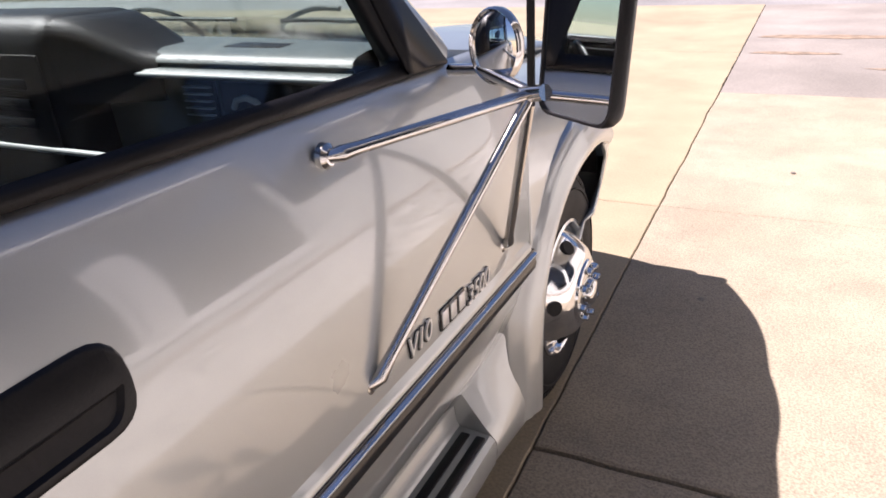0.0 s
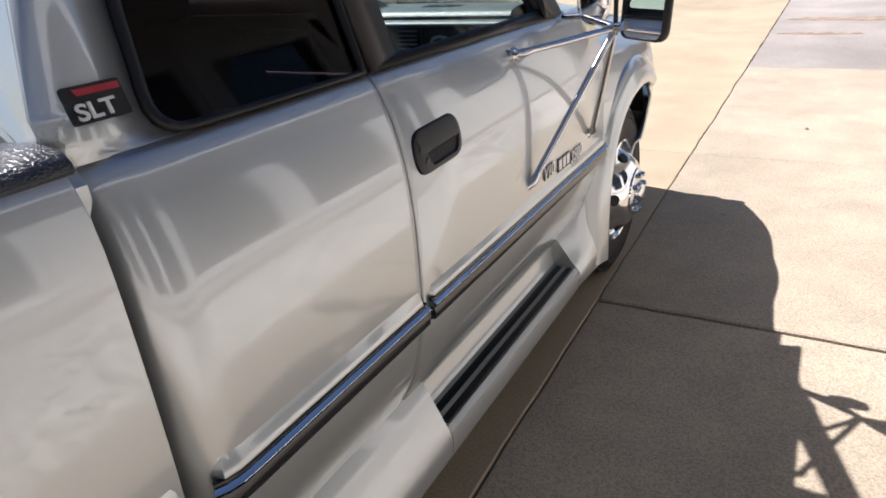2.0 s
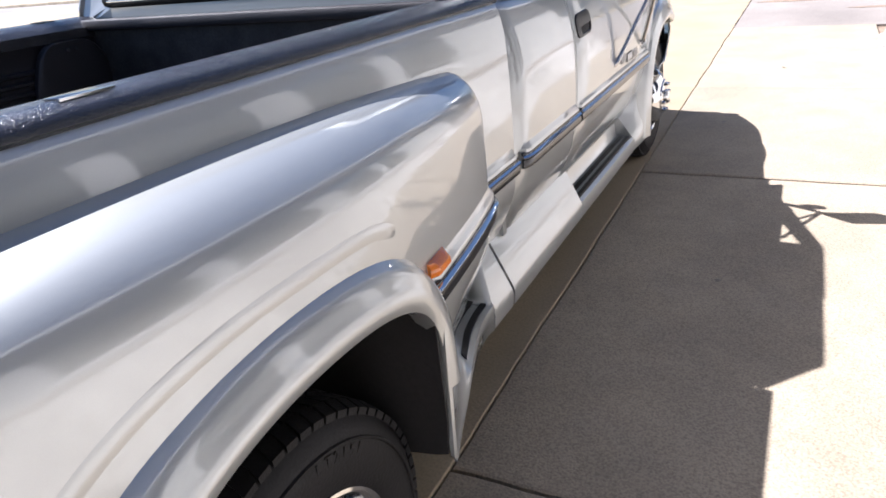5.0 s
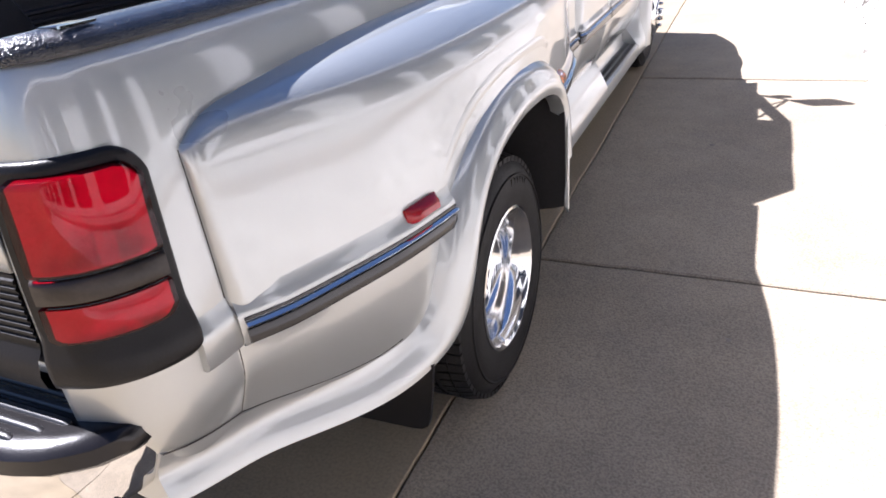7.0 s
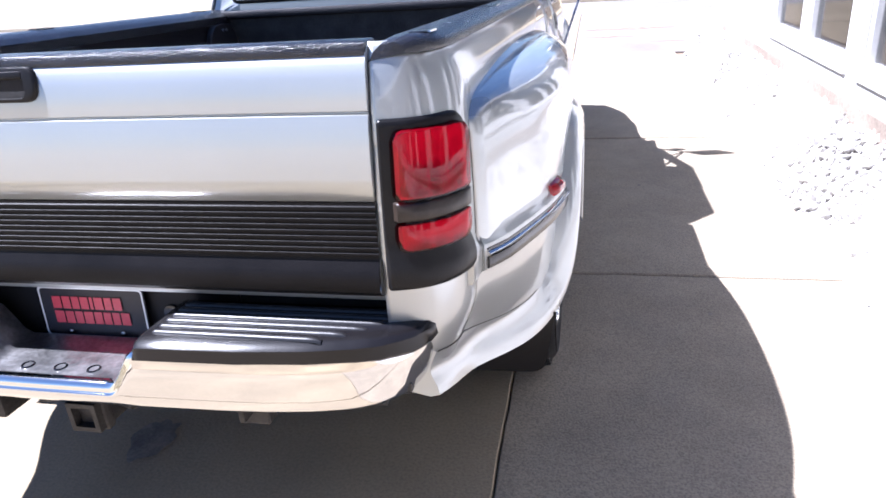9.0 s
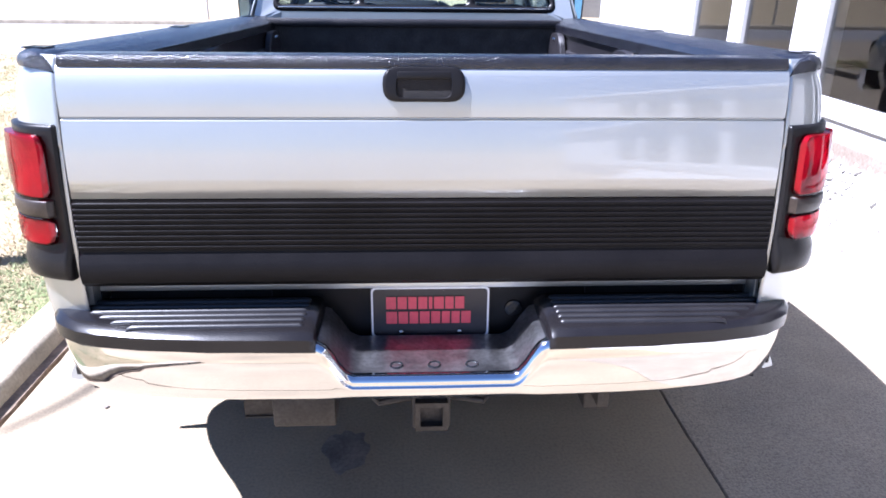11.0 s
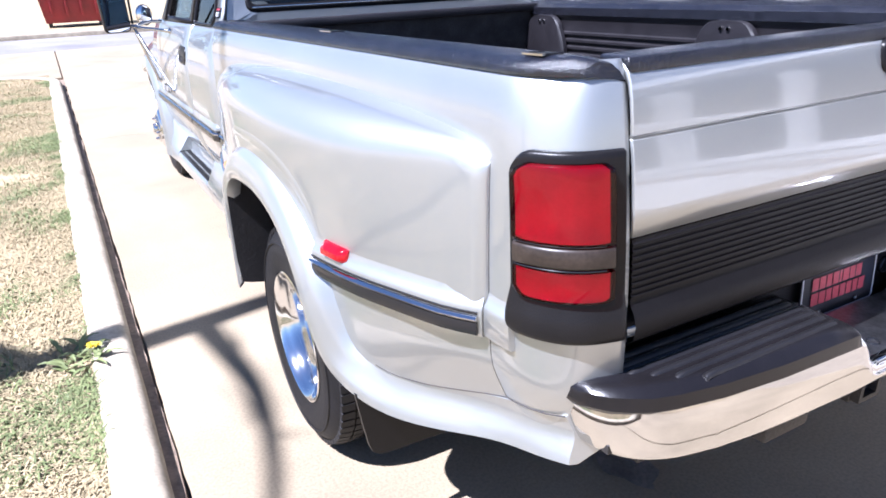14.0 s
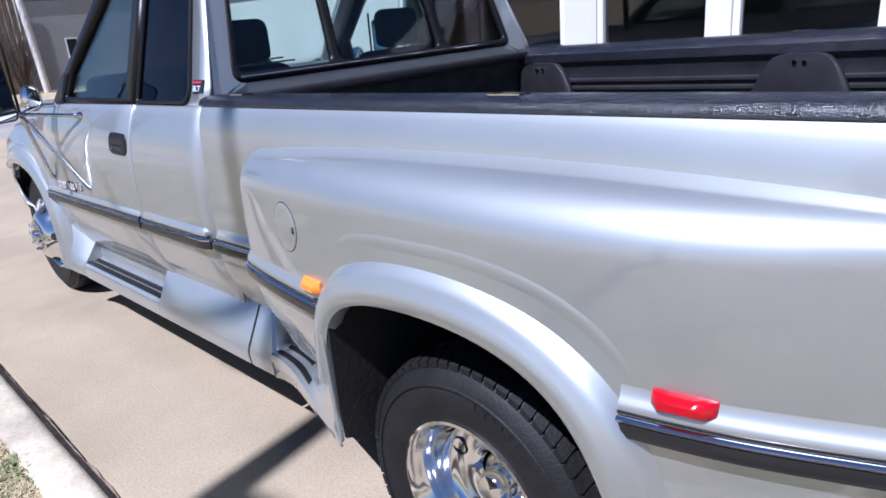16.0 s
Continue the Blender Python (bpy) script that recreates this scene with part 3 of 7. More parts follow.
def dry_shrub(x, y, h):
    top = tagged(new("dry_shrub"), "leafless brown shrub of tangled twigs by the fence", "shrub")
    top.location = (x, y, 0.1)
    rng = random.Random(21)
    for k in range(5):
        bm = bmesh.new()
        for i in range(45):
            a, r = rng.uniform(0, 6.28), rng.uniform(0.1, 0.75)
            z = rng.uniform(0.35, 1.0) * h
            p = Vector((rng.uniform(-0.12, 0.12), rng.uniform(-0.1, 0.1), 0))
            q = Vector((math.cos(a) * r * 0.5, math.sin(a) * r * 0.4, z * 0.55))
            e = Vector((math.cos(a) * r, math.sin(a) * r * 0.7, z))
            tube(bm, [p, q, e], [0.012, 0.008, 0.003], 5)
        part("branch", bm, BARK, top)


def dumpster(x, y):
    top = tagged(new("dumpster"), "dark red steel dumpster on the far verge", "dumpster")
    top.location = (x, y, 0.12)
    bm = bmesh.new()
    grid(bm, [[(-0.8, -0.5, 0.1), (0.8, -0.5, 0.1), (0.8, 0.5, 0.1), (-0.8, 0.5, 0.1)], [(-0.95, -0.65, 1.25), (0.95, -0.65, 1.25), (0.95, 0.7, 1.4), (-0.95, 0.7, 1.4)]], closed=True)
    bm.faces.new([v for v in bm.verts][:4])
    thick(part("bin", bm, RED_METAL, top, smooth=0), 0.02)
    part("lid", boxed(-0.98, 0.98, -0.7, 0.72, 1.41, 1.45, 0.01), DARK_VINYL, top)
    for sx in (-0.6, -0.2, 0.2, 0.6):
        part("stiffener", boxed(sx - 0.03, sx + 0.03, -0.69, -0.585, 0.3, 1.2, 0.005), RED_METAL, top)
    for sx in (-0.7, 0.7):
        part("skid", boxed(sx - 0.05, sx + 0.05, -0.5, 0.5, -0.03, 0.1), FRAME_BLACK, top)


def pole(x, y, h, r, mat, label, category):
    top = tagged(new(category.replace(" ", "_")), label, category)
    top.location = (x, y, 0.0)
    part("shaft", tube(bmesh.new(), [(0, 0, -0.1), (0, 0, h)], r, 12), mat, top)
    part("cap", tube(bmesh.new(), [(0, 0, h), (0, 0, h + 0.04)], r * 1.15, 12), mat, top)
    return top


far_ground()
road()
kerbs()
lawn()
blades("dry_grass", STRAW, 210000, 1, 1.0, 0.045, "matted straw-coloured dormant grass blades")
blades("green_grass", GREEN, 40000, 2, 9.0, 0.06, "scattered tufts of green weeds and grass")
dandelion(-1.78, 0.86)
rock_bed()
office()
bare_tree(-5.6, 0.22)
fence(2.15, 4.25, 23.3, 3.1)
dry_shrub(3.9, 22.7, 2.6)
shed(4.4, 20.0, 23.4, 31.0, 5.0)
dumpster(-0.75, 22.6)
utility_pole = pole(4.42, 22.4, 6.5, 0.10, POLE_WHITE, "pale wooden utility pole leaning beside a fence", "utility pole")
utility_pole.rotation_euler = (0, radians(-3), 0)
pole(0.45, 22.2, 3.4, 0.07, POLE_WHITE, "pale post beside a red dumpster", "post")
pole(-6.2, 20.3, 1.3, 0.04, POLE_WHITE, "short weathered post near the far kerb", "post")

# ---- the pickup ----
TRUCK = tagged(new("pickup_truck"), "silver extended-cab dual-rear-wheel pickup truck parked on concrete", "pickup truck")
AXLE_R, AXLE_F = 0.03, 3.83
SIDES = (1, -1)

CAB_X = curve([(0.40, 0.862), (0.50, 0.912), (0.56, 0.944), (0.62, 0.967), (0.68, 0.983), (0.74, 0.992), (0.80, 0.997), (0.90, 0.999), (1.00, 0.998), (1.08, 0.991), (1.16, 0.974), (1.22, 0.951), (1.245, 0.938), (1.262, 0.922)])
BED_X = curve([(0.44, -0.045), (0.52, -0.02), (0.65, -0.006), (0.78, 0.0), (1.0, 0.0), (1.10, -0.003), (1.18, -0.009), (1.235, -0.021), (1.27, -0.040), (1.288, -0.065)])
BULGE = curve([(-0.95, 0.019), (-0.87, 0.050), (-0.75, 0.090), (-0.6, 0.134), (-0.465, 0.160), (-0.2, 0.182), (0.1, 0.184), (0.4, 0.170), (0.556, 0.153), (0.75, 0.126), (0.90, 0.099), (1.07, 0.060)])
BULGE_TOP = curve([(-0.95, 1.138), (-0.7, 1.158), (-0.4, 1.171), (0.08, 1.175), (0.5, 1.167), (0.95, 1.142), (1.07, 1.130)])
SHOULDER = curve([(-0.95, 0.040), (-0.8, 0.062), (-0.6, 0.095), (-0.3, 0.125), (0.1, 0.13), (0.6, 0.135), (1.08, 0.13)])


def bulge_top(y):
    return BULGE_TOP(y) - 0.034 * max(0.0, (-0.84 - y) / 0.11) ** 2.2 - 0.035 * max(0.0, (y - 0.98) / 0.085) ** 2.0


def bed_x(y, z):
    x = 0.962 + 0.020 * min(1, max(0, (y + 0.95) / 2.3)) + BED_X(z)
    tuck = min(1.0, max(0.0, (0.70 - z) / 0.18)) * min(1.0, max(0.0, (-0.45 - y) / 0.45))
    x -= 0.042 * tuck * tuck * (3 - 2 * tuck)
    if y > 0.45:
        low = min(1.0, max(0.0, (0.70 - z) / 0.22))
        x -= 0.055 * low * low * (3 - 2 * low) * min(1.0, (y - 0.45) / 0.35)
    if -0.95 < y < 1.065:
        t = min(1.0, max(0.0, (bulge_top(y) - z) / SHOULDER(y)))
        low = min(1.0, max(0.0, (0.80 - z) / 0.09))
        reach = 0.022 + 0.22 * low * low * (3 - 2 * low)
        rear, nose = min(1.0, (y + 0.95) / reach), min(1.0, (1.065 - y) / 0.07)
        x += BULGE(y) * (1 - (1 - t) ** 2.6) ** (0.42 + 0.30 * min(1.0, max(0.0, (y - 0.55) / 0.4))) * (1 - (1 - rear) ** 2) ** 0.5 * (1 - (1 - nose) ** 2) ** 0.5
    return x


ARCH_R = [(0.43, 0.20), (0.435, 0.40), (0.44, 0.60), (0.43, 0.71), (0.385, 0.795), (0.27, 0.846), (0.1, 0.862), (-0.06, 0.856), (-0.2, 0.824), (-0.3, 0.765), (-0.365, 0.68), (-0.425, 0.58), (-0.49, 0.50), (-0.52, 0.40), (-0.52, 0.20)]
ARCH_F = [(3.365, 0.25), (3.36, 0.50), (3.385, 0.66), (3.465, 0.79), (3.63, 0.878), (3.83, 0.904), (4.03, 0.878), (4.18, 0.80), (4.265, 0.71)]


FLARE_R = ARCH_R[:11] + [(-0.405, 0.585), (-0.45, 0.50), (-0.525, 0.438), (-0.63, 0.413), (-0.75, 0.422), (-0.88, 0.450), (-1.0, 0.480), (-1.135, 0.510)]


def flare_base(y, z):
    """The body behind the flare, carried round the rear corner."""
    x = bed_x(min(1.07, max(y, -0.949)), max(z, 0.52))
    return x - float(np.interp(-y, (0.95, 1.01, 1.07, 1.118, 1.148), (0.0, 0.004, 0.019, 0.047, 0.087)))


def foot_section(u):
    """Section of the board's front foot: u runs from the step to the wheel opening."""
    top = 0.525 + 0.15 * u ** 1.6
    ix, ox = 0.874 + 0.118 * min(1, u * 1.3), 0.988 + 0.032 * u
    return [(0.80, top), (ix - 0.012, top), (ix, top - 0.02), (ix + (ox - ix) * 0.75, 0.385 + 0.06 * u), (ox, 0.352 + 0.04 * u), (ox + 0.002, 0.32), (ox - 0.006, 0.285 + 0.02 * u), (0.80, 0.285 + 0.02 * u)]


def foot_x(y, z):
    if z > 0.66 or y > 3.40:
        return 0.0
    sec = foot_section(min(1.0, max(0.0, (y - 3.122) / 0.238)))[1:7]
    return float(np.interp(z, [p[1] for p in sec[::-1]], [p[0] for p in sec[::-1]]))


def smooth_arch(a):
    return [(p.x, p.y) for p in spline([(y, z, 0) for y, z in a], 5)]


def path_normals(arch, n=6, first=0, last=None):
    """Points along an opening and the directions from it into the body."""
    pts = spline([(y, z, 0) for y, z in arch], n)[first:last]
    raw = []
    for i in range(len(pts)):
        w = (pts[min(i + 1, len(pts) - 1)] - pts[max(i - 1, 0)]).normalized()
        raw.append(Vector((w.y, -w.x, 0)) * (-1 if arch[-1][0] > arch[0][0] else 1))
    return pts, [sum((raw[min(max(i + k, 0), len(raw) - 1)] for k in range(-7, 8)), Vector()).normalized() for i in range(len(raw))]


def flare(side, arch, surface, name, lip, reach=0.105, first=0, last=None, taper=lambda y: 0.0):
    """A raised lip along a wheel opening; behind the rear wheel it runs on as a concave skirt."""
    pts, normals = path_normals(arch, 6, first, last)
    rows = []
    for p, n in zip(pts, normals):
        at = lambda d: surface(p.x + n.x * d, p.y + n.y * d)
        edge = at(reach)
        k = min(1.0, max(0.0, (-0.33 - p.x) / 0.25)) if lip > 1.1 else 0.0
        k = k * k * (3 - 2 * k)
        out = max(edge + 0.01, lip - taper(p.x)) * (1 - k) + (edge + float(np.interp(-p.x, (0.55, 0.70, 0.85, 1.0, 1.13), (0.050, 0.034, 0.017, 0.007, 0.004)))) * k
        span = reach - 0.07 * k * (1 - k)
        prof = [(0.012, out - 0.05 - 0.05 * k), (0.002, out - 0.045), (-0.003, out - 0.02), (0.003, out + 0.002)]
        for d, wa, wb in ((0.012, 1.0, 1.0), (0.024, 1.0, 0.93), (0.038, 1.0, 0.74), (0.052, 0.975, 0.50), (0.064, 0.925, 0.33), (0.074, 0.83, 0.21), (0.083, 0.68, 0.13), (0.091, 0.46, 0.07), (0.098, 0.21, 0.03), (reach, 0.0, 0.0)):
            d *= span / reach
            w = wa * (1 - k) + wb * k
            prof.append((d, at(d) * (1 - w) + out * w + 0.010 * math.sin(math.pi * min(1, d / 0.06)) * (1 - k) * w))
        prof += [(span + 0.003, edge - 0.006), (span + 0.006, edge - 0.02)]
        rows.append([(side * x, p.x + n.x * d, p.y + n.y * d) for d, x in prof])
    for _ in range(14):
        rows = [rows[0]] + [[tuple((a[i] + 2 * b[i] + c[i]) / 4 for i in range(3)) for a, b, c in zip(*rows[k - 1:k + 2])] for k in range(1, len(rows) - 1)] + [rows[-1]]
    bm = bmesh.new()
    vs = grid(bm, rows)
    bm.faces.new(vs[-1])
    return part(name, bm, PAINT, TRUCK, body=True, smooth=50)


def bed_sides():
    zs = [0.44, 0.48, 0.52, 0.56, 0.60] + list(np.arange(0.62, 1.20, 0.02)) + [1.20, 1.22, 1.245, 1.26, 1.276, 1.288]
    share = list(np.linspace(0, 0.72, 26)) + [0.75, 0.78, 0.805, 0.83, 0.85, 0.87, 0.89, 0.91, 0.93, 0.945, 0.96, 0.97, 0.98, 0.988, 0.994, 1.0]
    above = (0.06, 0.2, 0.4, 0.6, 0.75, 0.87, 0.95, 1.0)

    def heights(y):
        t = bulge_top(min(y, 1.06))
        return [0.44 + (t - 0.44) * u for u in share] + [t + (1.288 - t) * u for u in above]

    ys = [1.410, 1.4085, 1.406, 1.402, 1.394, 1.3, 1.2, 1.12, 1.085, 1.07, 1.066, 1.065, 1.0645, 1.0635, 1.062, 1.06, 1.057, 1.053, 1.048, 1.042, 1.035, 1.027, 1.018, 1.007, 0.995, 0.98, 0.965] + list(np.arange(0.945, -0.87, -0.025)) + [-0.88, -0.89, -0.90, -0.91, -0.918, -0.925, -0.931, -0.936, -0.940, -0.943, -0.946, -0.948, -0.949, -0.950]
    pts, normals = path_normals(FLARE_R)
    arch = [(p.x + n.x * 0.05, p.y + n.y * 0.05) for p, n in zip(pts, normals)] + [(-1.3, 0.5), (-1.3, 0.1)]
    for s in SIDES:
        rows = [[(s * bed_x(y, z), y, z) for z in heights(y)] for y in ys]
        # the rounded rear corner goes on from the side
        plan = spline([(0.962, -0.9505, 0), (0.958, -1.01, 0), (0.943, -1.07, 0), (0.915, -1.118, 0), (0.875, -1.148, 0), (0.804, -1.168, 0)], 5)
        for i, p in enumerate(plan[1:], 1):
            w = (plan[min(i + 1, len(plan) - 1)] - plan[i - 1]).normalized()
            n = Vector((-w.y, w.x, 0))
            deep = max(n.x, 0.2)
            rows.append([(s * (p.x + n.x * (bed_x(-0.95, z) - 0.962) * (deep if z > 1.1 else 1.0)), p.y + n.y * (bed_x(-0.95, z) - 0.962) * (deep if z > 1.1 else 1.0), z) for z in heights(-0.95)])
        thick(part("bed_side", panel(rows, arch), PAINT, TRUCK, body=True, smooth=60), 0.004)
        part("corner_post", boxed(s * 0.8035, s * 0.815, -1.150, -1.05, 0.62, 1.262, 0.003), PAINT, TRUCK, body=True)
        flare(s, FLARE_R, flare_base, "rear_flare", 1.187, first=11)
        # dark seams round the fender's end and over the skirt
        for line in ([(bed_x(-0.9515, z) + 0.0012, -0.9515, z) for z in np.linspace(0.56, 1.105, 24)], ):
            part("panel_gap", tube(bmesh.new(), [(s * x, y, z) for x, y, z in line], 0.0016, 6), SEAM, TRUCK, body=True)
        pts, normals = path_normals(FLARE_R)
        seam = [(p.x + n.x * 0.107, p.y + n.y * 0.107) for p, n in zip(pts, normals) if p.x < -0.55]
        part("panel_gap", tube(bmesh.new(), [(s * (flare_base(y, z) + 0.002), y, z) for y, z in seam], 0.0016, 6), SEAM, TRUCK, body=True)
        # the raised character line over the flare
        rows = []
        line = spline([(0.40, 0.955, 0), (0.30, 0.995, 0), (0.10, 1.008, 0), (-0.08, 1.005, 0), (-0.24, 0.975, 0), (-0.36, 0.915, 0), (-0.44, 0.82, 0), (-0.475, 0.74, 0)], 5)
        for i, p in enumerate(line):
            w = (line[min(i + 1, len(line) - 1)] - line[max(i - 1, 0)]).normalized()
            n = Vector((w.y, -w.x, 0)) * (1 if p.y > 0 else 1)
            h = 0.005 * math.sin(math.pi * min(1, i / 6)) if i < 3 else 0.005 * min(1, (len(line) - 1 - i) / 10)
            rows.append([(s * (bed_x(p.x + n.x * d, p.y + n.y * d) + e * h / 0.008 - 0.001), p.x + n.x * d, p.y + n.y * d) for d, e in ((-0.05, 0.0), (-0.03, 0.0022), (-0.012, 0.0058), (0.0, 0.008), (0.010, 0.0065), (0.018, 0.003), (0.026, 0.0))])
        bm = bmesh.new()
        grid(bm, rows)
        part("character_line", bm, PAINT, TRUCK, body=True, smooth=70)
        # wheel house and mud flap
        bm = bmesh.new()
        rows = [[(s * x, y, z) for x in (min(1.13, flare_base(y, z) - 0.03), 0.50)] for y, z in smooth_arch([(0.48, 0.40), (0.49, 0.55), (0.47, 0.78), (0.33, 0.90), (0.05, 0.925), (-0.2, 0.90), (-0.38, 0.80), (-0.46, 0.66), (-0.56, 0.50), (-0.58, 0.42)])]
        grid(bm, rows)
        part("wheel_house", bm, WELL, TRUCK, body=True)
        part("wheel_house_wall", boxed(s * 0.50, s * 0.48, -0.6, 0.52, 0.25, 0.95), WELL, TRUCK, body=True, smooth=0)
        bm = bmesh.new()
        guard = [(0.55, 0.80), (1.188, 0.80), (1.188, 0.50), (1.180, 0.41), (1.15, 0.40), (0.85, 0.34), (0.55, 0.33)]
        vs = grid(bm, [[(s * x, y, z) for x, z in guard] for y in (0.415, 0.421)], closed=True)
        bm.faces.new(vs[0])
        bm.faces.new(vs[-1][::-1])
        part("splash_guard", bm, WELL, TRUCK, body=True, smooth=0)
        bm = bmesh.new()
        flap = [(0.70, 0.44), (1.128, 0.44), (1.112, 0.33), (1.100, 0.265), (1.092, 0.243), (1.075, 0.230), (1.05, 0.225), (0.70, 0.215)]
        vs = grid(bm, [[(s * x, y, z) for x, z in flap] for y in (-0.565, -0.553)], closed=True)
        bm.faces.new(vs[0])
        bm.faces.new(vs[-1][::-1])
        part("mud_flap", bm, BLACK_TRIM, TRUCK, body=True, smooth=0)



def moulding(s, pts, name="side_moulding", keep=(0, 0)):
    """A body-side strip: silver shelf above, chrome bead, black face. pts: (x, y, z) along its middle."""
    ob = new(name)
    ob.parent = TRUCK
    for nm, mat, prof in (("backing", PAINT, [(-0.006, 0.088), (0.0005, 0.080), (0.0025, 0.068), (0.0055, 0.056), (0.0105, 0.045), (0.0155, 0.0385), (0.018, 0.032), (0.0185, 0.024), (0.018, -0.026), (0.012, -0.034), (-0.01, -0.037)]), ("rubber_face", BLACK_GLOSS, [(0.012, 0.0035), (0.0235, 0.0015), (0.026, -0.011), (0.0235, -0.026), (0.012, -0.029)]), ("chrome_bead", CHROME, [(0.012, 0.0175), (0.024, 0.0160), (0.0295, 0.0110), (0.026, 0.0055), (0.012, 0.0040)]), ("upper_line", BLACK_GLOSS, [(0.012, 0.026), (0.0205, 0.0245), (0.0205, 0.019), (0.012, 0.0175)])):
        bm = bmesh.new()
        rows = []
        run = pts if nm == "backing" else pts[keep[0]:len(pts) - keep[1]]
        for i, p in enumerate(run):
            p = Vector(p)
            w = Vector(run[min(i + 1, len(run) - 1)]) - Vector(run[max(i - 1, 0)])
            n = Vector((-w.y, w.x, 0)).normalized()
            if n.x < 0:
                n = -n
            f = (0.12 if i in (0, len(run) - 1) else 1.0) if nm == "backing" and not keep[1] else 1.0
            rows.append([(s * (p.x + n.x * (d * f if d > 0 else d)), p.y + n.y * (d * f if d > 0 else d), p.z + e * (0.93 if f < 1 else 1)) for d, e in prof])
        vs = grid(bm, rows)
        bm.faces.new(vs[0])
        bm.faces.new(vs[-1])
        part(nm, bm, mat, ob, body=True, smooth=45)


def mouldings():
    z = 0.765
    rise = lambda y: 0.765 + 0.012 * (-0.43 - y) / 0.5
    for s in SIDES:
        moulding(s, [(CAB_X(z), y, z) for y in (3.325, 3.31, 2.9, 2.5, 2.051, 2.036)])
        moulding(s, [(CAB_X(z) - 0.060 * max(0.0, (1.50 - y) / 0.075) ** 2.6, y, z) for y in (2.014, 2.0, 1.8, 1.6, 1.50, 1.485, 1.47, 1.458)])
        moulding(s, [(bed_x(y, z) - 0.001, y, z) for y in (1.404, 1.391, 1.25, 1.15, 1.085, 1.072)])
        moulding(s, [(bed_x(y, z) - 0.001, y, z) for y in [1.062, 1.058, 1.052, 1.045, 1.035, 1.02, 1.0, 0.975] + list(np.linspace(0.94, 0.5, 16))])
        moulding(s, [(bed_x(max(y, -0.945), z) + 0.001, y, rise(y)) for y in list(np.linspace(-0.405, -0.938, 16)) + [-0.946]], keep=(0, 1))
        bm = bmesh.new()
        rows = []
        for y in np.linspace(-0.952, -1.03, 6):
            x = 0.962 - float(np.interp(-y, (0.95, 1.01, 1.07), (0.0, 0.004, 0.019)))
            rows.append([(s * (x + d), y, z + 0.012 + e) for d, e in ((-0.006, 0.088), (0.0005, 0.080), (0.0025, 0.068), (0.0055, 0.056), (0.0105, 0.045), (0.0155, 0.0385), (0.018, 0.032), (0.0185, 0.024), (0.018, -0.026), (0.012, -0.034), (-0.01, -0.037))])
        vs = grid(bm, rows)
        bm.faces.new(vs[0])
        bm.faces.new(vs[-1])
        part("corner_moulding", bm, PAINT, TRUCK, body=True, smooth=45)
        for nm, mat, y0, y1, lab in (("rear_marker_lamp", RED_LENS, -0.462, -0.568, "red side marker lens"), ("front_marker_lamp", AMBER_LENS, 0.585, 0.495, "amber side marker lens")):
            bm = bmesh.new()
            rows = []
            for i, y in enumerate(np.linspace(y0, y1, 7)):
                x = bed_x(y, 0.84)
                k = 0.35 if i in (0, 6) else 1.0
                rows.append([(s * (x + d * k), y, 0.822 + e) for d, e in ((-0.012, 0.020), (0.016, 0.017), (0.027, 0.006), (0.028, -0.008), (0.018, -0.016), (-0.012, -0.018))])
            vs = grid(bm, rows)
            bm.faces.new(vs[0])
            bm.faces.new(vs[-1])
            part(nm, bm, mat, TRUCK, lab, body=True, smooth=40)


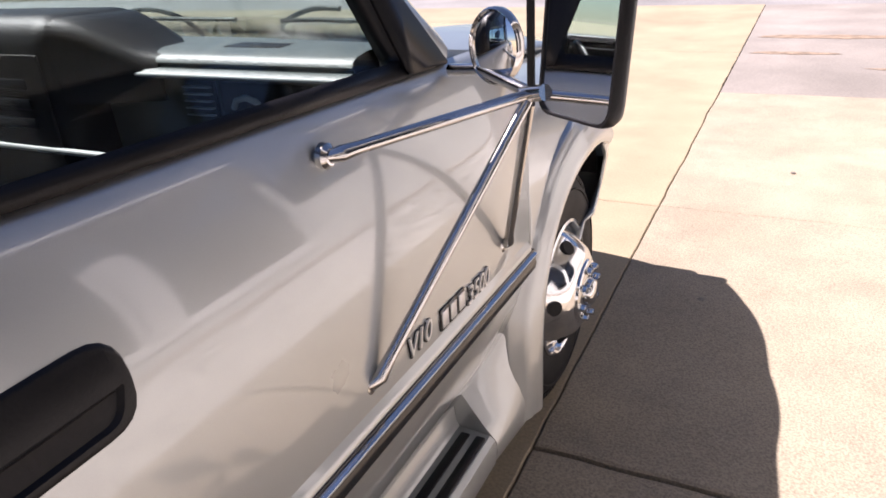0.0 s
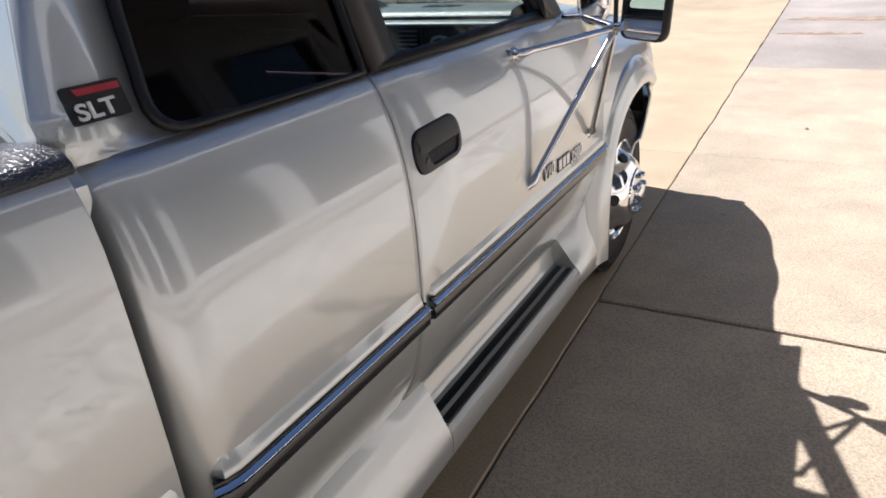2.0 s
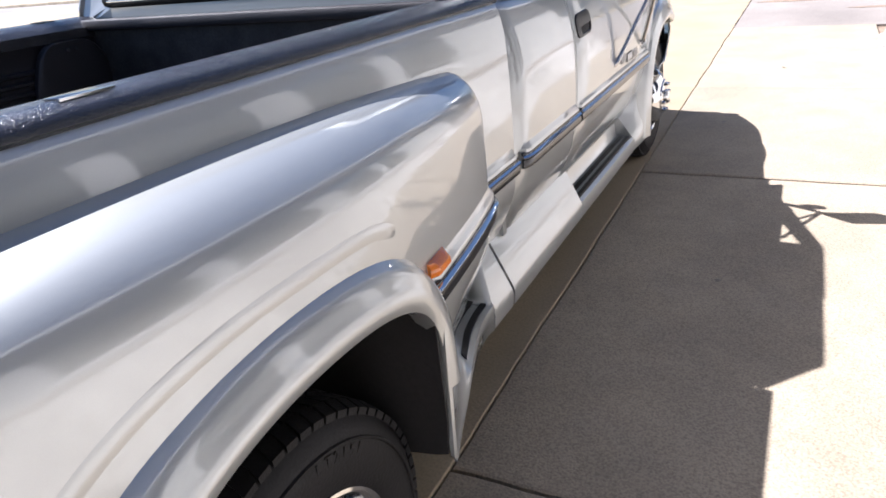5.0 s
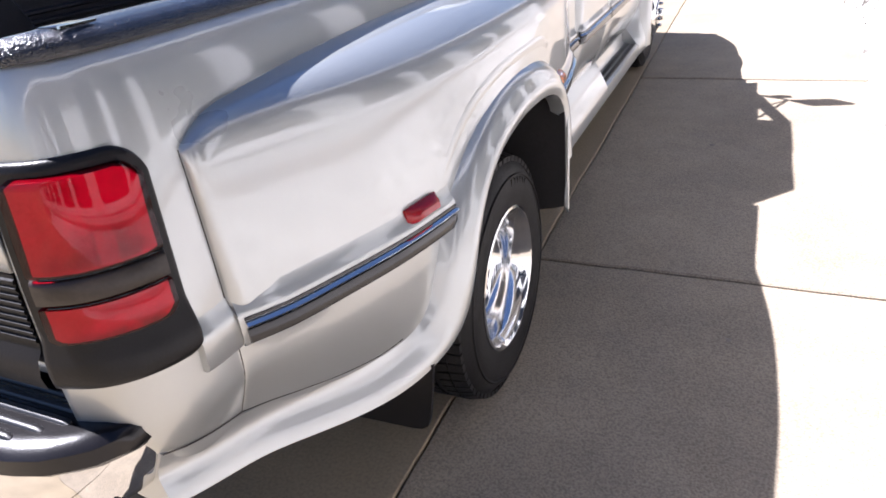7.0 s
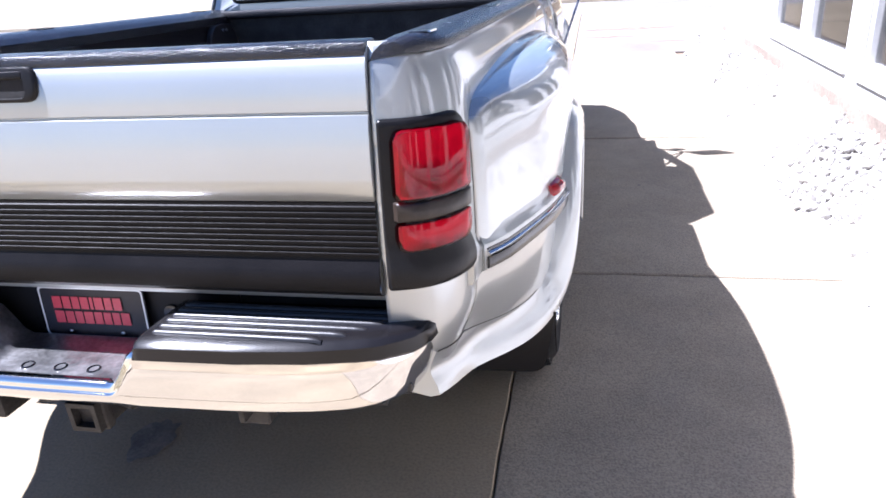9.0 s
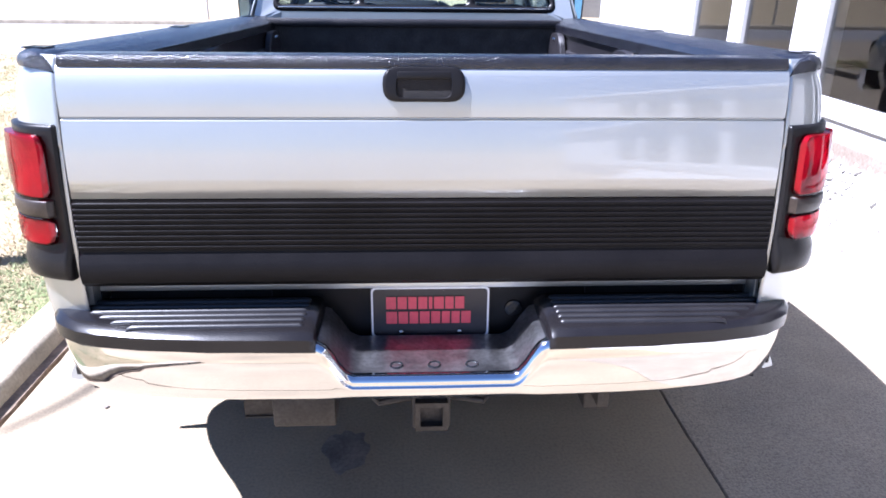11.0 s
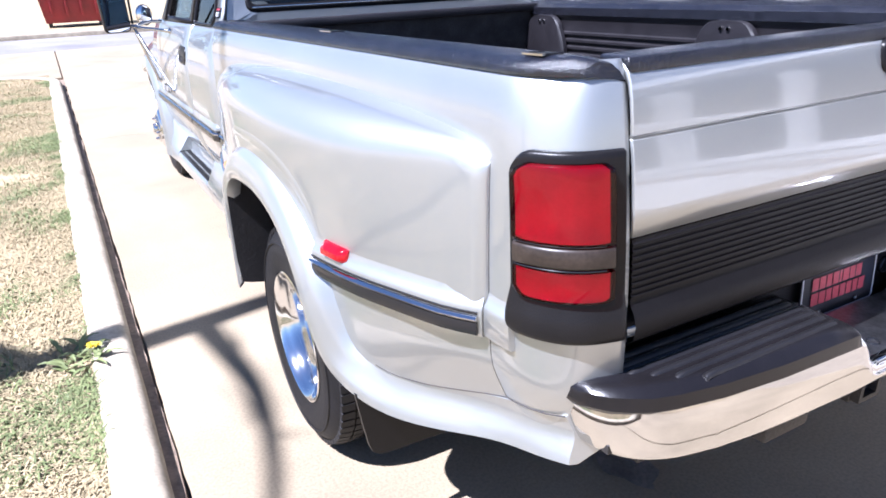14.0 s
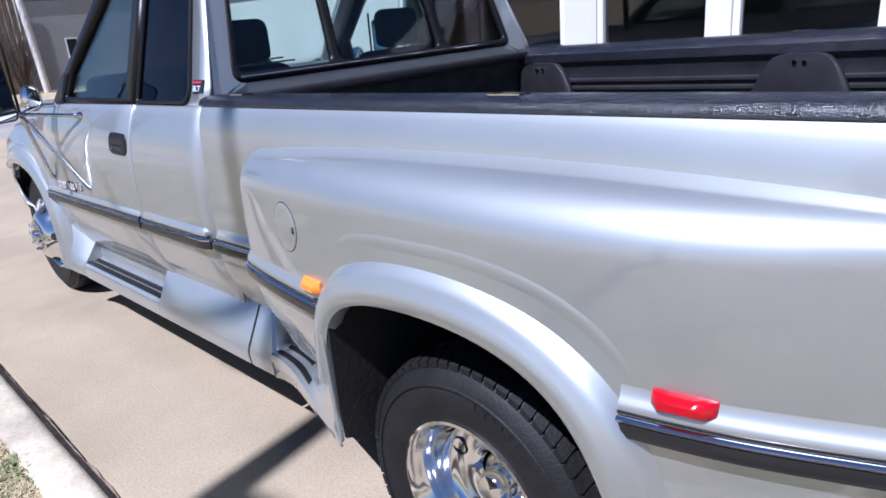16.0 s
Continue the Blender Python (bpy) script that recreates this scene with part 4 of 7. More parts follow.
def tail_lamps():
    plan = spline([(0.956, -1.022, 0), (0.942, -1.073, 0), (0.916, -1.117, 0), (0.876, -1.148, 0), (0.812, -1.168, 0)], 10)
    run = [0.0]
    for p, q in zip(plan, plan[1:]):
        run.append(run[-1] + (q - p).length)

    def skin(i, d):
        w = (plan[min(i + 1, len(plan) - 1)] - plan[max(i - 1, 0)]).normalized()
        n = Vector((-w.y, w.x, 0))
        n = n if n.x > 0 or n.y < 0 else -n
        return plan[i] + n * d

    def wrap(name, mat, parent, s, i0, i1, z0, z1, out, tops, feet, label="", belly=None, dome=0.004, flutes=0.0):
        """A lens or bezel wrapped round the corner; tops and feet: its corner radii at the outer and inner end."""
        bm = bmesh.new()
        rows = []
        for i in range(i0, i1 + 1):
            a, b = run[i] - run[i0], run[i1] - run[i]
            cut = lambda r, e: r - math.sqrt(max(0.0, r * r - (r - e) ** 2)) if e < r else 0.0
            hi = z1 - max(cut(tops[0], a), cut(tops[1], b))
            lo = z0 + max(cut(feet[0], a), cut(feet[1], b))
            rim = min(1.0, 0.5 + min(a, b) / 0.008)
            col = []
            for t in (0, 0.015, 0.04, 0.08, 0.15, 0.25, 0.35, 0.5, 0.65, 0.8, 0.9, 0.96, 0.985, 1):
                z = lo + (hi - lo) * t
                d = out * min(rim, 0.45 + min(t, 1 - t) * (hi - lo) / 0.004) + dome * math.sin(math.pi * t) * min(1, min(a, b) / 0.03)
                d += flutes * (abs(((i - i0) / 5.0) % 1.0 - 0.5) + 0.8 * abs((t * 3.0) % 1.0 - 0.5)) * min(1, min(a, b) / 0.012)
                q = skin(i, d + (belly(z) * min(1.0, b / 0.01 + 0.4) if belly else 0.0))
                col.append((s * q.x, q.y, z))
            q = skin(i, -0.02)
            rows.append([(s * q.x, q.y, lo), *col, (s * q.x, q.y, hi)])
        vs = grid(bm, rows)
        bm.faces.new(vs[0])
        bm.faces.new(vs[-1])
        return part(name, bm, mat, parent, label, body=True, smooth=50)

    belly = curve([(0.78, 0.008), (0.81, 0.016), (0.84, 0.016), (0.87, 0.006), (0.885, 0.0), (0.90, 0.0), (1.0, 0.0), (1.2, 0.0)])
    for s in SIDES:
        lamp = new("tail_lamp")
        lamp.parent = TRUCK
        n = len(plan) - 1
        wrap("bezel", BLACK_TRIM, lamp, s, 0, n, 0.795, 1.146, 0.010, (0.060, 0.004), (0.030, 0.004), belly=belly, dome=0.0)
        wrap("reflector", LENS_BACK, lamp, s, 5, n - 5, 0.988, 1.125, 0.0215, (0.040, 0.022), (0.012, 0.012), "silvered bowl reflector", dome=-0.009, flutes=0.0025)
        wrap("upper_lens", CLEAR_RED, lamp, s, 4, n - 4, 0.986, 1.127, 0.0265, (0.040, 0.022), (0.012, 0.012), "glossy clear red brake lens", dome=0.003)
        wrap("reverse_lens", SMOKE_LENS, lamp, s, 4, n - 4, 0.9425, 0.9845, 0.0250, (0.002, 0.002), (0.002, 0.002), "smoked clear reversing lens")
        wrap("reflector", LENS_BACK, lamp, s, 5, n - 5, 0.880, 0.939, 0.0225, (0.010, 0.010), (0.034, 0.024), "silvered bowl reflector", dome=-0.005, flutes=0.0012)
        wrap("lower_lens", CLEAR_RED, lamp, s, 4, n - 4, 0.878, 0.941, 0.0255, (0.010, 0.010), (0.034, 0.024), "glossy clear red lower lens", dome=0.003)
        for z in (0.9865, 0.9415):
            pts = []
            for i in range(6, n - 6):
                q = skin(i, 0.0245)
                pts.append((s * q.x, q.y, z))
            part("lens_seam", tube(bmesh.new(), pts, 0.0014, 6), BLACK_GLOSS, lamp, body=True)


def tailgate():
    ob = new("tailgate")
    ob.parent = TRUCK
    y0 = -1.168
    skin = [(0.985, -0.003), (1.03, -0.0055), (1.08, -0.006), (1.13, -0.005), (1.155, -0.003), (1.158, 0.0025), (1.1615, 0.0025), (1.1645, -0.003), (1.19, -0.0045), (1.225, -0.004), (1.25, -0.002), (1.266, 0.002), (1.277, 0.009), (1.283, 0.020), (1.284, 0.045)]
    xs = [-0.800, -0.797, -0.6, -0.4, -0.2, 0.0, 0.2, 0.4, 0.6, 0.797, 0.800]
    bm = bmesh.new()
    grid(bm, [[(x, y0 + d + (0.004 if abs(x) > 0.799 else 0), z) for z, d in skin] for x in xs])
    thick(part("gate_skin", bm, PAINT, ob, body=True, smooth=35), 0.003, 0.0)
    # ribbed black panel over the lower half
    bm = bmesh.new()
    prof = [(0.012, 0.984), (-0.004, 0.982)]
    z = 0.976
    while z > 0.872:
        prof += [(-0.004, z), (-0.0075, z - 0.002), (-0.0075, z - 0.0065), (-0.004, z - 0.0085)]
        z -= 0.0125
    prof += [(-0.004, 0.862), (-0.006, 0.855), (-0.016, 0.84), (-0.022, 0.815), (-0.018, 0.79), (-0.004, 0.777), (0.02, 0.772)]
    grid(bm, [[(x, y0 + d, z) for d, z in prof] for x in (-0.800, -0.6, -0.3, 0, 0.3, 0.6, 0.800)])
    part("ribbed_panel", bm, GATE_BLACK, ob, "black ribbed plastic panel", body=True, smooth=25)
    part("inner_skin", boxed(-0.799, 0.799, y0 + 0.045, y0 + 0.055, 0.775, 1.278), LINER, ob, body=True, smooth=0)
    part("top_cap", boxed(-0.798, 0.798, y0 - 0.003, y0 + 0.075, 1.264, 1.292, 0.007), RAIL, ob, "black textured tailgate cap", body=True)
    for s in SIDES:
        part("edge", boxed(s * 0.794, s * 0.7995, y0 + 0.004, y0 + 0.045, 0.775, 1.270), PAINT, ob, body=True, smooth=0)
    # handle in a bezel
    hd = new("gate_handle")
    hd.parent = ob
    hx = -0.018
    ring = rounded([(hx - 0.090, 1.197), (hx + 0.090, 1.197), (hx + 0.090, 1.270), (hx - 0.090, 1.270)], 0.036)
    cup = rounded([(hx - 0.062, 1.205), (hx + 0.062, 1.205), (hx + 0.060, 1.247), (hx - 0.060, 1.247)], [0.02, 0.02, 0.004, 0.004])
    c0 = 1.2335
    rows = [[(hx + (p.x - hx) * f, y0 + d, c0 + (p.y - c0) * f) for p in ring] for f, d in ((1.0, 0.01), (1.0, -0.008), (0.96, -0.012), (0.9, -0.013))]
    bm = bmesh.new()
    vs = grid(bm, rows, closed=True)
    edges = [bm.edges.get((vs[-1][i], vs[-1][(i + 1) % len(ring)])) for i in range(len(ring))]
    cv = [bm.verts.new((p.x, y0 - 0.013, p.y)) for p in cup]
    edges += [bm.edges.new((cv[i], cv[(i + 1) % len(cv)])) for i in range(len(cv))]
    bmesh.ops.triangle_fill(bm, use_beauty=True, edges=edges)
    inner = [bm.verts.new((hx + (p.x - hx) * 0.96, y0 - 0.0068, p.y + 0.002)) for p in cup]
    for i in range(len(cv)):
        bm.faces.new((cv[i], cv[(i + 1) % len(cv)], inner[(i + 1) % len(cv)], inner[i]))
    bm.faces.new(inner)
    part("bezel", bm, BLACK_TRIM, hd, body=True, smooth=40)
    bm = bmesh.new()
    bm.faces.new([bm.verts.new((hx + (p.x - hx) * 0.97, y0 - 0.0078, p.y + 0.001)) for p in cup])
    part("cup_floor", bm, WELL, hd, "dark hand recess", body=True, smooth=0)
    part("lever", boxed(hx - 0.058, hx + 0.058, y0 - 0.0145, y0 - 0.008, 1.2455, 1.262, 0.003), BLACK_TRIM, hd, body=True)


def bed_inside():
    liner = new("bed_liner")
    liner.parent = TRUCK
    zf, zt, yb, yf = 0.745, 1.262, -1.11, 1.345
    bm = bmesh.new()
    prof = []
    x = -0.785
    while x < 0.785:
        prof += [(x, 0.0), (x + 0.035, 0.0), (x + 0.042, 0.012), (x + 0.06, 0.012), (x + 0.067, 0.0)]
        x += 0.0785
    grid(bm, [[(px, y, zf + pz) for px, pz in prof] for y in (yb, yf)])
    part("liner_floor", bm, LINER, liner, body=True, smooth=20)
    bm = bmesh.new()
    grid(bm, [[(x, yf + (0.012 if i % 4 in (1, 2) else 0.0), z) for i, x in enumerate(np.linspace(-0.80, 0.80, 60))] for z in (zf, 1.262)])
    part("front_wall", bm, LINER, liner, body=True, smooth=20)
    part("front_lip", boxed(-0.83, 0.83, yf - 0.012, yf + 0.045, 1.245, 1.286, 0.012), LINER, liner, body=True)
    for s in SIDES:
        # side wall with long ribs
        bm = bmesh.new()
        prof = [(0.79, zf)]
        z = 0.80
        while z < 1.16:
            prof += [(0.79, z), (0.778, z + 0.006), (0.778, z + 0.016), (0.79, z + 0.022)]
            z += 0.036
        prof += [(0.79, 1.20), (0.775, 1.235), (0.775, zt)]
        grid(bm, [[(s * x, y, z) for x, z in prof] for y in (yb, 0.0, yf)])
        part("side_wall", bm, LINER, liner, body=True, smooth=25)
        # tall rounded tie-down housings against the wall
        for y in (-0.02, 1.19):
            bm = bmesh.new()
            rows = []
            for d in (0.0, 0.022, 0.03):
                k = 1.0 if d < 0.025 else 0.93
                out = rounded([(y - 0.19 * k, 0.79), (y - 0.19 * k, 1.06), (y - 0.11 * k, 1.225 - 0.01 * (1 - k)), (y + 0.11 * k, 1.225), (y + 0.19 * k, 1.06), (y + 0.19 * k, 0.79)], 0.06, 4)
                rows.append([(s * (0.776 - d), p.x, p.y) for p in out])
            vs = grid(bm, rows, closed=True)
            bm.faces.new(vs[-1])
            hump = part("tie_down_housing", bm, LINER, liner, body=True, smooth=40)
            for dy in (-0.018, 0.018):
                part("bolt", lathe(bmesh.new(), [(0.0, -0.006), (0.008, -0.006), (0.009, 0.0)], (s * 0.744, y + dy, 1.195), 10, s), STEEL, hump, body=True)
        # wheel tub
        bm = bmesh.new()
        rows = [[(s * x, y, z) for x, z in ((0.79, h), (0.60, h), (0.57, h - 0.03), (0.57, zf))] for y, h in ((-0.50, zf + 0.01), (-0.44, 0.90), (-0.34, 0.955), (0.36, 0.955), (0.46, 0.90), (0.52, zf + 0.01))]
        grid(bm, rows)
        part("wheel_tub", bm, LINER, liner, body=True, smooth=40)
        # rail cap, over the rail
        rows = []
        e = bed_x(-0.94, 1.265)
        line = [(0.772, y, bed_x(y, 1.265) + 0.010, y) for y in [1.388] + list(np.linspace(1.36, -0.90, 29))]
        turn = spline([(e + 0.010, -0.94, 0), (e + 0.007, -1.01, 0), (e - 0.005, -1.07, 0), (e - 0.026, -1.118, 0), (e - 0.056, -1.150, 0)], 5)
        side = spline([(0.772, -0.94, 0), (0.772, -1.01, 0), (0.790, -1.06, 0), (0.803, -1.11, 0), (0.803, -1.164, 0)], 5)
        line += [(i.x, i.y, o.x, o.y) for i, o in zip(side, turn)]
        for xi, yi, xo, yo in line:
            drop = 0.010 * max(0.0, (-1.10 - yi) / 0.064) ** 2
            lip = min(1.0, max(0.0, (-1.02 - yi) / 0.06))
            rows.append([(s * (xi + (xo - xi) * u), yi + (yo - yi) * u, z - drop * k) for u, z, k in ((0.0, 1.225 + 0.03 * lip, 0), (0.0, 1.262, 1), (0.13, 1.280, 1), (0.34, 1.293, 1), (0.70, 1.297, 1), (0.84, 1.294, 1), (0.935, 1.288, 0.8), (0.99, 1.279, 0.4), (1.0, 1.270, 0), (0.97, 1.264, 0))])
        bm = bmesh.new()
        vs = grid(bm, rows)
        bm.faces.new(vs[0])
        bm.faces.new(vs[-1])
        cap = part("rail_cap", bm, RAIL, liner, "black textured bed-rail cap", body=True, smooth=40)
        for y in (1.22, 0.03, -1.03):
            bm = boxed(s * 0.862, s * 0.900, y - 0.04, y + 0.04, 1.296, 1.2985, 0.001)
            part("stake_pocket_plug", bm, BLACK_GLOSS, cap, body=True)
            part("stake_pocket_edge", boxed(s * 0.903, s * 0.908, y - 0.045, y + 0.045, 1.2965, 1.300), STEEL, cap, body=True)
    # bed front coloured black to put shade into the gap behind the cab
    part("bed_front_panel", boxed(-0.87, 0.87, 1.362, 1.392, 0.50, 1.25), FRAME_BLACK, TRUCK, body=True, smooth=0)
    for s in SIDES:
        part("bed_inner_wall", boxed(s * 0.80, s * 0.81, -1.10, 1.36, 0.70, 1.25), FRAME_BLACK, TRUCK, body=True, smooth=0)
    part("bed_floor", boxed(-0.80, 0.80, -1.02, 1.36, 0.66, 0.70), FRAME_BLACK, TRUCK, body=True, smooth=0)


def running_boards():
    for s in SIDES:
        rb = new("running_board")
        rb.parent = TRUCK

        def loft(name, mat, ys, prof, label="", xoff=None):
            bm = bmesh.new()
            rows = [[(s * (x + (xoff(y) if xoff else 0)), y, z) for x, z in prof] for y in ys]
            vs = grid(bm, rows, closed=True)
            bm.faces.new(vs[0])
            bm.faces.new(vs[-1][::-1])
            return part(name, bm, mat, rb, label, body=True, smooth=30)

        panel_p = [(0.86, 0.548), (0.886, 0.545), (0.896, 0.537), (0.985, 0.354), (0.990, 0.335), (0.985, 0.285), (0.86, 0.285)]
        loft("panel_section", PAINT, np.linspace(1.331, 2.115, 8), panel_p)
        step_p = [(0.80, 0.53), (0.856, 0.525), (0.870, 0.51), (0.884, 0.385), (0.892, 0.374), (0.972, 0.366), (0.985, 0.356), (0.990, 0.335), (0.985, 0.285), (0.80, 0.285)]
        loft("step_section", PAINT, np.linspace(2.117, 3.12, 8), step_p)
        for x in (0.905, 0.945):
            part("step_pad", boxed(s * x, s * (x + 0.024), 2.135, 3.10, 0.360, 0.3745, 0.003), BLACK_TRIM, rb, "black ribbed rubber step strip", body=True)
        # foot that joins the board to the front flare
        bm = bmesh.new()
        rows = []
        for u in np.linspace(0, 1, 9):
            rows.append([(s * x, 3.122 + 0.232 * u, z) for x, z in foot_section(u)])
        vs = grid(bm, rows, closed=True)
        bm.faces.new(vs[0])
        bm.faces.new(vs[-1][::-1])
        part("front_foot", bm, PAINT, rb, body=True, smooth=40)
        # short rear piece with a slanted end
        slant = lambda z: 1.245 - 0.115 * min(1.0, max(0.0, (0.545 - z) / 0.19))
        bm = bmesh.new()
        vs = grid(bm, [[(s * x, y if y else slant(z), z) for x, z in panel_p] for y in (1.316, 1.29, None)], closed=True)
        bm.faces.new(vs[0])
        bm.faces.new(vs[-1][::-1])
        part("rear_section", bm, PAINT, rb, body=True, smooth=30)
        # hollow between it and the rear step
        bm = bmesh.new()
        rows = []
        for a in np.linspace(0, math.pi / 2, 11):
            z = 0.376 + 0.165 * (1 - math.sin(a)) ** 1.1
            face = 0.896 + 0.49 * max(0.0, 0.537 - z)
            rows.append([(s * (0.862 + (face - 0.862) * u), min(slant(z) - 0.002, 1.238 - 0.118 * (1 - math.cos(a))) - 0.012 * math.sin(math.pi * u), z) for u in (0, 0.2, 0.4, 0.6, 0.8, 1.0)])
        grid(bm, rows)
        thick(part("step_cup", bm, PAINT, rb, "rounded silver end of the step", body=True, smooth=60), 0.003)
        # rear step that swings out and turns up into the leg before the wheel
        rim = spline([(0.985, 1.135, 0.374), (0.990, 1.06, 0.375), (1.012, 0.95, 0.376), (1.055, 0.82, 0.379), (1.105, 0.68, 0.385), (1.152, 0.54, 0.392), (1.193, 0.425, 0.398)], 5)
        root = spline([(0.860, 1.135, 0.376), (0.858, 1.06, 0.378), (0.868, 0.965, 0.382), (0.915, 0.885, 0.415), (1.000, 0.775, 0.49), (1.105, 0.615, 0.60), (1.197, 0.448, 0.735)], 5)
        bm = bmesh.new()
        grid(bm, [[(s * (a.x + (b.x - a.x) * u), a.y + (b.y - a.y) * u, a.z + (b.z - a.z) * u - 0.018 * math.sin(math.pi * u) * k / (len(rim) - 1)) for u in (0, 0.15, 0.3, 0.45, 0.6, 0.75, 0.9, 1.0)] + [(s * (b.x + 0.003), b.y, b.z - 0.012), (s * (b.x - 0.004), b.y, b.z - 0.085 * (1 - k / (len(rim) - 1)) - 0.014)] for k, (a, b) in enumerate(zip(root, rim))])
        thick(part("rear_step_section", bm, PAINT, rb, "silver step sweeping out into the flare leg", body=True, smooth=50), 0.004, -1.0)
        for u0, u1, last in ((0.30, 0.48, 13), (0.66, 0.84, 17)):
            bm = bmesh.new()
            rows = []
            for k in range(1, last):
                a, b = root[k], rim[k]
                at = lambda u, d: (s * (a.x + (b.x - a.x) * u), a.y + (b.y - a.y) * u, a.z + (b.z - a.z) * u - 0.018 * math.sin(math.pi * u) * k / (len(rim) - 1) + d)
                rows.append([at(u0, -0.002), at(u0 + 0.01, 0.004), at(u1 - 0.01, 0.004), at(u1, -0.002)])
            vs = grid(bm, rows)
            bm.faces.new(vs[0])
            bm.faces.new(vs[-1])
            part("step_pad", bm, BLACK_TRIM, rb, "black ribbed rubber step strip", body=True)
        # return of the leg's edge into the wheel opening
        bm = bmesh.new()
        grid(bm, [[(s * 1.197, 0.448 - 0.023 * u, 0.735 - 0.337 * u), (s * 1.194, 0.438 - 0.020 * u, 0.735 - 0.335 * u), (s * (1.165 + 0.02 * u), 0.436 - 0.018 * u, 0.735 - 0.33 * u)] for u in np.linspace(0, 1, 8)])
        part("flare_leg", bm, PAINT, rb, body=True, smooth=45)


def cab():
    zs = [0.475, 0.50, 0.54, 0.58, 0.62, 0.66, 0.70, 0.74, 0.78, 0.82, 0.86, 0.90, 0.95, 1.0, 1.04, 1.08, 1.11, 1.14, 1.17, 1.195, 1.22, 1.235, 1.25, 1.262]
    for s in SIDES:
        # quarter panel, with a soft vertical edge at its rear
        def qx(y, z):
            return CAB_X(z) - 0.060 * max(0.0, (1.50 - y) / 0.075) ** 2.6
        bm = panel([[(s * qx(y, z), y, z) for z in zs] for y in (1.425, 1.432, 1.44, 1.45, 1.465, 1.48, 1.50, 1.6, 1.8, 2.0, 2.014)])
        thick(part("quarter_panel", bm, PAINT, TRUCK, body=True, smooth=60), 0.006, 0.0)
        door = new("cab_door")
        door.parent = TRUCK
        bm = panel([[(s * (CAB_X(z) - (0.006 if y in (2.024, 3.328) else 0)), y, z) for z in zs] for y in (2.024, 2.034, 2.2, 2.5, 2.8, 3.1, 3.318, 3.328)])
        thick(part("door_skin", bm, PAINT, door, body=True, smooth=60), 0.012, 0.0)
        door_trim(s, door)
        upper_side(s, door)
    part("floor_pan", boxed(-0.845, 0.845, 1.44, 3.4, 0.42, 0.50), FRAME_BLACK, TRUCK, body=True, smooth=0)
    for s in SIDES:
        part("inner_side", boxed(s * 0.84, s * 0.875, 1.45, 3.38, 0.53, 1.235, 0.01), DARK_VINYL, TRUCK, body=True, smooth=0)
    roof()
    rear_wall()
    windscreen()


def side_x(z):
    return 0.918 - 0.34 * (z - 1.265)


WIN_Q = rounded([(1.538, 1.276), (2.0, 1.272), (2.0, 1.70), (1.613, 1.70)], [0.05, 0.015, 0.02, 0.06])
WIN_F = rounded([(2.12, 1.282), (2.905, 1.284), (2.868, 1.405), (2.44, 1.70), (2.12, 1.70)], [0.012, 0.015, 0.02, 0.06, 0.012])


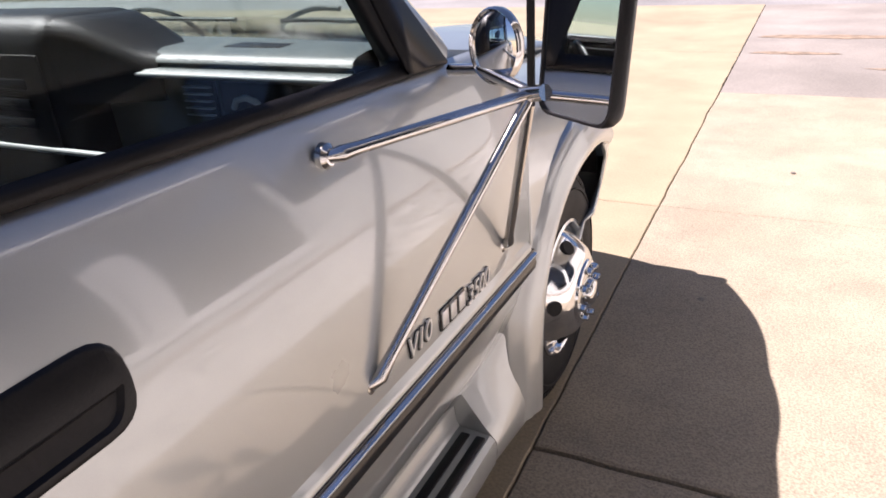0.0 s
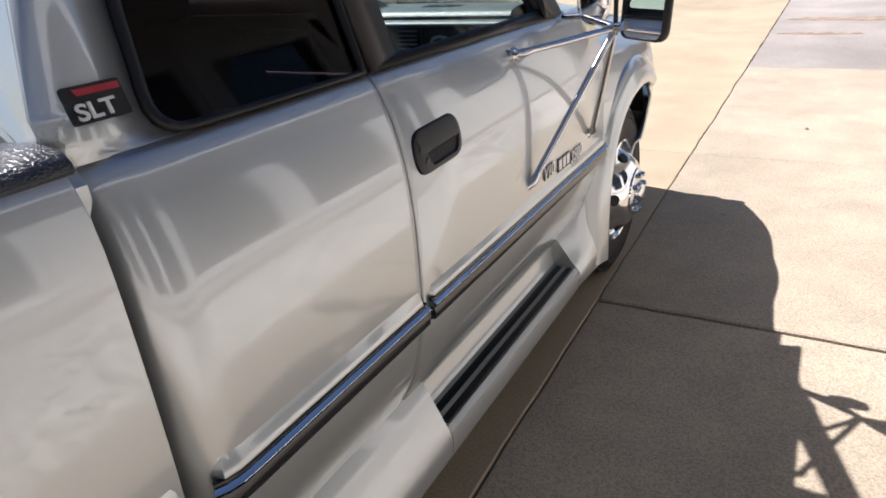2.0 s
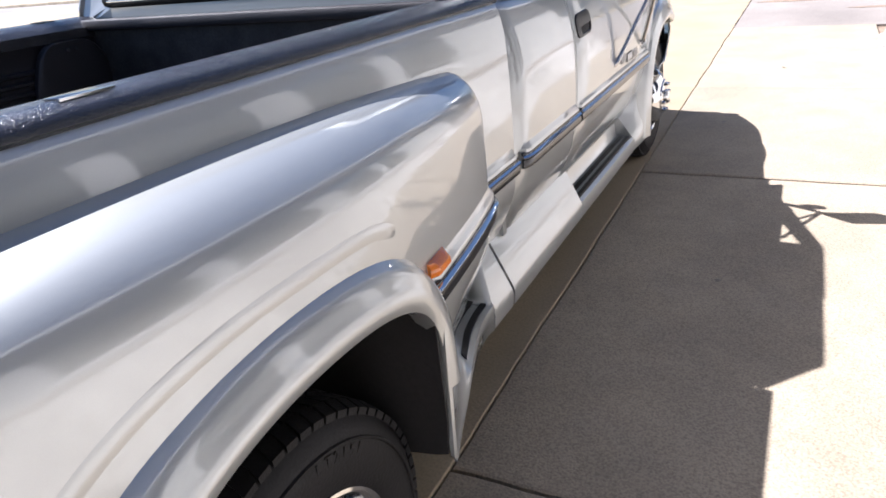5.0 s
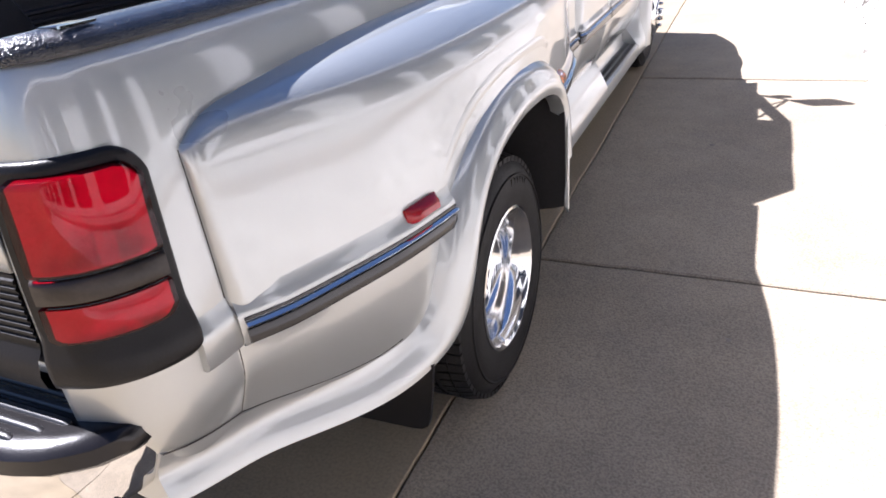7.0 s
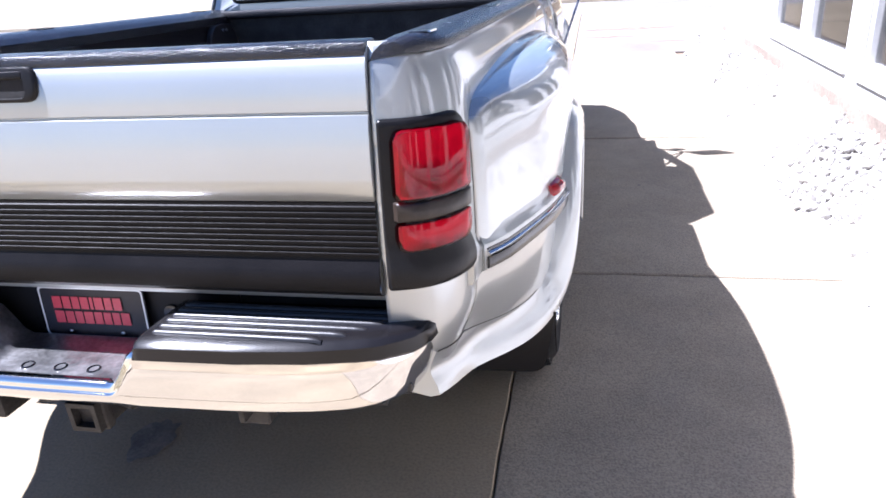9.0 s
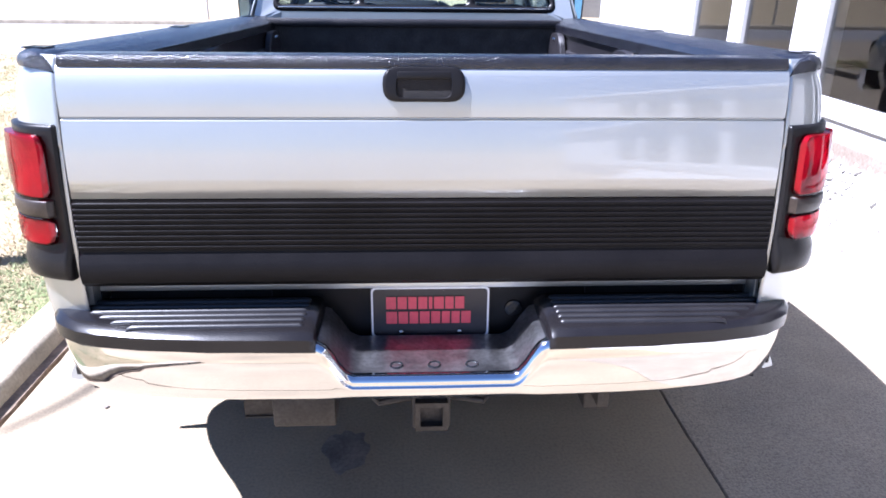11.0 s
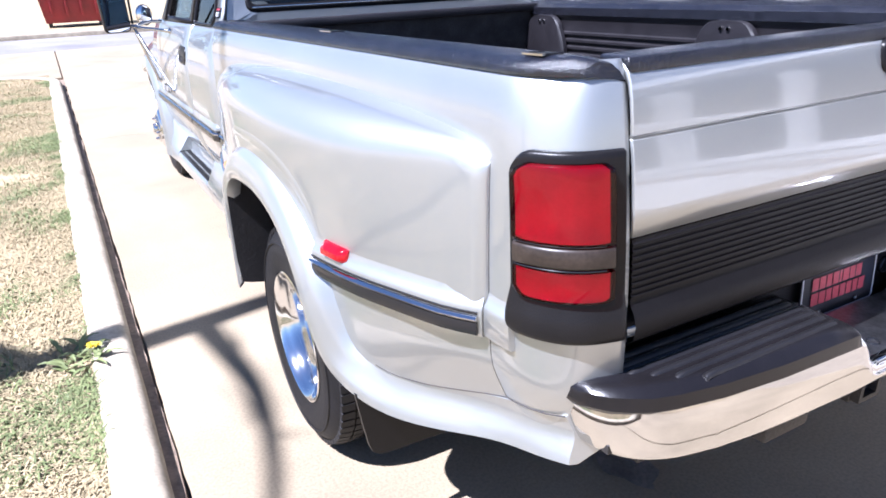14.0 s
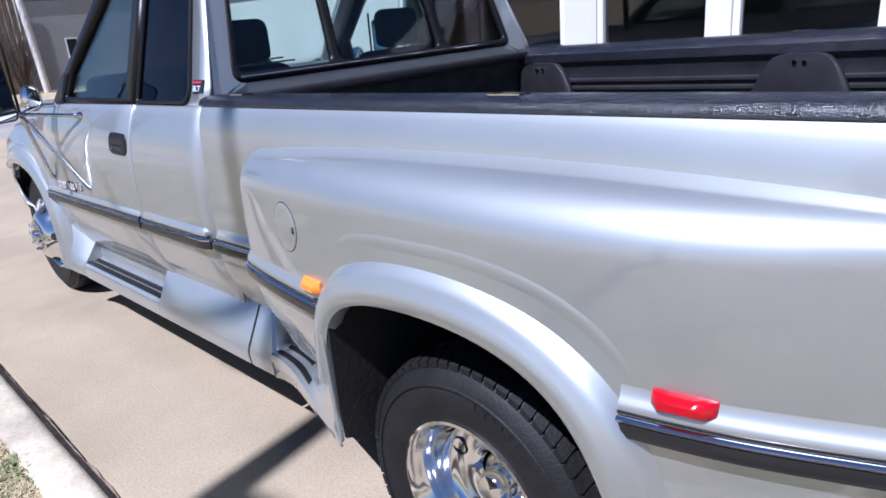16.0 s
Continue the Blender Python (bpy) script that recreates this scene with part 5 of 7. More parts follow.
def upper_side(s, door):
    place = lambda p: (s * side_x(p[1]), p[0], p[1])
    quarter = [(1.418, 1.262), (2.016, 1.262), (2.016, 1.735), (1.541, 1.735), (1.418, 1.325)]
    hole = [(p.x, p.y) for p in WIN_Q]
    wide = [(p.x, p.y) for p in rounded([(1.526, 1.264), (2.012, 1.264), (2.012, 1.718), (1.601, 1.718)], [0.06, 0.01, 0.01, 0.07])]
    thick(part("rear_pillar", sheet(bmesh.new(), quarter, [wide], place), PAINT, TRUCK, body=True, smooth=30), 0.008)
    place2 = lambda p: (s * (side_x(p[1]) + 0.006), p[0], p[1])
    win = new("quarter_window")
    win.parent = TRUCK
    thick(part("window_seal", sheet(bmesh.new(), wide, [hole], place2), BLACK_TRIM, win, body=True, smooth=30), 0.02)
    g = part("window_pane", sheet(bmesh.new(), hole, [], lambda p: (s * (side_x(p[1]) + 0.003), p[0], p[1])), DARK_GLASS, win, "dark privacy glass", body=True, smooth=0)
    thick(g, 0.004).visible_shadow = False
    # door frame
    outer = [(2.024, 1.262), (3.06, 1.255), (2.985, 1.375), (2.50, 1.735), (2.024, 1.735)]
    hole = [(p.x, p.y) for p in WIN_F]
    thick(part("window_frame", sheet(bmesh.new(), outer, [hole], place), BLACK_TRIM, door, "black window frame and belt moulding", body=True, smooth=30), 0.035)
    sail = [(2.912, 1.265), (3.055, 1.262), (2.955, 1.40), (2.880, 1.405)]
    thick(part("sail_panel", sheet(bmesh.new(), [(p.x, p.y) for p in rounded(sail, 0.012)], [], lambda p: (s * (side_x(p[1]) + 0.022), p[0], p[1])), BLACK_TRIM, door, body=True, smooth=30), 0.012)
    g = part("window_pane", sheet(bmesh.new(), hole, [], lambda p: (s * (side_x(p[1]) - 0.004), p[0], p[1])), CLEAR_GLASS, door, "clear door glass", body=True, smooth=0)
    thick(g, 0.004).visible_shadow = False
    # roof rail and front pillar in body colour
    bm = bmesh.new()
    rows = []
    for (y, z), (dy, dz) in zip([(1.55, 1.737), (2.0, 1.737), (2.42, 1.737), (2.51, 1.72), (2.75, 1.55), (3.0, 1.362), (3.10, 1.262)], [(0, 1)] * 3 + [(0.35, 0.9)] + [(0.62, 0.78)] * 3):
        x = side_x(z)
        rows.append([(s * (x - 0.035), y - dy * 0.002, z - dz * 0.002), (s * x, y, z), (s * (x - 0.004), y + dy * 0.025, z + dz * 0.025), (s * (x - 0.03), y + dy * 0.06, z + dz * 0.05), (s * (x - 0.08), y + dy * 0.09, z + dz * 0.07), (s * (x - 0.09), y + dy * 0.06, z + dz * 0.02)])
    vs = grid(bm, rows, closed=True)
    bm.faces.new(vs[0])
    bm.faces.new(vs[-1][::-1])
    part("roof_rail", bm, PAINT, TRUCK, body=True, smooth=50)


def door_trim(s, door):
    # handle: oval black bezel with a paddle over a dark cup
    hd = new("door_handle")
    hd.parent = door
    yc, zc = 2.146, 1.098
    ring = rounded([(-0.100, -0.046), (0.100, -0.040), (0.100, 0.052), (-0.100, 0.046)], [0.045, 0.046, 0.044, 0.042])
    cup = rounded([(-0.044, -0.034), (0.074, -0.030), (0.088, 0.004), (-0.052, 0.000)], [0.022, 0.026, 0.005, 0.005])
    X = lambda z: CAB_X(zc + z)
    rows = [[(s * (X(p.y * f) + d), yc + p.x * f, zc + p.y * f) for p in ring] for f, d in ((1.0, -0.012), (1.0, 0.006), (0.97, 0.0105), (0.92, 0.0115))]
    bm = bmesh.new()
    vs = grid(bm, rows, closed=True)
    edges = [bm.edges.get((vs[-1][i], vs[-1][(i + 1) % len(ring)])) for i in range(len(ring))]
    cv = [bm.verts.new((s * (X(p.y) + 0.0115), yc + p.x, zc + p.y)) for p in cup]
    edges += [bm.edges.new((cv[i], cv[(i + 1) % len(cv)])) for i in range(len(cv))]
    bmesh.ops.triangle_fill(bm, use_beauty=True, edges=edges)
    inn = [bm.verts.new((s * (X(p.y) + 0.0058), yc + p.x * 0.95, zc + p.y + 0.003)) for p in cup]
    for i in range(len(cv)):
        bm.faces.new((cv[i], cv[(i + 1) % len(cv)], inn[(i + 1) % len(cv)], inn[i]))
    part("bezel", bm, BLACK_TRIM, hd, body=True, smooth=40)
    bm = bmesh.new()
    bm.faces.new([bm.verts.new((s * (X(p.y) + 0.0062), yc + p.x * 0.96, zc + p.y + 0.003)) for p in cup])
    part("cup_floor", bm, WELL, hd, "dark hand recess", body=True, smooth=0)
    part("lever_edge", tube(bmesh.new(), [(s * (X(0.0) + 0.008), yc - 0.075, zc - 0.003), (s * (X(0.0) + 0.010), yc, zc), (s * (X(0.0) + 0.008), yc + 0.078, zc + 0.003)], 0.0035, 8), BLACK_TRIM, hd, body=True)
    bm = bmesh.new()
    rows = [[(s * (X(z) + d), yc + y, zc + z + y * 0.03) for d, z in ((0.0112, 0.038), (0.0125, 0.032), (0.0138, 0.012), (0.013, 0.002), (0.006, -0.002))] for y in (-0.080, -0.074, 0.0, 0.076, 0.082)]
    grid(bm, rows)
    part("paddle", bm, BLACK_TRIM, hd, body=True, smooth=50)
    # key lock, nearly flush
    part("key_lock", lathe(bmesh.new(), [(0.0, 0.001), (0.008, 0.001), (0.009, 0.0)], (s * (X(-0.022) + 0.0112), yc - 0.058, zc - 0.020), 14, s), BLACK_TRIM, hd, body=True)
    # badges: engine mark and series numerals; the maker's word is a plain bar
    t0 = Matrix(((0, 0, s, 0), (s, 0, 0, 0), (0, 1, 0, 0), (0, 0, 0, 1)))
    for word, y, size in (("V10", 2.715, 0.053), ("3500", 2.952, 0.053)):
        shear = Matrix(((1, 0.22, 0, 0), (0, 1, 0, 0), (0, 0, 1, 0), (0, 0, 0, 1)))
        y0 = y if s > 0 else y + (0.115 if word == "V10" else 0.14)
        zb = (0.835 if word == "V10" else 0.820) + RAKE * (2.0 - y)
        m = Matrix.Translation((s * (CAB_X(0.86) + 0.008), y0, zb)) @ t0 @ shear
        back = m @ Matrix.Translation((0.001, -0.002, -0.0025))
        # black copy set low behind each letter paints its shadow
        letters("badge_shadow", word, size, 0.003, back, BLACK_GLOSS, door, offset=0.0022)
        letters("badge", word, size, 0.004, m, GREY_BADGE, door, "raised silver badge")
    for k in range(3):
        y = 2.842 + 0.035 * k
        # the black block round each bar face is painted shadow
        bar = part("badge_bar", boxed(s * (CAB_X(0.86) - 0.002), s * (CAB_X(0.86) + 0.010), y - 0.002, y + 0.031, 0.822, 0.866, 0.002), BLACK_GLOSS, door, "raised badge bar edged with painted black shadow", body=True)
        part("bar_face", boxed(s * (CAB_X(0.86) + 0.009), s * (CAB_X(0.86) + 0.012), y + 0.002, y + 0.026, 0.828, 0.860, 0.001), GREY_BADGE, bar, body=True)


def roof():
    bm = bmesh.new()
    ys = [1.565, 1.60, 1.7, 1.9, 2.1, 2.3, 2.42, 2.52]
    rows = []
    for y in ys:
        crown = 1.845 - 0.02 * ((y - 2.0) / 0.5) ** 2 - (0.03 if y < 1.58 else 0)
        rows.append([(x, y, crown - (crown - 1.80) * (abs(x) / 0.70) ** 3) for x in np.linspace(-0.70, 0.70, 17)])
    grid(bm, rows)
    thick(part("roof_panel", bm, PAINT, TRUCK, body=True, smooth=60), 0.02, 0.0)
    part("headliner", boxed(-0.68, 0.68, 1.58, 2.48, 1.76, 1.775), DASH, TRUCK, body=True, smooth=0)


def rear_wall():
    """The back of the cab, with its three-part window."""
    lean = lambda z: 1.43 + 0.30 * max(0.0, z - 1.325)
    place = lambda p: (p[0], lean(p[1]), p[1])
    outer = [(-0.925, 0.5), (0.925, 0.5), (0.925, 1.24), (0.90, 1.27), (0.765, 1.735), (0.70, 1.80), (-0.70, 1.80), (-0.765, 1.735), (-0.90, 1.27), (-0.925, 1.24)]
    big = [(p.x, p.y) for p in rounded([(-0.80, 1.318), (0.80, 1.318), (0.70, 1.715), (-0.70, 1.715)], 0.06)]
    thick(part("cab_back", sheet(bmesh.new(), outer, [big], place), PAINT, TRUCK, body=True, smooth=0), 0.03)
    win = new("rear_window")
    win.parent = TRUCK
    panes = [[(-0.765, 1.352), (-0.33, 1.352), (-0.31, 1.685), (-0.69, 1.685)], [(-0.29, 1.352), (0.29, 1.352), (0.27, 1.685), (-0.27, 1.685)], [(0.33, 1.352), (0.765, 1.352), (0.69, 1.685), (0.31, 1.685)]]
    panes = [[(p.x, p.y) for p in rounded(q, 0.03)] for q in panes]
    thick(part("window_seal", sheet(bmesh.new(), big, panes, lambda p: (p[0], lean(p[1]) - 0.004, p[1])), BLACK_TRIM, win, body=True, smooth=30), 0.025)
    for q in panes:
        g = part("window_pane", sheet(bmesh.new(), q, [], lambda p: (p[0], lean(p[1]) + 0.002, p[1])), CLEAR_GLASS, win, body=True, smooth=0)
        thick(g, 0.004).visible_shadow = False
    part("slider_track", boxed(-0.76, 0.76, lean(1.345) - 0.02, lean(1.345) - 0.012, 1.338, 1.346, 0.002), CHROME, win, "bright metal track line", body=True)
    for s in SIDES:
        # trim badge on the leaning pillar
        flat = lambda d: (lambda p: (s * (side_x(p[1]) + 0.004 + d), p[0], p[1]))
        plate = [(p.x, p.y) for p in rounded([(1.432, 1.305), (1.514, 1.305), (1.514, 1.349), (1.432, 1.349)], 0.004)]
        b = thick(part("trim_badge", sheet(bmesh.new(), plate, [], flat(0.003)), BLACK_GLOSS, TRUCK, "small black trim badge with silver letters", body=True, smooth=0), 0.005)
        part("badge_stripe", sheet(bmesh.new(), [(1.450, 1.338), (1.511, 1.338), (1.511, 1.346), (1.446, 1.346)], [], flat(0.0066)), BADGE_RED, b, "thin red stripe", body=True, smooth=0)
        t0 = Matrix(((0, -0.34 * s, s, 0), (s, 0, 0, 0), (0, 1, 0, 0), (0, 0, 0, 1)))
        letters("trim_letters", "SLT", 0.027, 0.0012, Matrix.Translation((s * (side_x(1.311) + 0.0105), 1.439 if s > 0 else 1.508, 1.311 + RAKE * 0.53)) @ t0 @ Matrix.Diagonal((1.36, 1, 1, 1)), GREY_BADGE, b, offset=0.0006)


def windscreen():
    a, b = (3.17, 1.250), (2.53, 1.79)
    bm = bmesh.new()
    rows = []
    for t in np.linspace(0, 1, 6):
        y, z = a[0] + (b[0] - a[0]) * t, a[1] + (b[1] - a[1]) * t
        w = 0.86 - 0.15 * t
        rows.append([(x * w, y + 0.19 * (1 - x * x) * (1 - 0.6 * t), z) for x in np.linspace(-1, 1, 13)])
    grid(bm, rows)
    g = part("windscreen", bm, CLEAR_GLASS, TRUCK, "clear raked windscreen", body=True, smooth=60)
    thick(g, 0.005).visible_shadow = False
    part("cowl", boxed(-0.88, 0.88, 3.14, 3.40, 1.215, 1.240, 0.008), BLACK_TRIM, TRUCK, "black cowl panel under the wipers", body=True)
    for arm, blade in (([(0.06, 3.36, 1.27), (0.03, 3.32, 1.322), (-0.05, 3.29, 1.345), (-0.13, 3.28, 1.338)], [(-0.30, 3.27, 1.322), (-0.02, 3.285, 1.322), (0.26, 3.275, 1.320)]), ([(0.33, 3.36, 1.268), (0.39, 3.30, 1.312), (0.50, 3.265, 1.343), (0.59, 3.245, 1.345)], [(0.40, 3.275, 1.316), (0.52, 3.25, 1.321), (0.66, 3.215, 1.322)])):
        w = new("wiper")
        w.parent = TRUCK
        part("arm", tube(bmesh.new(), spline(arm, 4), 0.006, 8), BLACK_TRIM, w, body=True)
        part("blade", tube(bmesh.new(), blade, 0.006, 6), BLACK_TRIM, w, body=True)


def front_end():
    arch = smooth_arch(ARCH_F)
    for s in SIDES:
        def nose(y):
            return 0.035 * max(0.0, (y - 3.70) / 0.55) ** 1.7 + 0.12 * max(0.0, (y - 4.25) / 0.51) ** 1.8
        prof = [(0.880, 0.42), (0.914, 0.50), (0.960, 0.60), (0.984, 0.68), (0.993, 0.74), (0.996, 0.80), (0.996, 0.86), (0.992, 0.92), (0.984, 0.97), (0.97, 1.015), (0.95, 1.05), (0.92, 1.078), (0.88, 1.10), (0.83, 1.115), (0.77, 1.125), (0.715, 1.135)]
        ys = [3.338, 3.348] + list(np.arange(3.37, 4.75, 0.03)) + [4.76]
        rows = []
        for y in ys:
            fall = 0.02 * ((y - 3.34) / 1.4) + 0.06 * max(0.0, (y - 4.45) / 0.3) ** 2
            back = curve([(3.338, 1.0), (3.6, 0.35), (3.9, 0.0), (4.76, 0.0)])(y)
            row = []
            for x, z in prof:
                lift = max(0.0, (z - 0.98)) / 0.155
                z = max(z, 0.42 + 0.32 * min(1.0, max(0.0, (y - 4.22) / 0.08)))
                row.append((s * (x - nose(y) * (1 if z < 1.1 else 0.7)), y, z - fall * (1 if z > 0.9 else 0) + 0.085 * back * lift))
            rows.append(row)
        thick(part("front_fender", panel(rows, arch), PAINT, TRUCK, body=True, smooth=60), 0.012, 0.0)
        flare(s, ARCH_F, lambda y, z: max(CAB_X(min(1.2, z)) - nose(y), foot_x(y, z)), "front_flare", 1.024, reach=0.11, first=2, last=-9, taper=nose)
        bm = bmesh.new()
        grid(bm, [[(s * x, y, z) for x in (0.962 - nose(y), 0.45)] for y, z in smooth_arch([(3.34, 0.30), (3.34, 0.55), (3.38, 0.74), (3.52, 0.89), (3.83, 0.93), (4.06, 0.90), (4.19, 0.83), (4.27, 0.72), (4.29, 0.62)])])
        part("wheel_house", bm, WELL, TRUCK, body=True)
        part("wheel_house_wall", boxed(s * 0.45, s * 0.43, 3.34, 4.40, 0.3, 0.98), WELL, TRUCK, body=True, smooth=0)
        part("head_lamp", boxed(s * 0.61, s * 0.78, 4.68, 4.765, 0.83, 1.0, 0.02), SMOKE_LENS, TRUCK, body=True)
    bm = bmesh.new()
    rows = []
    for y in [3.36, 3.5, 3.8, 4.1, 4.4, 4.6, 4.72, 4.78]:
        c = 1.235 - 0.055 * (y - 3.36) - 0.09 * max(0.0, (y - 4.5) / 0.28) ** 2
        rows.append([(x, y - 0.04 * (x / 0.7) ** 2 * (y > 4.3), c - 0.05 * max(0.0, abs(x) - 0.50) / 0.21 - 0.012 * (x / 0.7) ** 2 + (0.015 if abs(x) < 0.45 else 0)) for x in np.linspace(-0.708, 0.708, 25)])
    grid(bm, rows)
    thick(part("hood", bm, PAINT, TRUCK, body=True, smooth=50), 0.015, 0.0)
    gr = new("grille")
    gr.parent = TRUCK
    part("surround", boxed(-0.60, 0.60, 4.70, 4.79, 0.74, 1.09, 0.03), PAINT, gr, body=True)
    for z in (0.80, 0.86, 0.92, 0.98):
        part("slot", boxed(-0.54, 0.54, 4.785, 4.797, z, z + 0.035, 0.006), BLACK_TRIM, gr, body=True)
    part("front_panel", boxed(-0.74, 0.74, 4.60, 4.69, 0.55, 1.06), FRAME_BLACK, TRUCK, body=True, smooth=0)
    bm = bmesh.new()
    rows = []
    for x in np.linspace(-0.84, 0.84, 17):
        y = 4.90 - 0.16 * abs(x / 0.84) ** 3
        rows.append([(x, y - 0.10, 0.70), (x, y - 0.01, 0.70), (x, y, 0.68), (x, y + 0.005, 0.60), (x, y - 0.02, 0.50), (x, y - 0.10, 0.48)])
    vs = grid(bm, rows, closed=True)
    bm.faces.new(vs[0])
    bm.faces.new(vs[-1][::-1])
    part("front_bumper", bm, CHROME, TRUCK, "chrome front bumper", body=True, smooth=40)
    part("engine_block", boxed(-0.42, 0.42, 3.4, 4.58, 0.42, 1.05), FRAME_BLACK, TRUCK, body=True, smooth=0)


def tyre(parent, s, x0, y, z, r=0.383, w=0.205):
    """A tyre with tread blocks; x0 is the outer face."""
    h = r - 0.222
    prof = [(0.215, -0.012), (0.222, 0.0), (0.235, 0.004), (0.235 + h * 0.35, 0.012), (0.235 + h * 0.62, 0.006), (r - 0.030, -0.010), (r - 0.012, -0.024), (r - 0.006, -0.04), (r - 0.006, -w + 0.04), (r - 0.012, -w + 0.024), (r - 0.03, -w + 0.010), (0.26, -w - 0.005), (0.222, -w), (0.215, -w + 0.012)]
    t = part("tyre", lathe(bmesh.new(), prof, (x0, y, z), 64, s), RUBBER, parent, "black all-season tyre with worn tread", smooth=40)
    bm = bmesh.new()
    rng = random.Random(2)
    for k in range(64):
        a = 2 * math.pi * k / 64
        for x1, x2, skew in ((-0.012, -0.050, 0.012), (-0.056, -0.092, -0.010), (-0.113, -0.149, 0.010), (-0.155, -0.193, -0.012)):
            half = 2 * math.pi / 64 * 0.40
            top = []
            for rr in (r - 0.014, r + 0.001):
                ring = []
                for xx, da in ((x1, -half), (x1, half), (x2, half), (x2, -half)):
                    drop = 0.010 if xx in (-0.012, -0.193) else 0.0
                    b = a + da + (skew if xx == x1 else -skew)
                    ring.append(bm.verts.new((x0 + s * xx, y + (rr - drop) * math.cos(b), z + (rr - drop) * math.sin(b))))
                top.append(ring)
            bm.faces.new(top[1])
            for i in range(4):
                bm.faces.new((top[0][i], top[0][(i + 1) % 4], top[1][(i + 1) % 4], top[1][i]))
    tagged(part("tread", bm, RUBBER, t, smooth=0), "worn tread blocks", kind="stuff")
    bm = bmesh.new()
    lathe(bm, [(0.318, 0.0095), (0.320, 0.0125), (0.324, 0.0125), (0.326, 0.008)], (x0, y, z), 64, s)
    part("sidewall_ring", bm, RUBBER, t)
    return t


def wheel_rear(s):
    wh = new("rear_wheel")
    wh.parent = TRUCK
    y, z, x0 = AXLE_R, 0.383, s * 1.105
    t = tyre(wh, s, x0, y, z)
    # raised sidewall size marking
    word = "LT215/"
    for i, ch in enumerate(word):
        a = 1.42 - 0.085 * i if s > 0 else 1.72 + 0.085 * i
        p = Vector((x0 + s * 0.010, y + 0.292 * math.cos(a), z + 0.292 * math.sin(a)))
        t0 = Matrix(((0, 0, s, 0), (s, 0, 0, 0), (0, 1, 0, 0), (0, 0, 0, 1)))
        spin = Matrix.Rotation((a - math.pi / 2) * s, 4, "Z")
        letters("size_letter", ch, 0.032, 0.002, Matrix.Translation(p) @ t0 @ spin, RUBBER, t)
    inner = new("inner_wheel")
    inner.parent = wh
    tyre(inner, s, s * 0.845, y, z)
    rim = part("rim", lathe(bmesh.new(), [(0.226, -0.006), (0.226, 0.006), (0.219, 0.008), (0.213, 0.003), (0.208, -0.010), (0.200, -0.022), (0.190, -0.040), (0.186, -0.075), (0.180, -0.105), (0.168, -0.118), (0.150, -0.122), (0.128, -0.120), (0.110, -0.132), (0.098, -0.138), (0.080, -0.138)], (x0, y, z), 64, s), POLISHED, wh, "deep polished steel wheel", smooth=40)
    for k in range(5):
        a = 2 * math.pi * k / 5 + 0.3
        c = (x0 - s * 0.117, y + 0.150 * math.cos(a), z + 0.150 * math.sin(a))
        part("hand_hole", lathe(bmesh.new(), [(0.0, -0.008), (0.021, -0.008), (0.022, 0.000), (0.025, 0.002), (0.027, -0.004)], c, 18, s), BLACK_GLOSS, rim)
    for k in range(8):
        a = 2 * math.pi * k / 8
        c = (x0 - s * 0.135, y + 0.088 * math.cos(a), z + 0.088 * math.sin(a))
        part("lug_nut", lathe(bmesh.new(), [(0.0, 0.028), (0.008, 0.026), (0.011, 0.018), (0.011, 0.0)], c, 6, s), CHROME, rim)
    part("hub_cap", lathe(bmesh.new(), [(0.0, 0.065), (0.035, 0.062), (0.045, 0.05), (0.048, 0.01), (0.065, 0.004), (0.072, -0.005)], (x0 - s * 0.136, y, z), 32, s), CHROME, wh)


def wheel_front(s):
    wh = new("front_wheel")
    wh.parent = TRUCK
    y, z, x0 = AXLE_F, 0.383, s * 0.935
    tyre(wh, s, x0, y, z)
    rim = part("rim", lathe(bmesh.new(), [(0.226, -0.006), (0.226, 0.006), (0.218, 0.010), (0.211, 0.004), (0.205, -0.014), (0.198, -0.018), (0.188, -0.008), (0.176, 0.010), (0.158, 0.036), (0.140, 0.058), (0.120, 0.070), (0.100, 0.074), (0.085, 0.076)], (x0, y, z), 64, s), POLISHED, wh, "polished steel wheel bulging outwards", smooth=40)
    for k in range(5):
        a = 2 * math.pi * k / 5 + 0.55
        n = Vector((0.75, 0.66 * math.cos(a), 0.66 * math.sin(a)))
        c = Vector((x0 + s * 0.0245, y + 0.164 * math.cos(a), z + 0.164 * math.sin(a)))
        bm = bmesh.new()
        bmesh.ops.create_cone(bm, cap_ends=True, segments=20, radius1=0.024, radius2=0.024, depth=0.014)
        bm.transform(Matrix.Translation(c) @ Vector((s * n.x, n.y, n.z)).to_track_quat("Z", "Y").to_matrix().to_4x4())
        part("hand_hole", bm, WELL, rim, smooth=30)
    hub = part("hub", lathe(bmesh.new(), [(0.0, 0.112), (0.030, 0.110), (0.040, 0.104), (0.044, 0.094), (0.046, 0.086), (0.096, 0.084), (0.104, 0.080), (0.108, 0.068)], (x0, y, z), 40, s), CHROME, wh)
    for k in range(8):
        a = 2 * math.pi * k / 8 + 0.2
        c = (x0 + s * 0.078, y + 0.083 * math.cos(a), z + 0.083 * math.sin(a))
        part("lug_nut", lathe(bmesh.new(), [(0.0, 0.026), (0.008, 0.025), (0.011, 0.019), (0.012, 0.0)], c, 6, s), CHROME, hub)


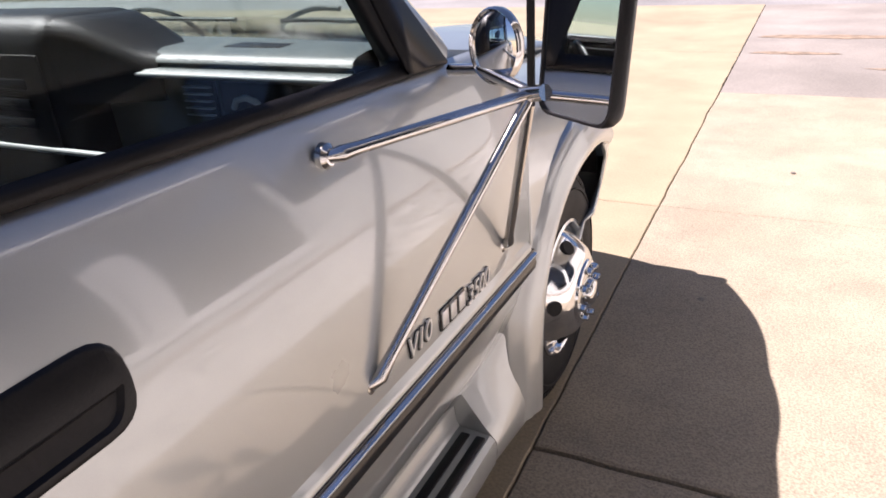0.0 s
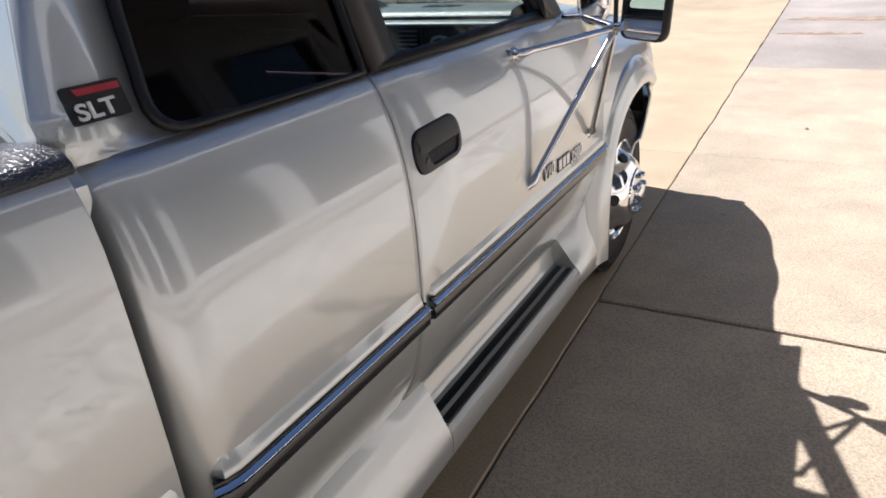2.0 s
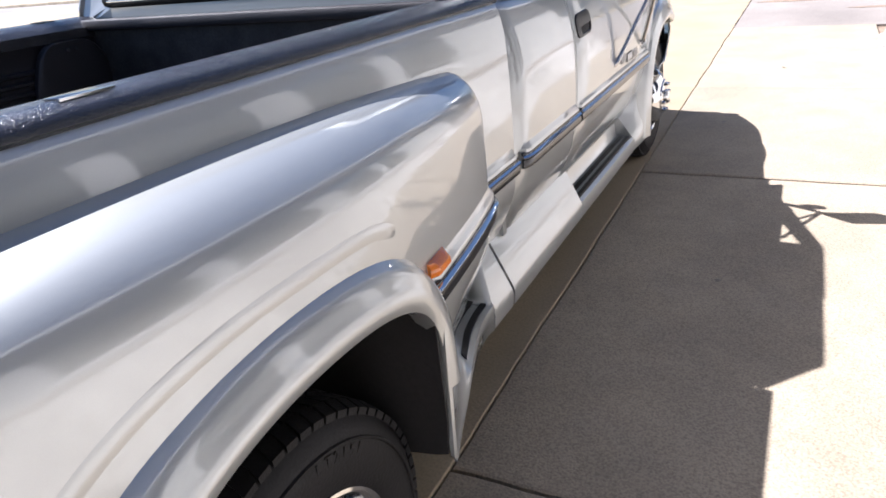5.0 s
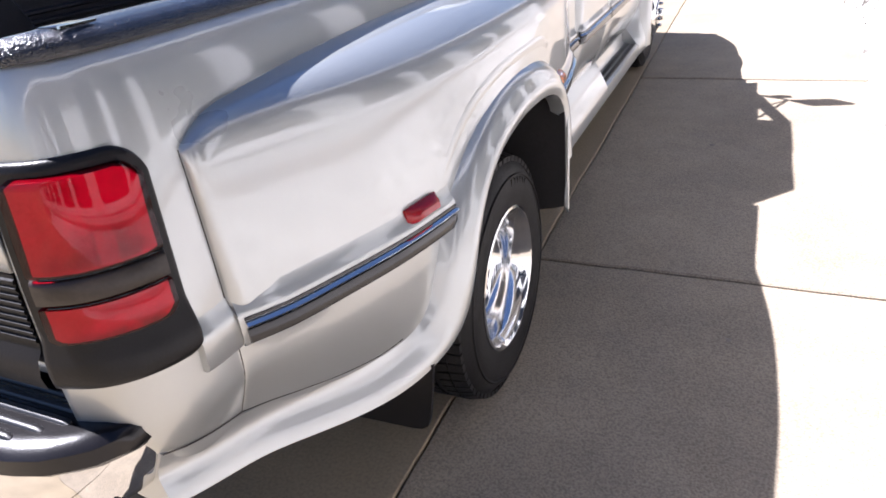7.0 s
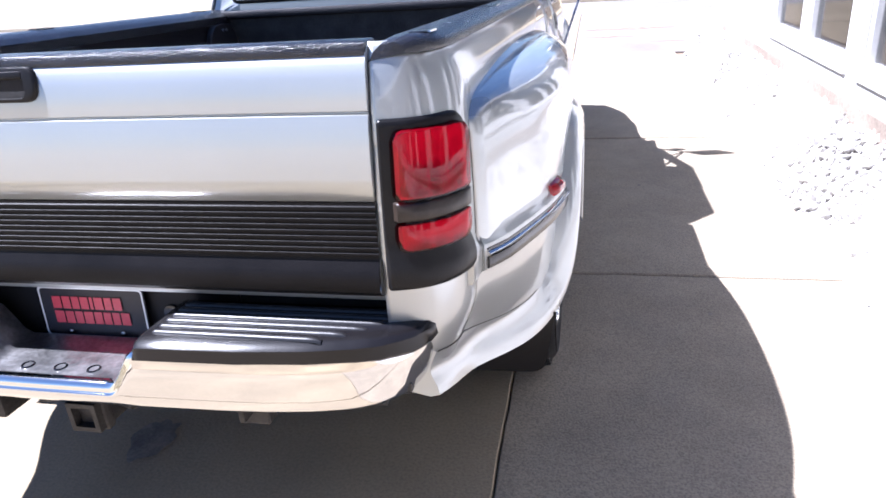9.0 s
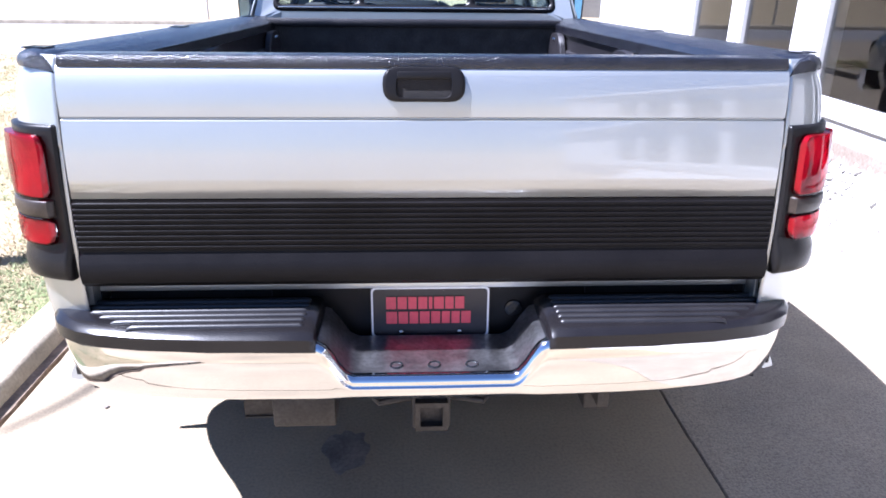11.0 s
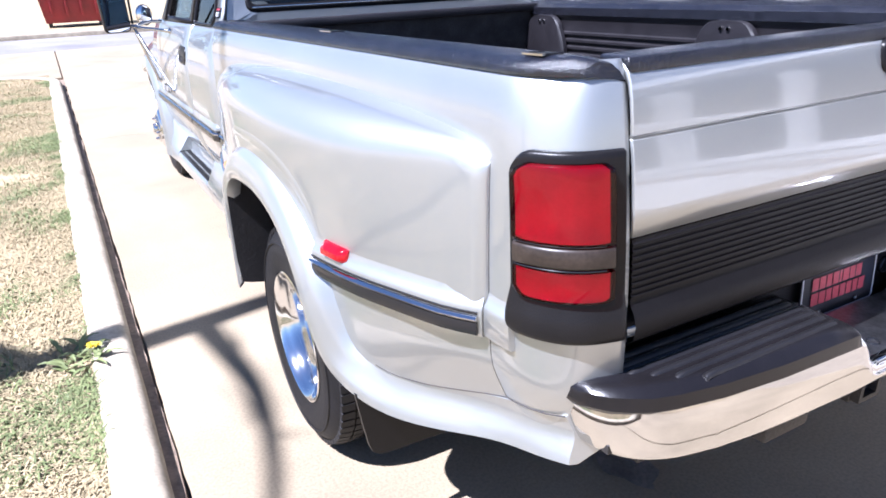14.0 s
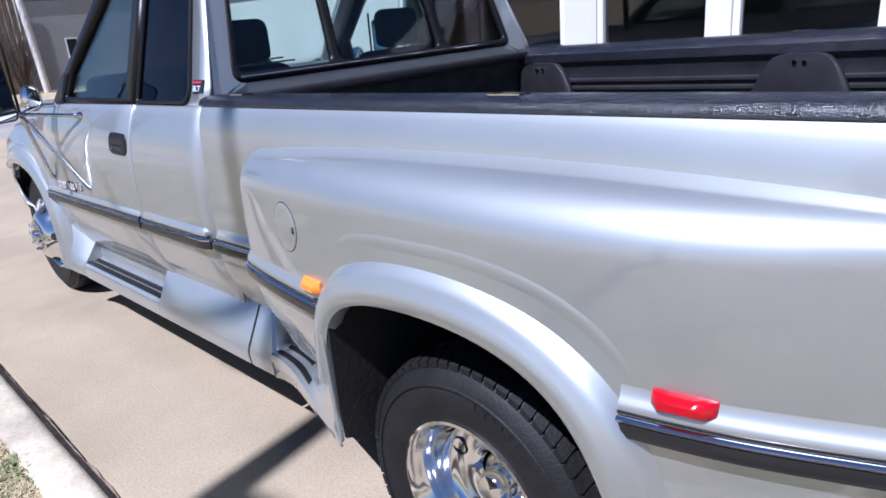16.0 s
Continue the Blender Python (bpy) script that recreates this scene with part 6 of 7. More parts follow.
def rear_bumper():
    bp = new("rear_bumper")
    bp.parent = TRUCK
    yb = curve([(0.0, -1.305), (0.3, -1.302), (0.6, -1.286), (0.75, -1.260), (0.83, -1.225), (0.875, -1.175), (0.893, -1.13), (0.899, -1.09)])
    # height of the top edge: a dip in the middle for the step
    def top(x):
        a = abs(x)
        t = min(1.0, max(0.0, (a - 0.185) / 0.075))
        t = t * t * (3 - 2 * t)
        return 0.597 + 0.085 * t
    half = [(x, yb(x)) for x in (0.0, 0.1, 0.17, 0.185, 0.20, 0.215, 0.23, 0.245, 0.26, 0.29, 0.35, 0.45, 0.55, 0.65)]
    half += [(q.x, q.y) for q in spline([(0.65, yb(0.65), 0), (0.75, -1.258, 0), (0.825, -1.222, 0), (0.872, -1.168, 0), (0.894, -1.10, 0), (0.897, -1.02, 0)], 7)[1:]]
    plan = [Vector((-x, y)) for x, y in half[:0:-1]] + [Vector(p) for p in half]
    rows = []
    for i, p in enumerate(plan):
        way = (plan[min(i + 1, len(plan) - 1)] - plan[max(i - 1, 0)]).normalized()
        inn, t = Vector((-way.y, way.x)), top(p.x)
        lo = 0.534 + 0.010 * (abs(p.x) / 0.899) ** 6
        tuck = 0.030 * (abs(p.x) / 0.899) ** 10 * (1 if p.x > 0 else -1)
        prof = spline([(d, z, 0) for d, z in ((0.034, t - 0.004), (0.014, t), (0.004, t - 0.007), (0.0, t - 0.022), (-0.004, t * 0.6 + lo * 0.4), (0.001, lo + 0.022), (0.013, lo + 0.005), (0.029, lo - 0.002), (0.05, lo))], 3)
        rows.append([(p.x + inn.x * q.x - tuck * (t - q.y) / (t - lo), p.y + inn.y * q.x, q.y) for q in prof])
    bm = bmesh.new()
    grid(bm, rows)
    thick(part("chrome_face", bm, CHROME, bp, "polished chrome step face", body=True, smooth=70), 0.004)
    # recessed middle step with its end ramps
    bm = bmesh.new()
    rows = []
    for x in np.linspace(-0.27, 0.27, 25):
        t = top(x) - 0.008
        rows.append([(x, yb(abs(x)) + 0.014, t), (x, -1.20, t + 0.004), (x, -1.13, t + 0.006), (x, -1.10, t + 0.012)])
    grid(bm, rows)
    step = part("middle_step", bm, WORN_STEEL, bp, "bright dented metal tread with ball holes", body=True, smooth=40)
    for x in (-0.085, 0.005, 0.095):
        bm = lathe(bmesh.new(), [(0.0, -0.006), (0.010, -0.006), (0.012, 0.0), (0.015, 0.001), (0.017, -0.002)], (0, 0, 0), 18)
        bm.transform(Matrix.Translation((x, -1.235, 0.5935)) @ Matrix.Rotation(-math.pi / 2, 4, "Y"))
        part("ball_hole", bm, BLACK_GLOSS, step, body=True)
    for s in SIDES:
        pad = new("step_pad")
        pad.parent = bp
        bm = bmesh.new()
        rows = []
        for i, x in enumerate([0.262, 0.268, 0.28, 0.35, 0.5, 0.65, 0.75, 0.80, 0.835, 0.86, 0.876, 0.888, 0.896]):
            y = yb(x) - 0.003
            e = 0.022 if i == 0 else 0.006 if i == 1 else 0.0
            ix = min(x, 0.84 + (x - 0.84) * 0.3)
            side = 0.001 + 0.007 * max(0.0, (x - 0.83) / 0.066)
            iy = max(-1.095, y + 0.02)
            my, mx = min(y + 0.045, iy - 0.002), x * 0.6 + ix * 0.4
            rows.append([(s * ix, iy, 0.66), (s * ix, iy, 0.712 - e), (s * mx, my, 0.714 - e), (s * x, y + 0.016, 0.709 - e), (s * (x + side), y + 0.002 + e * 0.3, 0.697 - e * 0.6), (s * (x + side), y, 0.668), (s * x, y + 0.012, 0.655)])
        for yy, x, e in ((-1.095, 0.9045, 0.0), (-1.07, 0.905, 0.0), (-1.045, 0.905, 0.001), (-1.025, 0.903, 0.005), (-1.018, 0.898, 0.013)):
            rows.append([(s * 0.86, yy, 0.66), (s * 0.86, yy, 0.712 - e), (s * 0.878, yy, 0.714 - e), (s * (x - 0.016), yy, 0.709 - e), (s * (x - 0.002), yy, 0.697 - e * 0.6), (s * x, yy, 0.668), (s * (x - 0.012), yy, 0.655)])
        vs = grid(bm, rows)
        bm.faces.new(vs[0])
        bm.faces.new(vs[-1])
        part("pad_body", bm, PAD_BLACK, pad, "black moulded plastic step pad", body=True, smooth=40)
        for k in range(6):
            yy = -1.122 - 0.027 * k
            far = 0.835 - 0.010 * k - 0.004 * k * k
            bm = bmesh.new()
            rib = [(-0.0085, 0.7105), (-0.007, 0.7155), (-0.004, 0.7182), (0.0, 0.719), (0.004, 0.7182), (0.007, 0.7155), (0.0085, 0.7105)]
            vs = grid(bm, [[(s * x, yy + dy, z - e) for dy, z in rib] for x, e in ((0.292, 0.006), (0.298, 0.001), (0.304, 0.0), (far - 0.03, 0.0), (far - 0.01, 0.001), (far, 0.006))])
            bm.faces.new(vs[0])
            bm.faces.new(vs[-1])
            part("tread_rib", bm, RIB_BLACK, pad, body=True, smooth=60)
    part("bed_sill", boxed(-0.80, 0.80, -1.112, -1.07, 0.736, 0.764, 0.006), PAINT, bp, "thin silver sill under the tailgate", body=True)
    part("bumper_beam", boxed(-0.80, 0.80, -1.22, -1.16, 0.535, 0.58), FRAME_BLACK, bp, body=True, smooth=0)
    part("plate_recess", boxed(-0.40, 0.40, -1.068, -1.055, 0.55, 0.78, 0.004), BLACK_TRIM, bp, body=True, smooth=0)
    part("sill_panel", boxed(-0.85, 0.85, -1.19, -1.04, 0.555, 0.575), FRAME_BLACK, bp, body=True, smooth=0)
    # added black sheet paints the shade of the recess behind the bumper
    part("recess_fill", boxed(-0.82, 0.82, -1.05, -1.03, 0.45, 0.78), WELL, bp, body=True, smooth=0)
    # dealer's plate: two words as plain red bars
    pl = new("rear_plate")
    pl.parent = TRUCK
    ring = rounded([(-0.152, 0.588), (0.152, 0.588), (0.152, 0.728), (-0.152, 0.728)], 0.012)
    tilt = lambda p, d: (p[0], -1.086 - d + 0.05 * (p[1] - 0.588), p[1])
    thick(part("plate", sheet(bmesh.new(), [(p.x, p.y) for p in ring], [], lambda p: tilt(p, 0)), PLATE_BLACK, pl, "black dealer plate with a pale border", body=True, smooth=0), 0.002)
    a = [(p.x * 0.985, 0.658 + (p.y - 0.658) * 0.965) for p in ring]
    b = [(p.x * 0.955, 0.658 + (p.y - 0.658) * 0.91) for p in ring]
    part("plate_border", sheet(bmesh.new(), a, [b], lambda p: tilt(p, 0.003)), PLATE_WHITE, pl, body=True, smooth=0)
    for z, ws in ((0.668, (0.028, 0.026, 0.024, 0.026, 0.012, 0.028, 0.024, 0.026)), (0.628, (0.030, 0.027, 0.025, 0.028, 0.026, 0.024, 0.024, 0.027))):
        x = -0.112
        for w in ws:
            part("word_bar", sheet(bmesh.new(), [(x, z), (x + w - 0.003, z), (x + w - 0.003, z + 0.033), (x, z + 0.033)], [], lambda p: tilt(p, 0.004)), PLATE_RED, pl, body=True, smooth=0)
            x += w + 0.001
    for x in (-0.075, 0.075):
        part("plate_bolt", lathe(bmesh.new(), [(0.0, 0.004), (0.006, 0.003), (0.007, 0.0)], (0, 0, 0), 10), STEEL, pl).matrix_basis = Matrix.Translation((x, -1.092, 0.605 + RAKE * 3.09)) @ Matrix.Rotation(-math.pi / 2, 4, "Z")
    # lamp in the recess, beside the plate
    part("recess_plug", lathe(bmesh.new(), [(0.0, 0.004), (0.015, 0.006), (0.022, 0.004), (0.024, -0.006)], (0, 0, 0), 20), BLACK_GLOSS, bp).matrix_basis = Matrix.Translation((0.215, -1.073, 0.66 + RAKE * 3.07)) @ Matrix.Rotation(-math.pi / 2, 4, "Z")
    # hitch
    hi = new("tow_hitch")
    hi.parent = TRUCK
    zc, yc = 0.428, -1.215
    bm = bmesh.new()
    rings = []
    for h, y in ((0.041, yc), (0.041, yc + 0.22)):
        rings.append([(-h, y, zc - h), (h, y, zc - h), (h, y, zc + h), (-h, y, zc + h)])
    for h, y in ((0.028, yc + 0.2), (0.028, yc)):
        rings.append([(-h, y, zc - h), (h, y, zc - h), (h, y, zc + h), (-h, y, zc + h)])
    grid(bm, rings, closed=True, loop=True)
    part("receiver", bm, FRAME_BLACK, hi, "rusty square receiver tube", body=True, smooth=0)
    part("receiver_collar", boxed(-0.048, 0.048, yc + 0.022, yc + 0.05, zc - 0.048, zc + 0.048, 0.004), FRAME_BLACK, hi, body=True)
    part("cross_tube", boxed(-0.55, 0.55, -1.11, -1.05, 0.44, 0.505, 0.006), FRAME_BLACK, hi, body=True)
    for s in SIDES:
        part("chain_loop", tube(bmesh.new(), [(s * 0.04, -1.16, zc + 0.03), (s * 0.13, -1.19, zc + 0.03), (s * 0.17, -1.13, zc + 0.035), (s * 0.14, -1.08, zc + 0.04)], 0.009, 8), FRAME_BLACK, hi, body=True)
        part("frame_rail", boxed(s * 0.40, s * 0.47, -1.15, 4.5, 0.40, 0.56, 0.006), FRAME_BLACK, TRUCK, body=True, smooth=0)
    part("wiring_box", boxed(-0.392, -0.238, -1.21, -1.06, 0.403, 0.49, 0.006), FRAME_BLACK, hi, body=True)
    part("hanger", boxed(0.42, 0.435, -1.20, -1.12, 0.44, 0.505, 0.002), FRAME_BLACK, hi, body=True)
    part("axle_tube", tube(bmesh.new(), [(-0.75, AXLE_R, 0.383), (0.75, AXLE_R, 0.383)], 0.055, 14), FRAME_BLACK, TRUCK)
    bm = bmesh.new()
    bmesh.ops.create_uvsphere(bm, u_segments=18, v_segments=12, radius=0.17)
    bm.transform(Matrix.Translation((0, AXLE_R, 0.383)) @ Matrix.Diagonal((0.8, 1, 1, 1)))
    part("differential", bm, FRAME_BLACK, TRUCK)
    part("front_axle_beam", tube(bmesh.new(), [(-0.7, AXLE_F, 0.36), (0.7, AXLE_F, 0.36)], 0.05, 12), FRAME_BLACK, TRUCK)
    part("fuel_tank", boxed(-0.38, -0.02, 0.75, 1.9, 0.36, 0.56, 0.04), FRAME_BLACK, TRUCK, body=True)
    part("exhaust_pipe", tube(bmesh.new(), spline([(0.2, 3.0, 0.42), (0.3, 1.0, 0.42), (0.55, 0.6, 0.42), (0.58, -0.7, 0.50), (0.70, -0.95, 0.40)], 5), 0.035, 12), FRAME_BLACK, TRUCK, body=True)


def mirrors():
    for s in SIDES:
        mi = new("towing_mirror")
        mi.parent = TRUCK
        j = Vector((1.135, 2.965, 1.208))
        f = lambda p: (s * p[0], p[1], p[2])
        for end, nm in (((0.975, 2.618, 1.193), "strut"), ((1.000, 2.612, 0.835), "strut"), ((1.004, 3.157, 0.835), "strut")):
            e = Vector(end)
            q = [e, e + (j - e) * 0.03 + Vector((0.010, 0, 0.002)), e + (j - e) * 0.10 + Vector((0.008, 0, 0.002)), j]
            st = part(nm, tube(bmesh.new(), [f(p) for p in q], [0.010, 0.012, 0.0095, 0.0095], 12), STEEL, mi, "bright stainless mirror strut")
            part("foot", lathe(bmesh.new(), [(0.0, 0.010), (0.012, 0.009), (0.018, 0.003), (0.019, -0.006)], (s * (e.x - 0.004), e.y, e.z), 14, s), STEEL, st)
        part("upper_arm", tube(bmesh.new(), [f(p) for p in ((0.95, 3.05, 1.225), (1.02, 3.03, 1.232), j)], 0.011, 10), STEEL, mi)
        part("mast", tube(bmesh.new(), [f(p) for p in (j + Vector((0, 0, -0.02)), (1.135, 2.962, 1.55))], 0.007, 8), BLACK_TRIM, mi)
        part("clamp", tube(bmesh.new(), [f(p) for p in ((1.120, 2.966, 1.205), (1.165, 2.945, 1.215))], 0.014, 10), STEEL, mi)
        # head: a rounded tray with a mirror face
        turn = Matrix.Translation((s * 1.235, 2.925, 1.345)) @ Matrix.Rotation(radians(-33.6 if s > 0 else 22), 4, "Z") @ Matrix.Rotation(radians(-5.2), 4, "X")
        out = rounded([(-0.083, -0.165), (0.083, -0.165), (0.083, 0.165), (-0.083, 0.165)], 0.032)
        rows = [[(p.x * k, d, p.y * (k + (1 - k) * 0.5)) for p in out] for k, d in ((0.90, -0.006), (0.93, -0.014), (0.98, -0.014), (1.0, -0.008), (1.0, 0.006), (0.96, 0.016), (0.75, 0.026))]
        bm = bmesh.new()
        vs = grid(bm, rows, closed=True)
        bm.faces.new(vs[-1])
        bm.transform(turn)
        part("mirror_shell", bm, BLACK_TRIM, mi, "black towing mirror shell", smooth=45)
        bm = bmesh.new()
        bm.faces.new([bm.verts.new((p.x * 0.93, -0.009, p.y * 0.96)) for p in out])
        bm.transform(turn)
        thick(part("mirror_face", bm, MIRROR, mi, "flat mirror glass", smooth=0), 0.003, 0.0)
        # round convex mirror
        turn = Matrix.Translation((s * 1.052, 3.02, 1.272)) @ Matrix.Rotation(radians(-12 * s), 4, "Z")
        bm = bmesh.new()
        rows = [[(r * math.cos(a) * 0.9, d, r * math.sin(a) * 1.15) for a in (2 * math.pi * k / 32 for k in range(32))] for r, d in ((0.050, -0.004), (0.054, -0.010), (0.057, -0.004), (0.056, 0.012), (0.045, 0.028), (0.02, 0.036))]
        vs = grid(bm, rows, closed=True)
        bm.faces.new(vs[-1])
        bm.transform(turn)
        part("convex_shell", bm, STEEL, mi, smooth=45)
        bm = bmesh.new()
        rows = [[(r * math.cos(a) * 0.9, -0.004 - 0.012 * (1 - (r / 0.051) ** 2), r * math.sin(a) * 1.15) for a in (2 * math.pi * k / 32 for k in range(32))] for r in (0.051, 0.045, 0.035, 0.022, 0.008)]
        vs = grid(bm, rows, closed=True)
        bm.faces.new(vs[-1])
        bm.transform(turn)
        part("convex_face", bm, MIRROR, mi, "round convex mirror glass", smooth=60)
        part("convex_stalk", tube(bmesh.new(), [f(p) for p in ((1.052, 3.025, 1.215), (1.052, 3.03, 1.255))], 0.008, 8), BLACK_TRIM, mi)


def fuel_door():
    """Round filler flap on the left rear fender's front."""
    y0, z0, s = 0.665, 0.965, -1
    at = lambda r, a, d: (s * (bed_x(y0 + r * math.cos(a), z0 + r * math.sin(a) * 1.05) + d), y0 + r * math.cos(a), z0 + r * math.sin(a) * 1.05)
    turns = [2 * math.pi * k / 48 for k in range(48)]
    bm = bmesh.new()
    vs = grid(bm, [[at(r, a, d) for a in turns] for r, d in ((0.066, -0.004), (0.066, 0.0035), (0.063, 0.005), (0.05, 0.005), (0.03, 0.005), (0.01, 0.005))], closed=True)
    bm.faces.new(vs[-1])
    flap = part("fuel_door", bm, PAINT, TRUCK, "round painted fuel door", body=True)
    part("door_gap", tube(bmesh.new(), [at(0.0675, a, 0.0015) for a in turns + turns[:1]], 0.0016, 6, ends=False), BLACK_GLOSS, flap, body=True)
    bm = bmesh.new()
    grid(bm, [[at(0.052 + r, a, 0.0062) for r in (-0.007, 0.007)] for a in np.linspace(3.0, 3.35, 6)])
    part("finger_notch", bm, BLACK_GLOSS, flap, body=True)


def interior():
    bm = bmesh.new()
    prof = [(1.0, 1.235), (0.9, 1.278), (0.35, 1.302), (2.95, 1.298), (2.915, 1.292), (2.900, 1.284), (2.896, 1.276), (2.904, 1.270), (2.904, 1.2675), (2.882, 1.264), (2.874, 1.257), (2.878, 1.249), (2.902, 1.245), (2.906, 1.10), (2.94, 0.95), (3.02, 0.70)]
    lip = lambda x, u: u if u > 2 else 2.95 + (3.145 + 0.185 * (1 - (x / 0.86) ** 2) - 2.95) * u
    grid(bm, [[(x, lip(x, y), z) for y, z in prof] for x in (-0.84, -0.7, -0.5, -0.25, 0.0, 0.25, 0.45, 0.6, 0.72, 0.8, 0.84)])
    d = part("dashboard", bm, DASH, TRUCK, "grey vinyl dashboard", body=True, smooth=40)
    part("dash_trim", boxed(0.29, 0.85, 2.872, 2.880, 1.252, 1.2595, 0.003), SILVER_TRIM, d, body=True)
    part("top_grille", boxed(0.68, 0.76, 3.03, 3.07, 1.288, 1.297, 0.003), DARK_VINYL, d, body=True)
    part("instrument_hood", boxed(-0.78, 0.21, 2.80, 3.08, 0.98, 1.372, 0.06, 4), DARK_VINYL, d, body=True)
    part("instrument_panel", boxed(-0.72, 0.17, 2.792, 2.80, 1.02, 1.30, 0.004), BLACK_TRIM, d, body=True)
    for z0 in (1.15, 1.19, 1.23):
        part("control_knob", boxed(-0.04, 0.12, 2.786, 2.791, z0, z0 + 0.022, 0.004), DARK_VINYL, d, body=True)
    part("lower_trim", boxed(-0.2, 0.30, 2.784, 2.80, 1.10, 1.112, 0.004), SILVER_TRIM, d, body=True)
    for x0, x1 in ((0.450, 0.522), (0.765, 0.832)):
        v = part("air_vent", boxed(x0, x1, 2.893, 2.904, 1.172, 1.2445, 0.003), BLACK_TRIM, d, body=True)
        for k in range(5):
            part("vent_slat", boxed(x0 + 0.003, x1 - 0.003, 2.880, 2.892, 1.178 + 0.0135 * k, 1.1805 + 0.0135 * k), SILVER_TRIM, v, body=True, smooth=0)
    part("glove_recess", boxed(0.535, 0.752, 2.894, 2.903, 1.172, 1.2445, 0.006), DARK_VINYL, d, body=True)
    # the hood's end runs down on to the dash
    bm = bmesh.new()
    rows = []
    for u in np.linspace(0, 1, 9):
        x, top = 0.195 + 0.19 * u, 1.366 - 0.076 * (u * u * (3 - 2 * u))
        rows.append([(x, y, z) for y, z in ((2.812 + 0.085 * u, 1.20), (2.806 + 0.085 * u, top - 0.035), (2.814 + 0.085 * u, top - 0.012), (2.84 + 0.07 * u, top), (3.02, top), (3.07, top - 0.03), (3.075, 1.20))])
    vs = grid(bm, rows)
    bm.faces.new(vs[-1])
    part("hood_end", bm, DARK_VINYL, d, body=True, smooth=50)
    part("dash_pocket", boxed(0.50, 0.64, 2.96, 3.07, 1.294, 1.3005, 0.003), DARK_VINYL, d, body=True)
    part("glove_pull", tube(bmesh.new(), [(0.570, 2.888, 1.196), (0.582, 2.884, 1.212), (0.605, 2.884, 1.218), (0.628, 2.884, 1.212), (0.640, 2.888, 1.196)], 0.006, 8), SILVER_TRIM, d, body=True)
    part("glove_box", boxed(0.42, 0.80, 2.908, 2.92, 0.92, 1.15, 0.008), DASH, d, body=True)
    sw = new("steering_wheel")
    sw.parent = TRUCK
    turn = Matrix.Translation((-0.46, 2.60, 1.10)) @ Matrix.Rotation(radians(62), 4, "X")
    ring = [(0.185 * math.cos(a), 0.185 * math.sin(a), 0) for a in np.linspace(0, 2 * math.pi, 33)]
    bm = tube(bmesh.new(), ring, 0.014, 10, ends=False)
    bm.transform(turn)
    part("rim", bm, DARK_VINYL, sw, body=True)
    bm = bmesh.new()
    box(bm, -0.09, 0.09, -0.06, 0.05, -0.03, 0.01, 0.02)
    for a in (0.2, math.pi - 0.2, -1.2, math.pi + 1.2):
        tube(bm, [(0.05 * math.cos(a), 0.05 * math.sin(a), -0.01), (0.183 * math.cos(a), 0.183 * math.sin(a), 0)], 0.014, 8)
    bm.transform(turn)
    part("spokes", bm, DARK_VINYL, sw, body=True)
    part("column", tube(bmesh.new(), [(-0.46, 2.62, 1.09), (-0.46, 2.85, 0.96)], 0.04, 12), DARK_VINYL, sw, body=True)
    for x in (-0.46, 0.46):
        seat(x, 2.05, 0.52)
    bench = new("rear_bench")
    bench.parent = TRUCK
    part("cushion", boxed(-0.78, 0.78, 1.52, 1.86, 0.68, 0.86, 0.05, 3), CLOTH, bench, body=True)
    part("backrest", boxed(-0.78, 0.78, 1.47, 1.58, 0.8, 1.29, 0.04, 3), CLOTH, bench, body=True)


def seat(x, y, w):
    ob = new("front_seat")
    ob.parent = TRUCK
    part("cushion", boxed(x - w / 2, x + w / 2, y + 0.05, y + 0.52, 0.72, 0.88, 0.06, 3), CLOTH, ob, body=True)
    bm = boxed(x - w / 2, x + w / 2, y - 0.07, y + 0.07, 0.82, 1.36, 0.06, 3)
    for v in bm.verts:
        v.co.y -= (v.co.z - 0.82) * 0.22
        v.co.x = x + (v.co.x - x) * (1 - 0.15 * max(0, v.co.z - 1.0))
    part("backrest", bm, CLOTH, ob, body=True)
    bm = boxed(x - 0.13, x + 0.13, y - 0.19, y - 0.09, 1.37, 1.55, 0.04, 3)
    part("head_rest", bm, CLOTH, ob, body=True)
    for d in (-0.06, 0.06):
        part("post", tube(bmesh.new(), [(x + d, y - 0.12, 1.33), (x + d, y - 0.135, 1.40)], 0.007, 8), STEEL, ob, body=True)
    part("base", boxed(x - w / 2 + 0.05, x + w / 2 - 0.05, y + 0.08, y + 0.45, 0.5, 0.72), DARK_VINYL, ob, body=True, smooth=0)


bed_sides()
bed_inside()
tail_lamps()
tailgate()
mouldings()
running_boards()
cab()
front_end()
for s in SIDES:
    wheel_rear(s)
    wheel_front(s)
rear_bumper()
mirrors()
fuel_door()
interior()


def lean_tail():
    """The tail leans forward towards its top."""
    lean = curve([(0.0, 0.0), (0.80, 0.0), (0.90, 0.004), (1.0, 0.011), (1.15, 0.027), (1.25, 0.041), (1.30, 0.052), (1.5, 0.06)])
    done = set()
    for ob in TRUCK.children_recursive:
        if ob.type != "MESH" or ob.data.name in done:
            continue
        done.add(ob.data.name)
        for v in ob.data.vertices:
            if v.co.y < -0.95:
                v.co.y += lean(v.co.z - RAKE * (2.0 - v.co.y)) * min(1.0, (-0.95 - v.co.y) / 0.15)


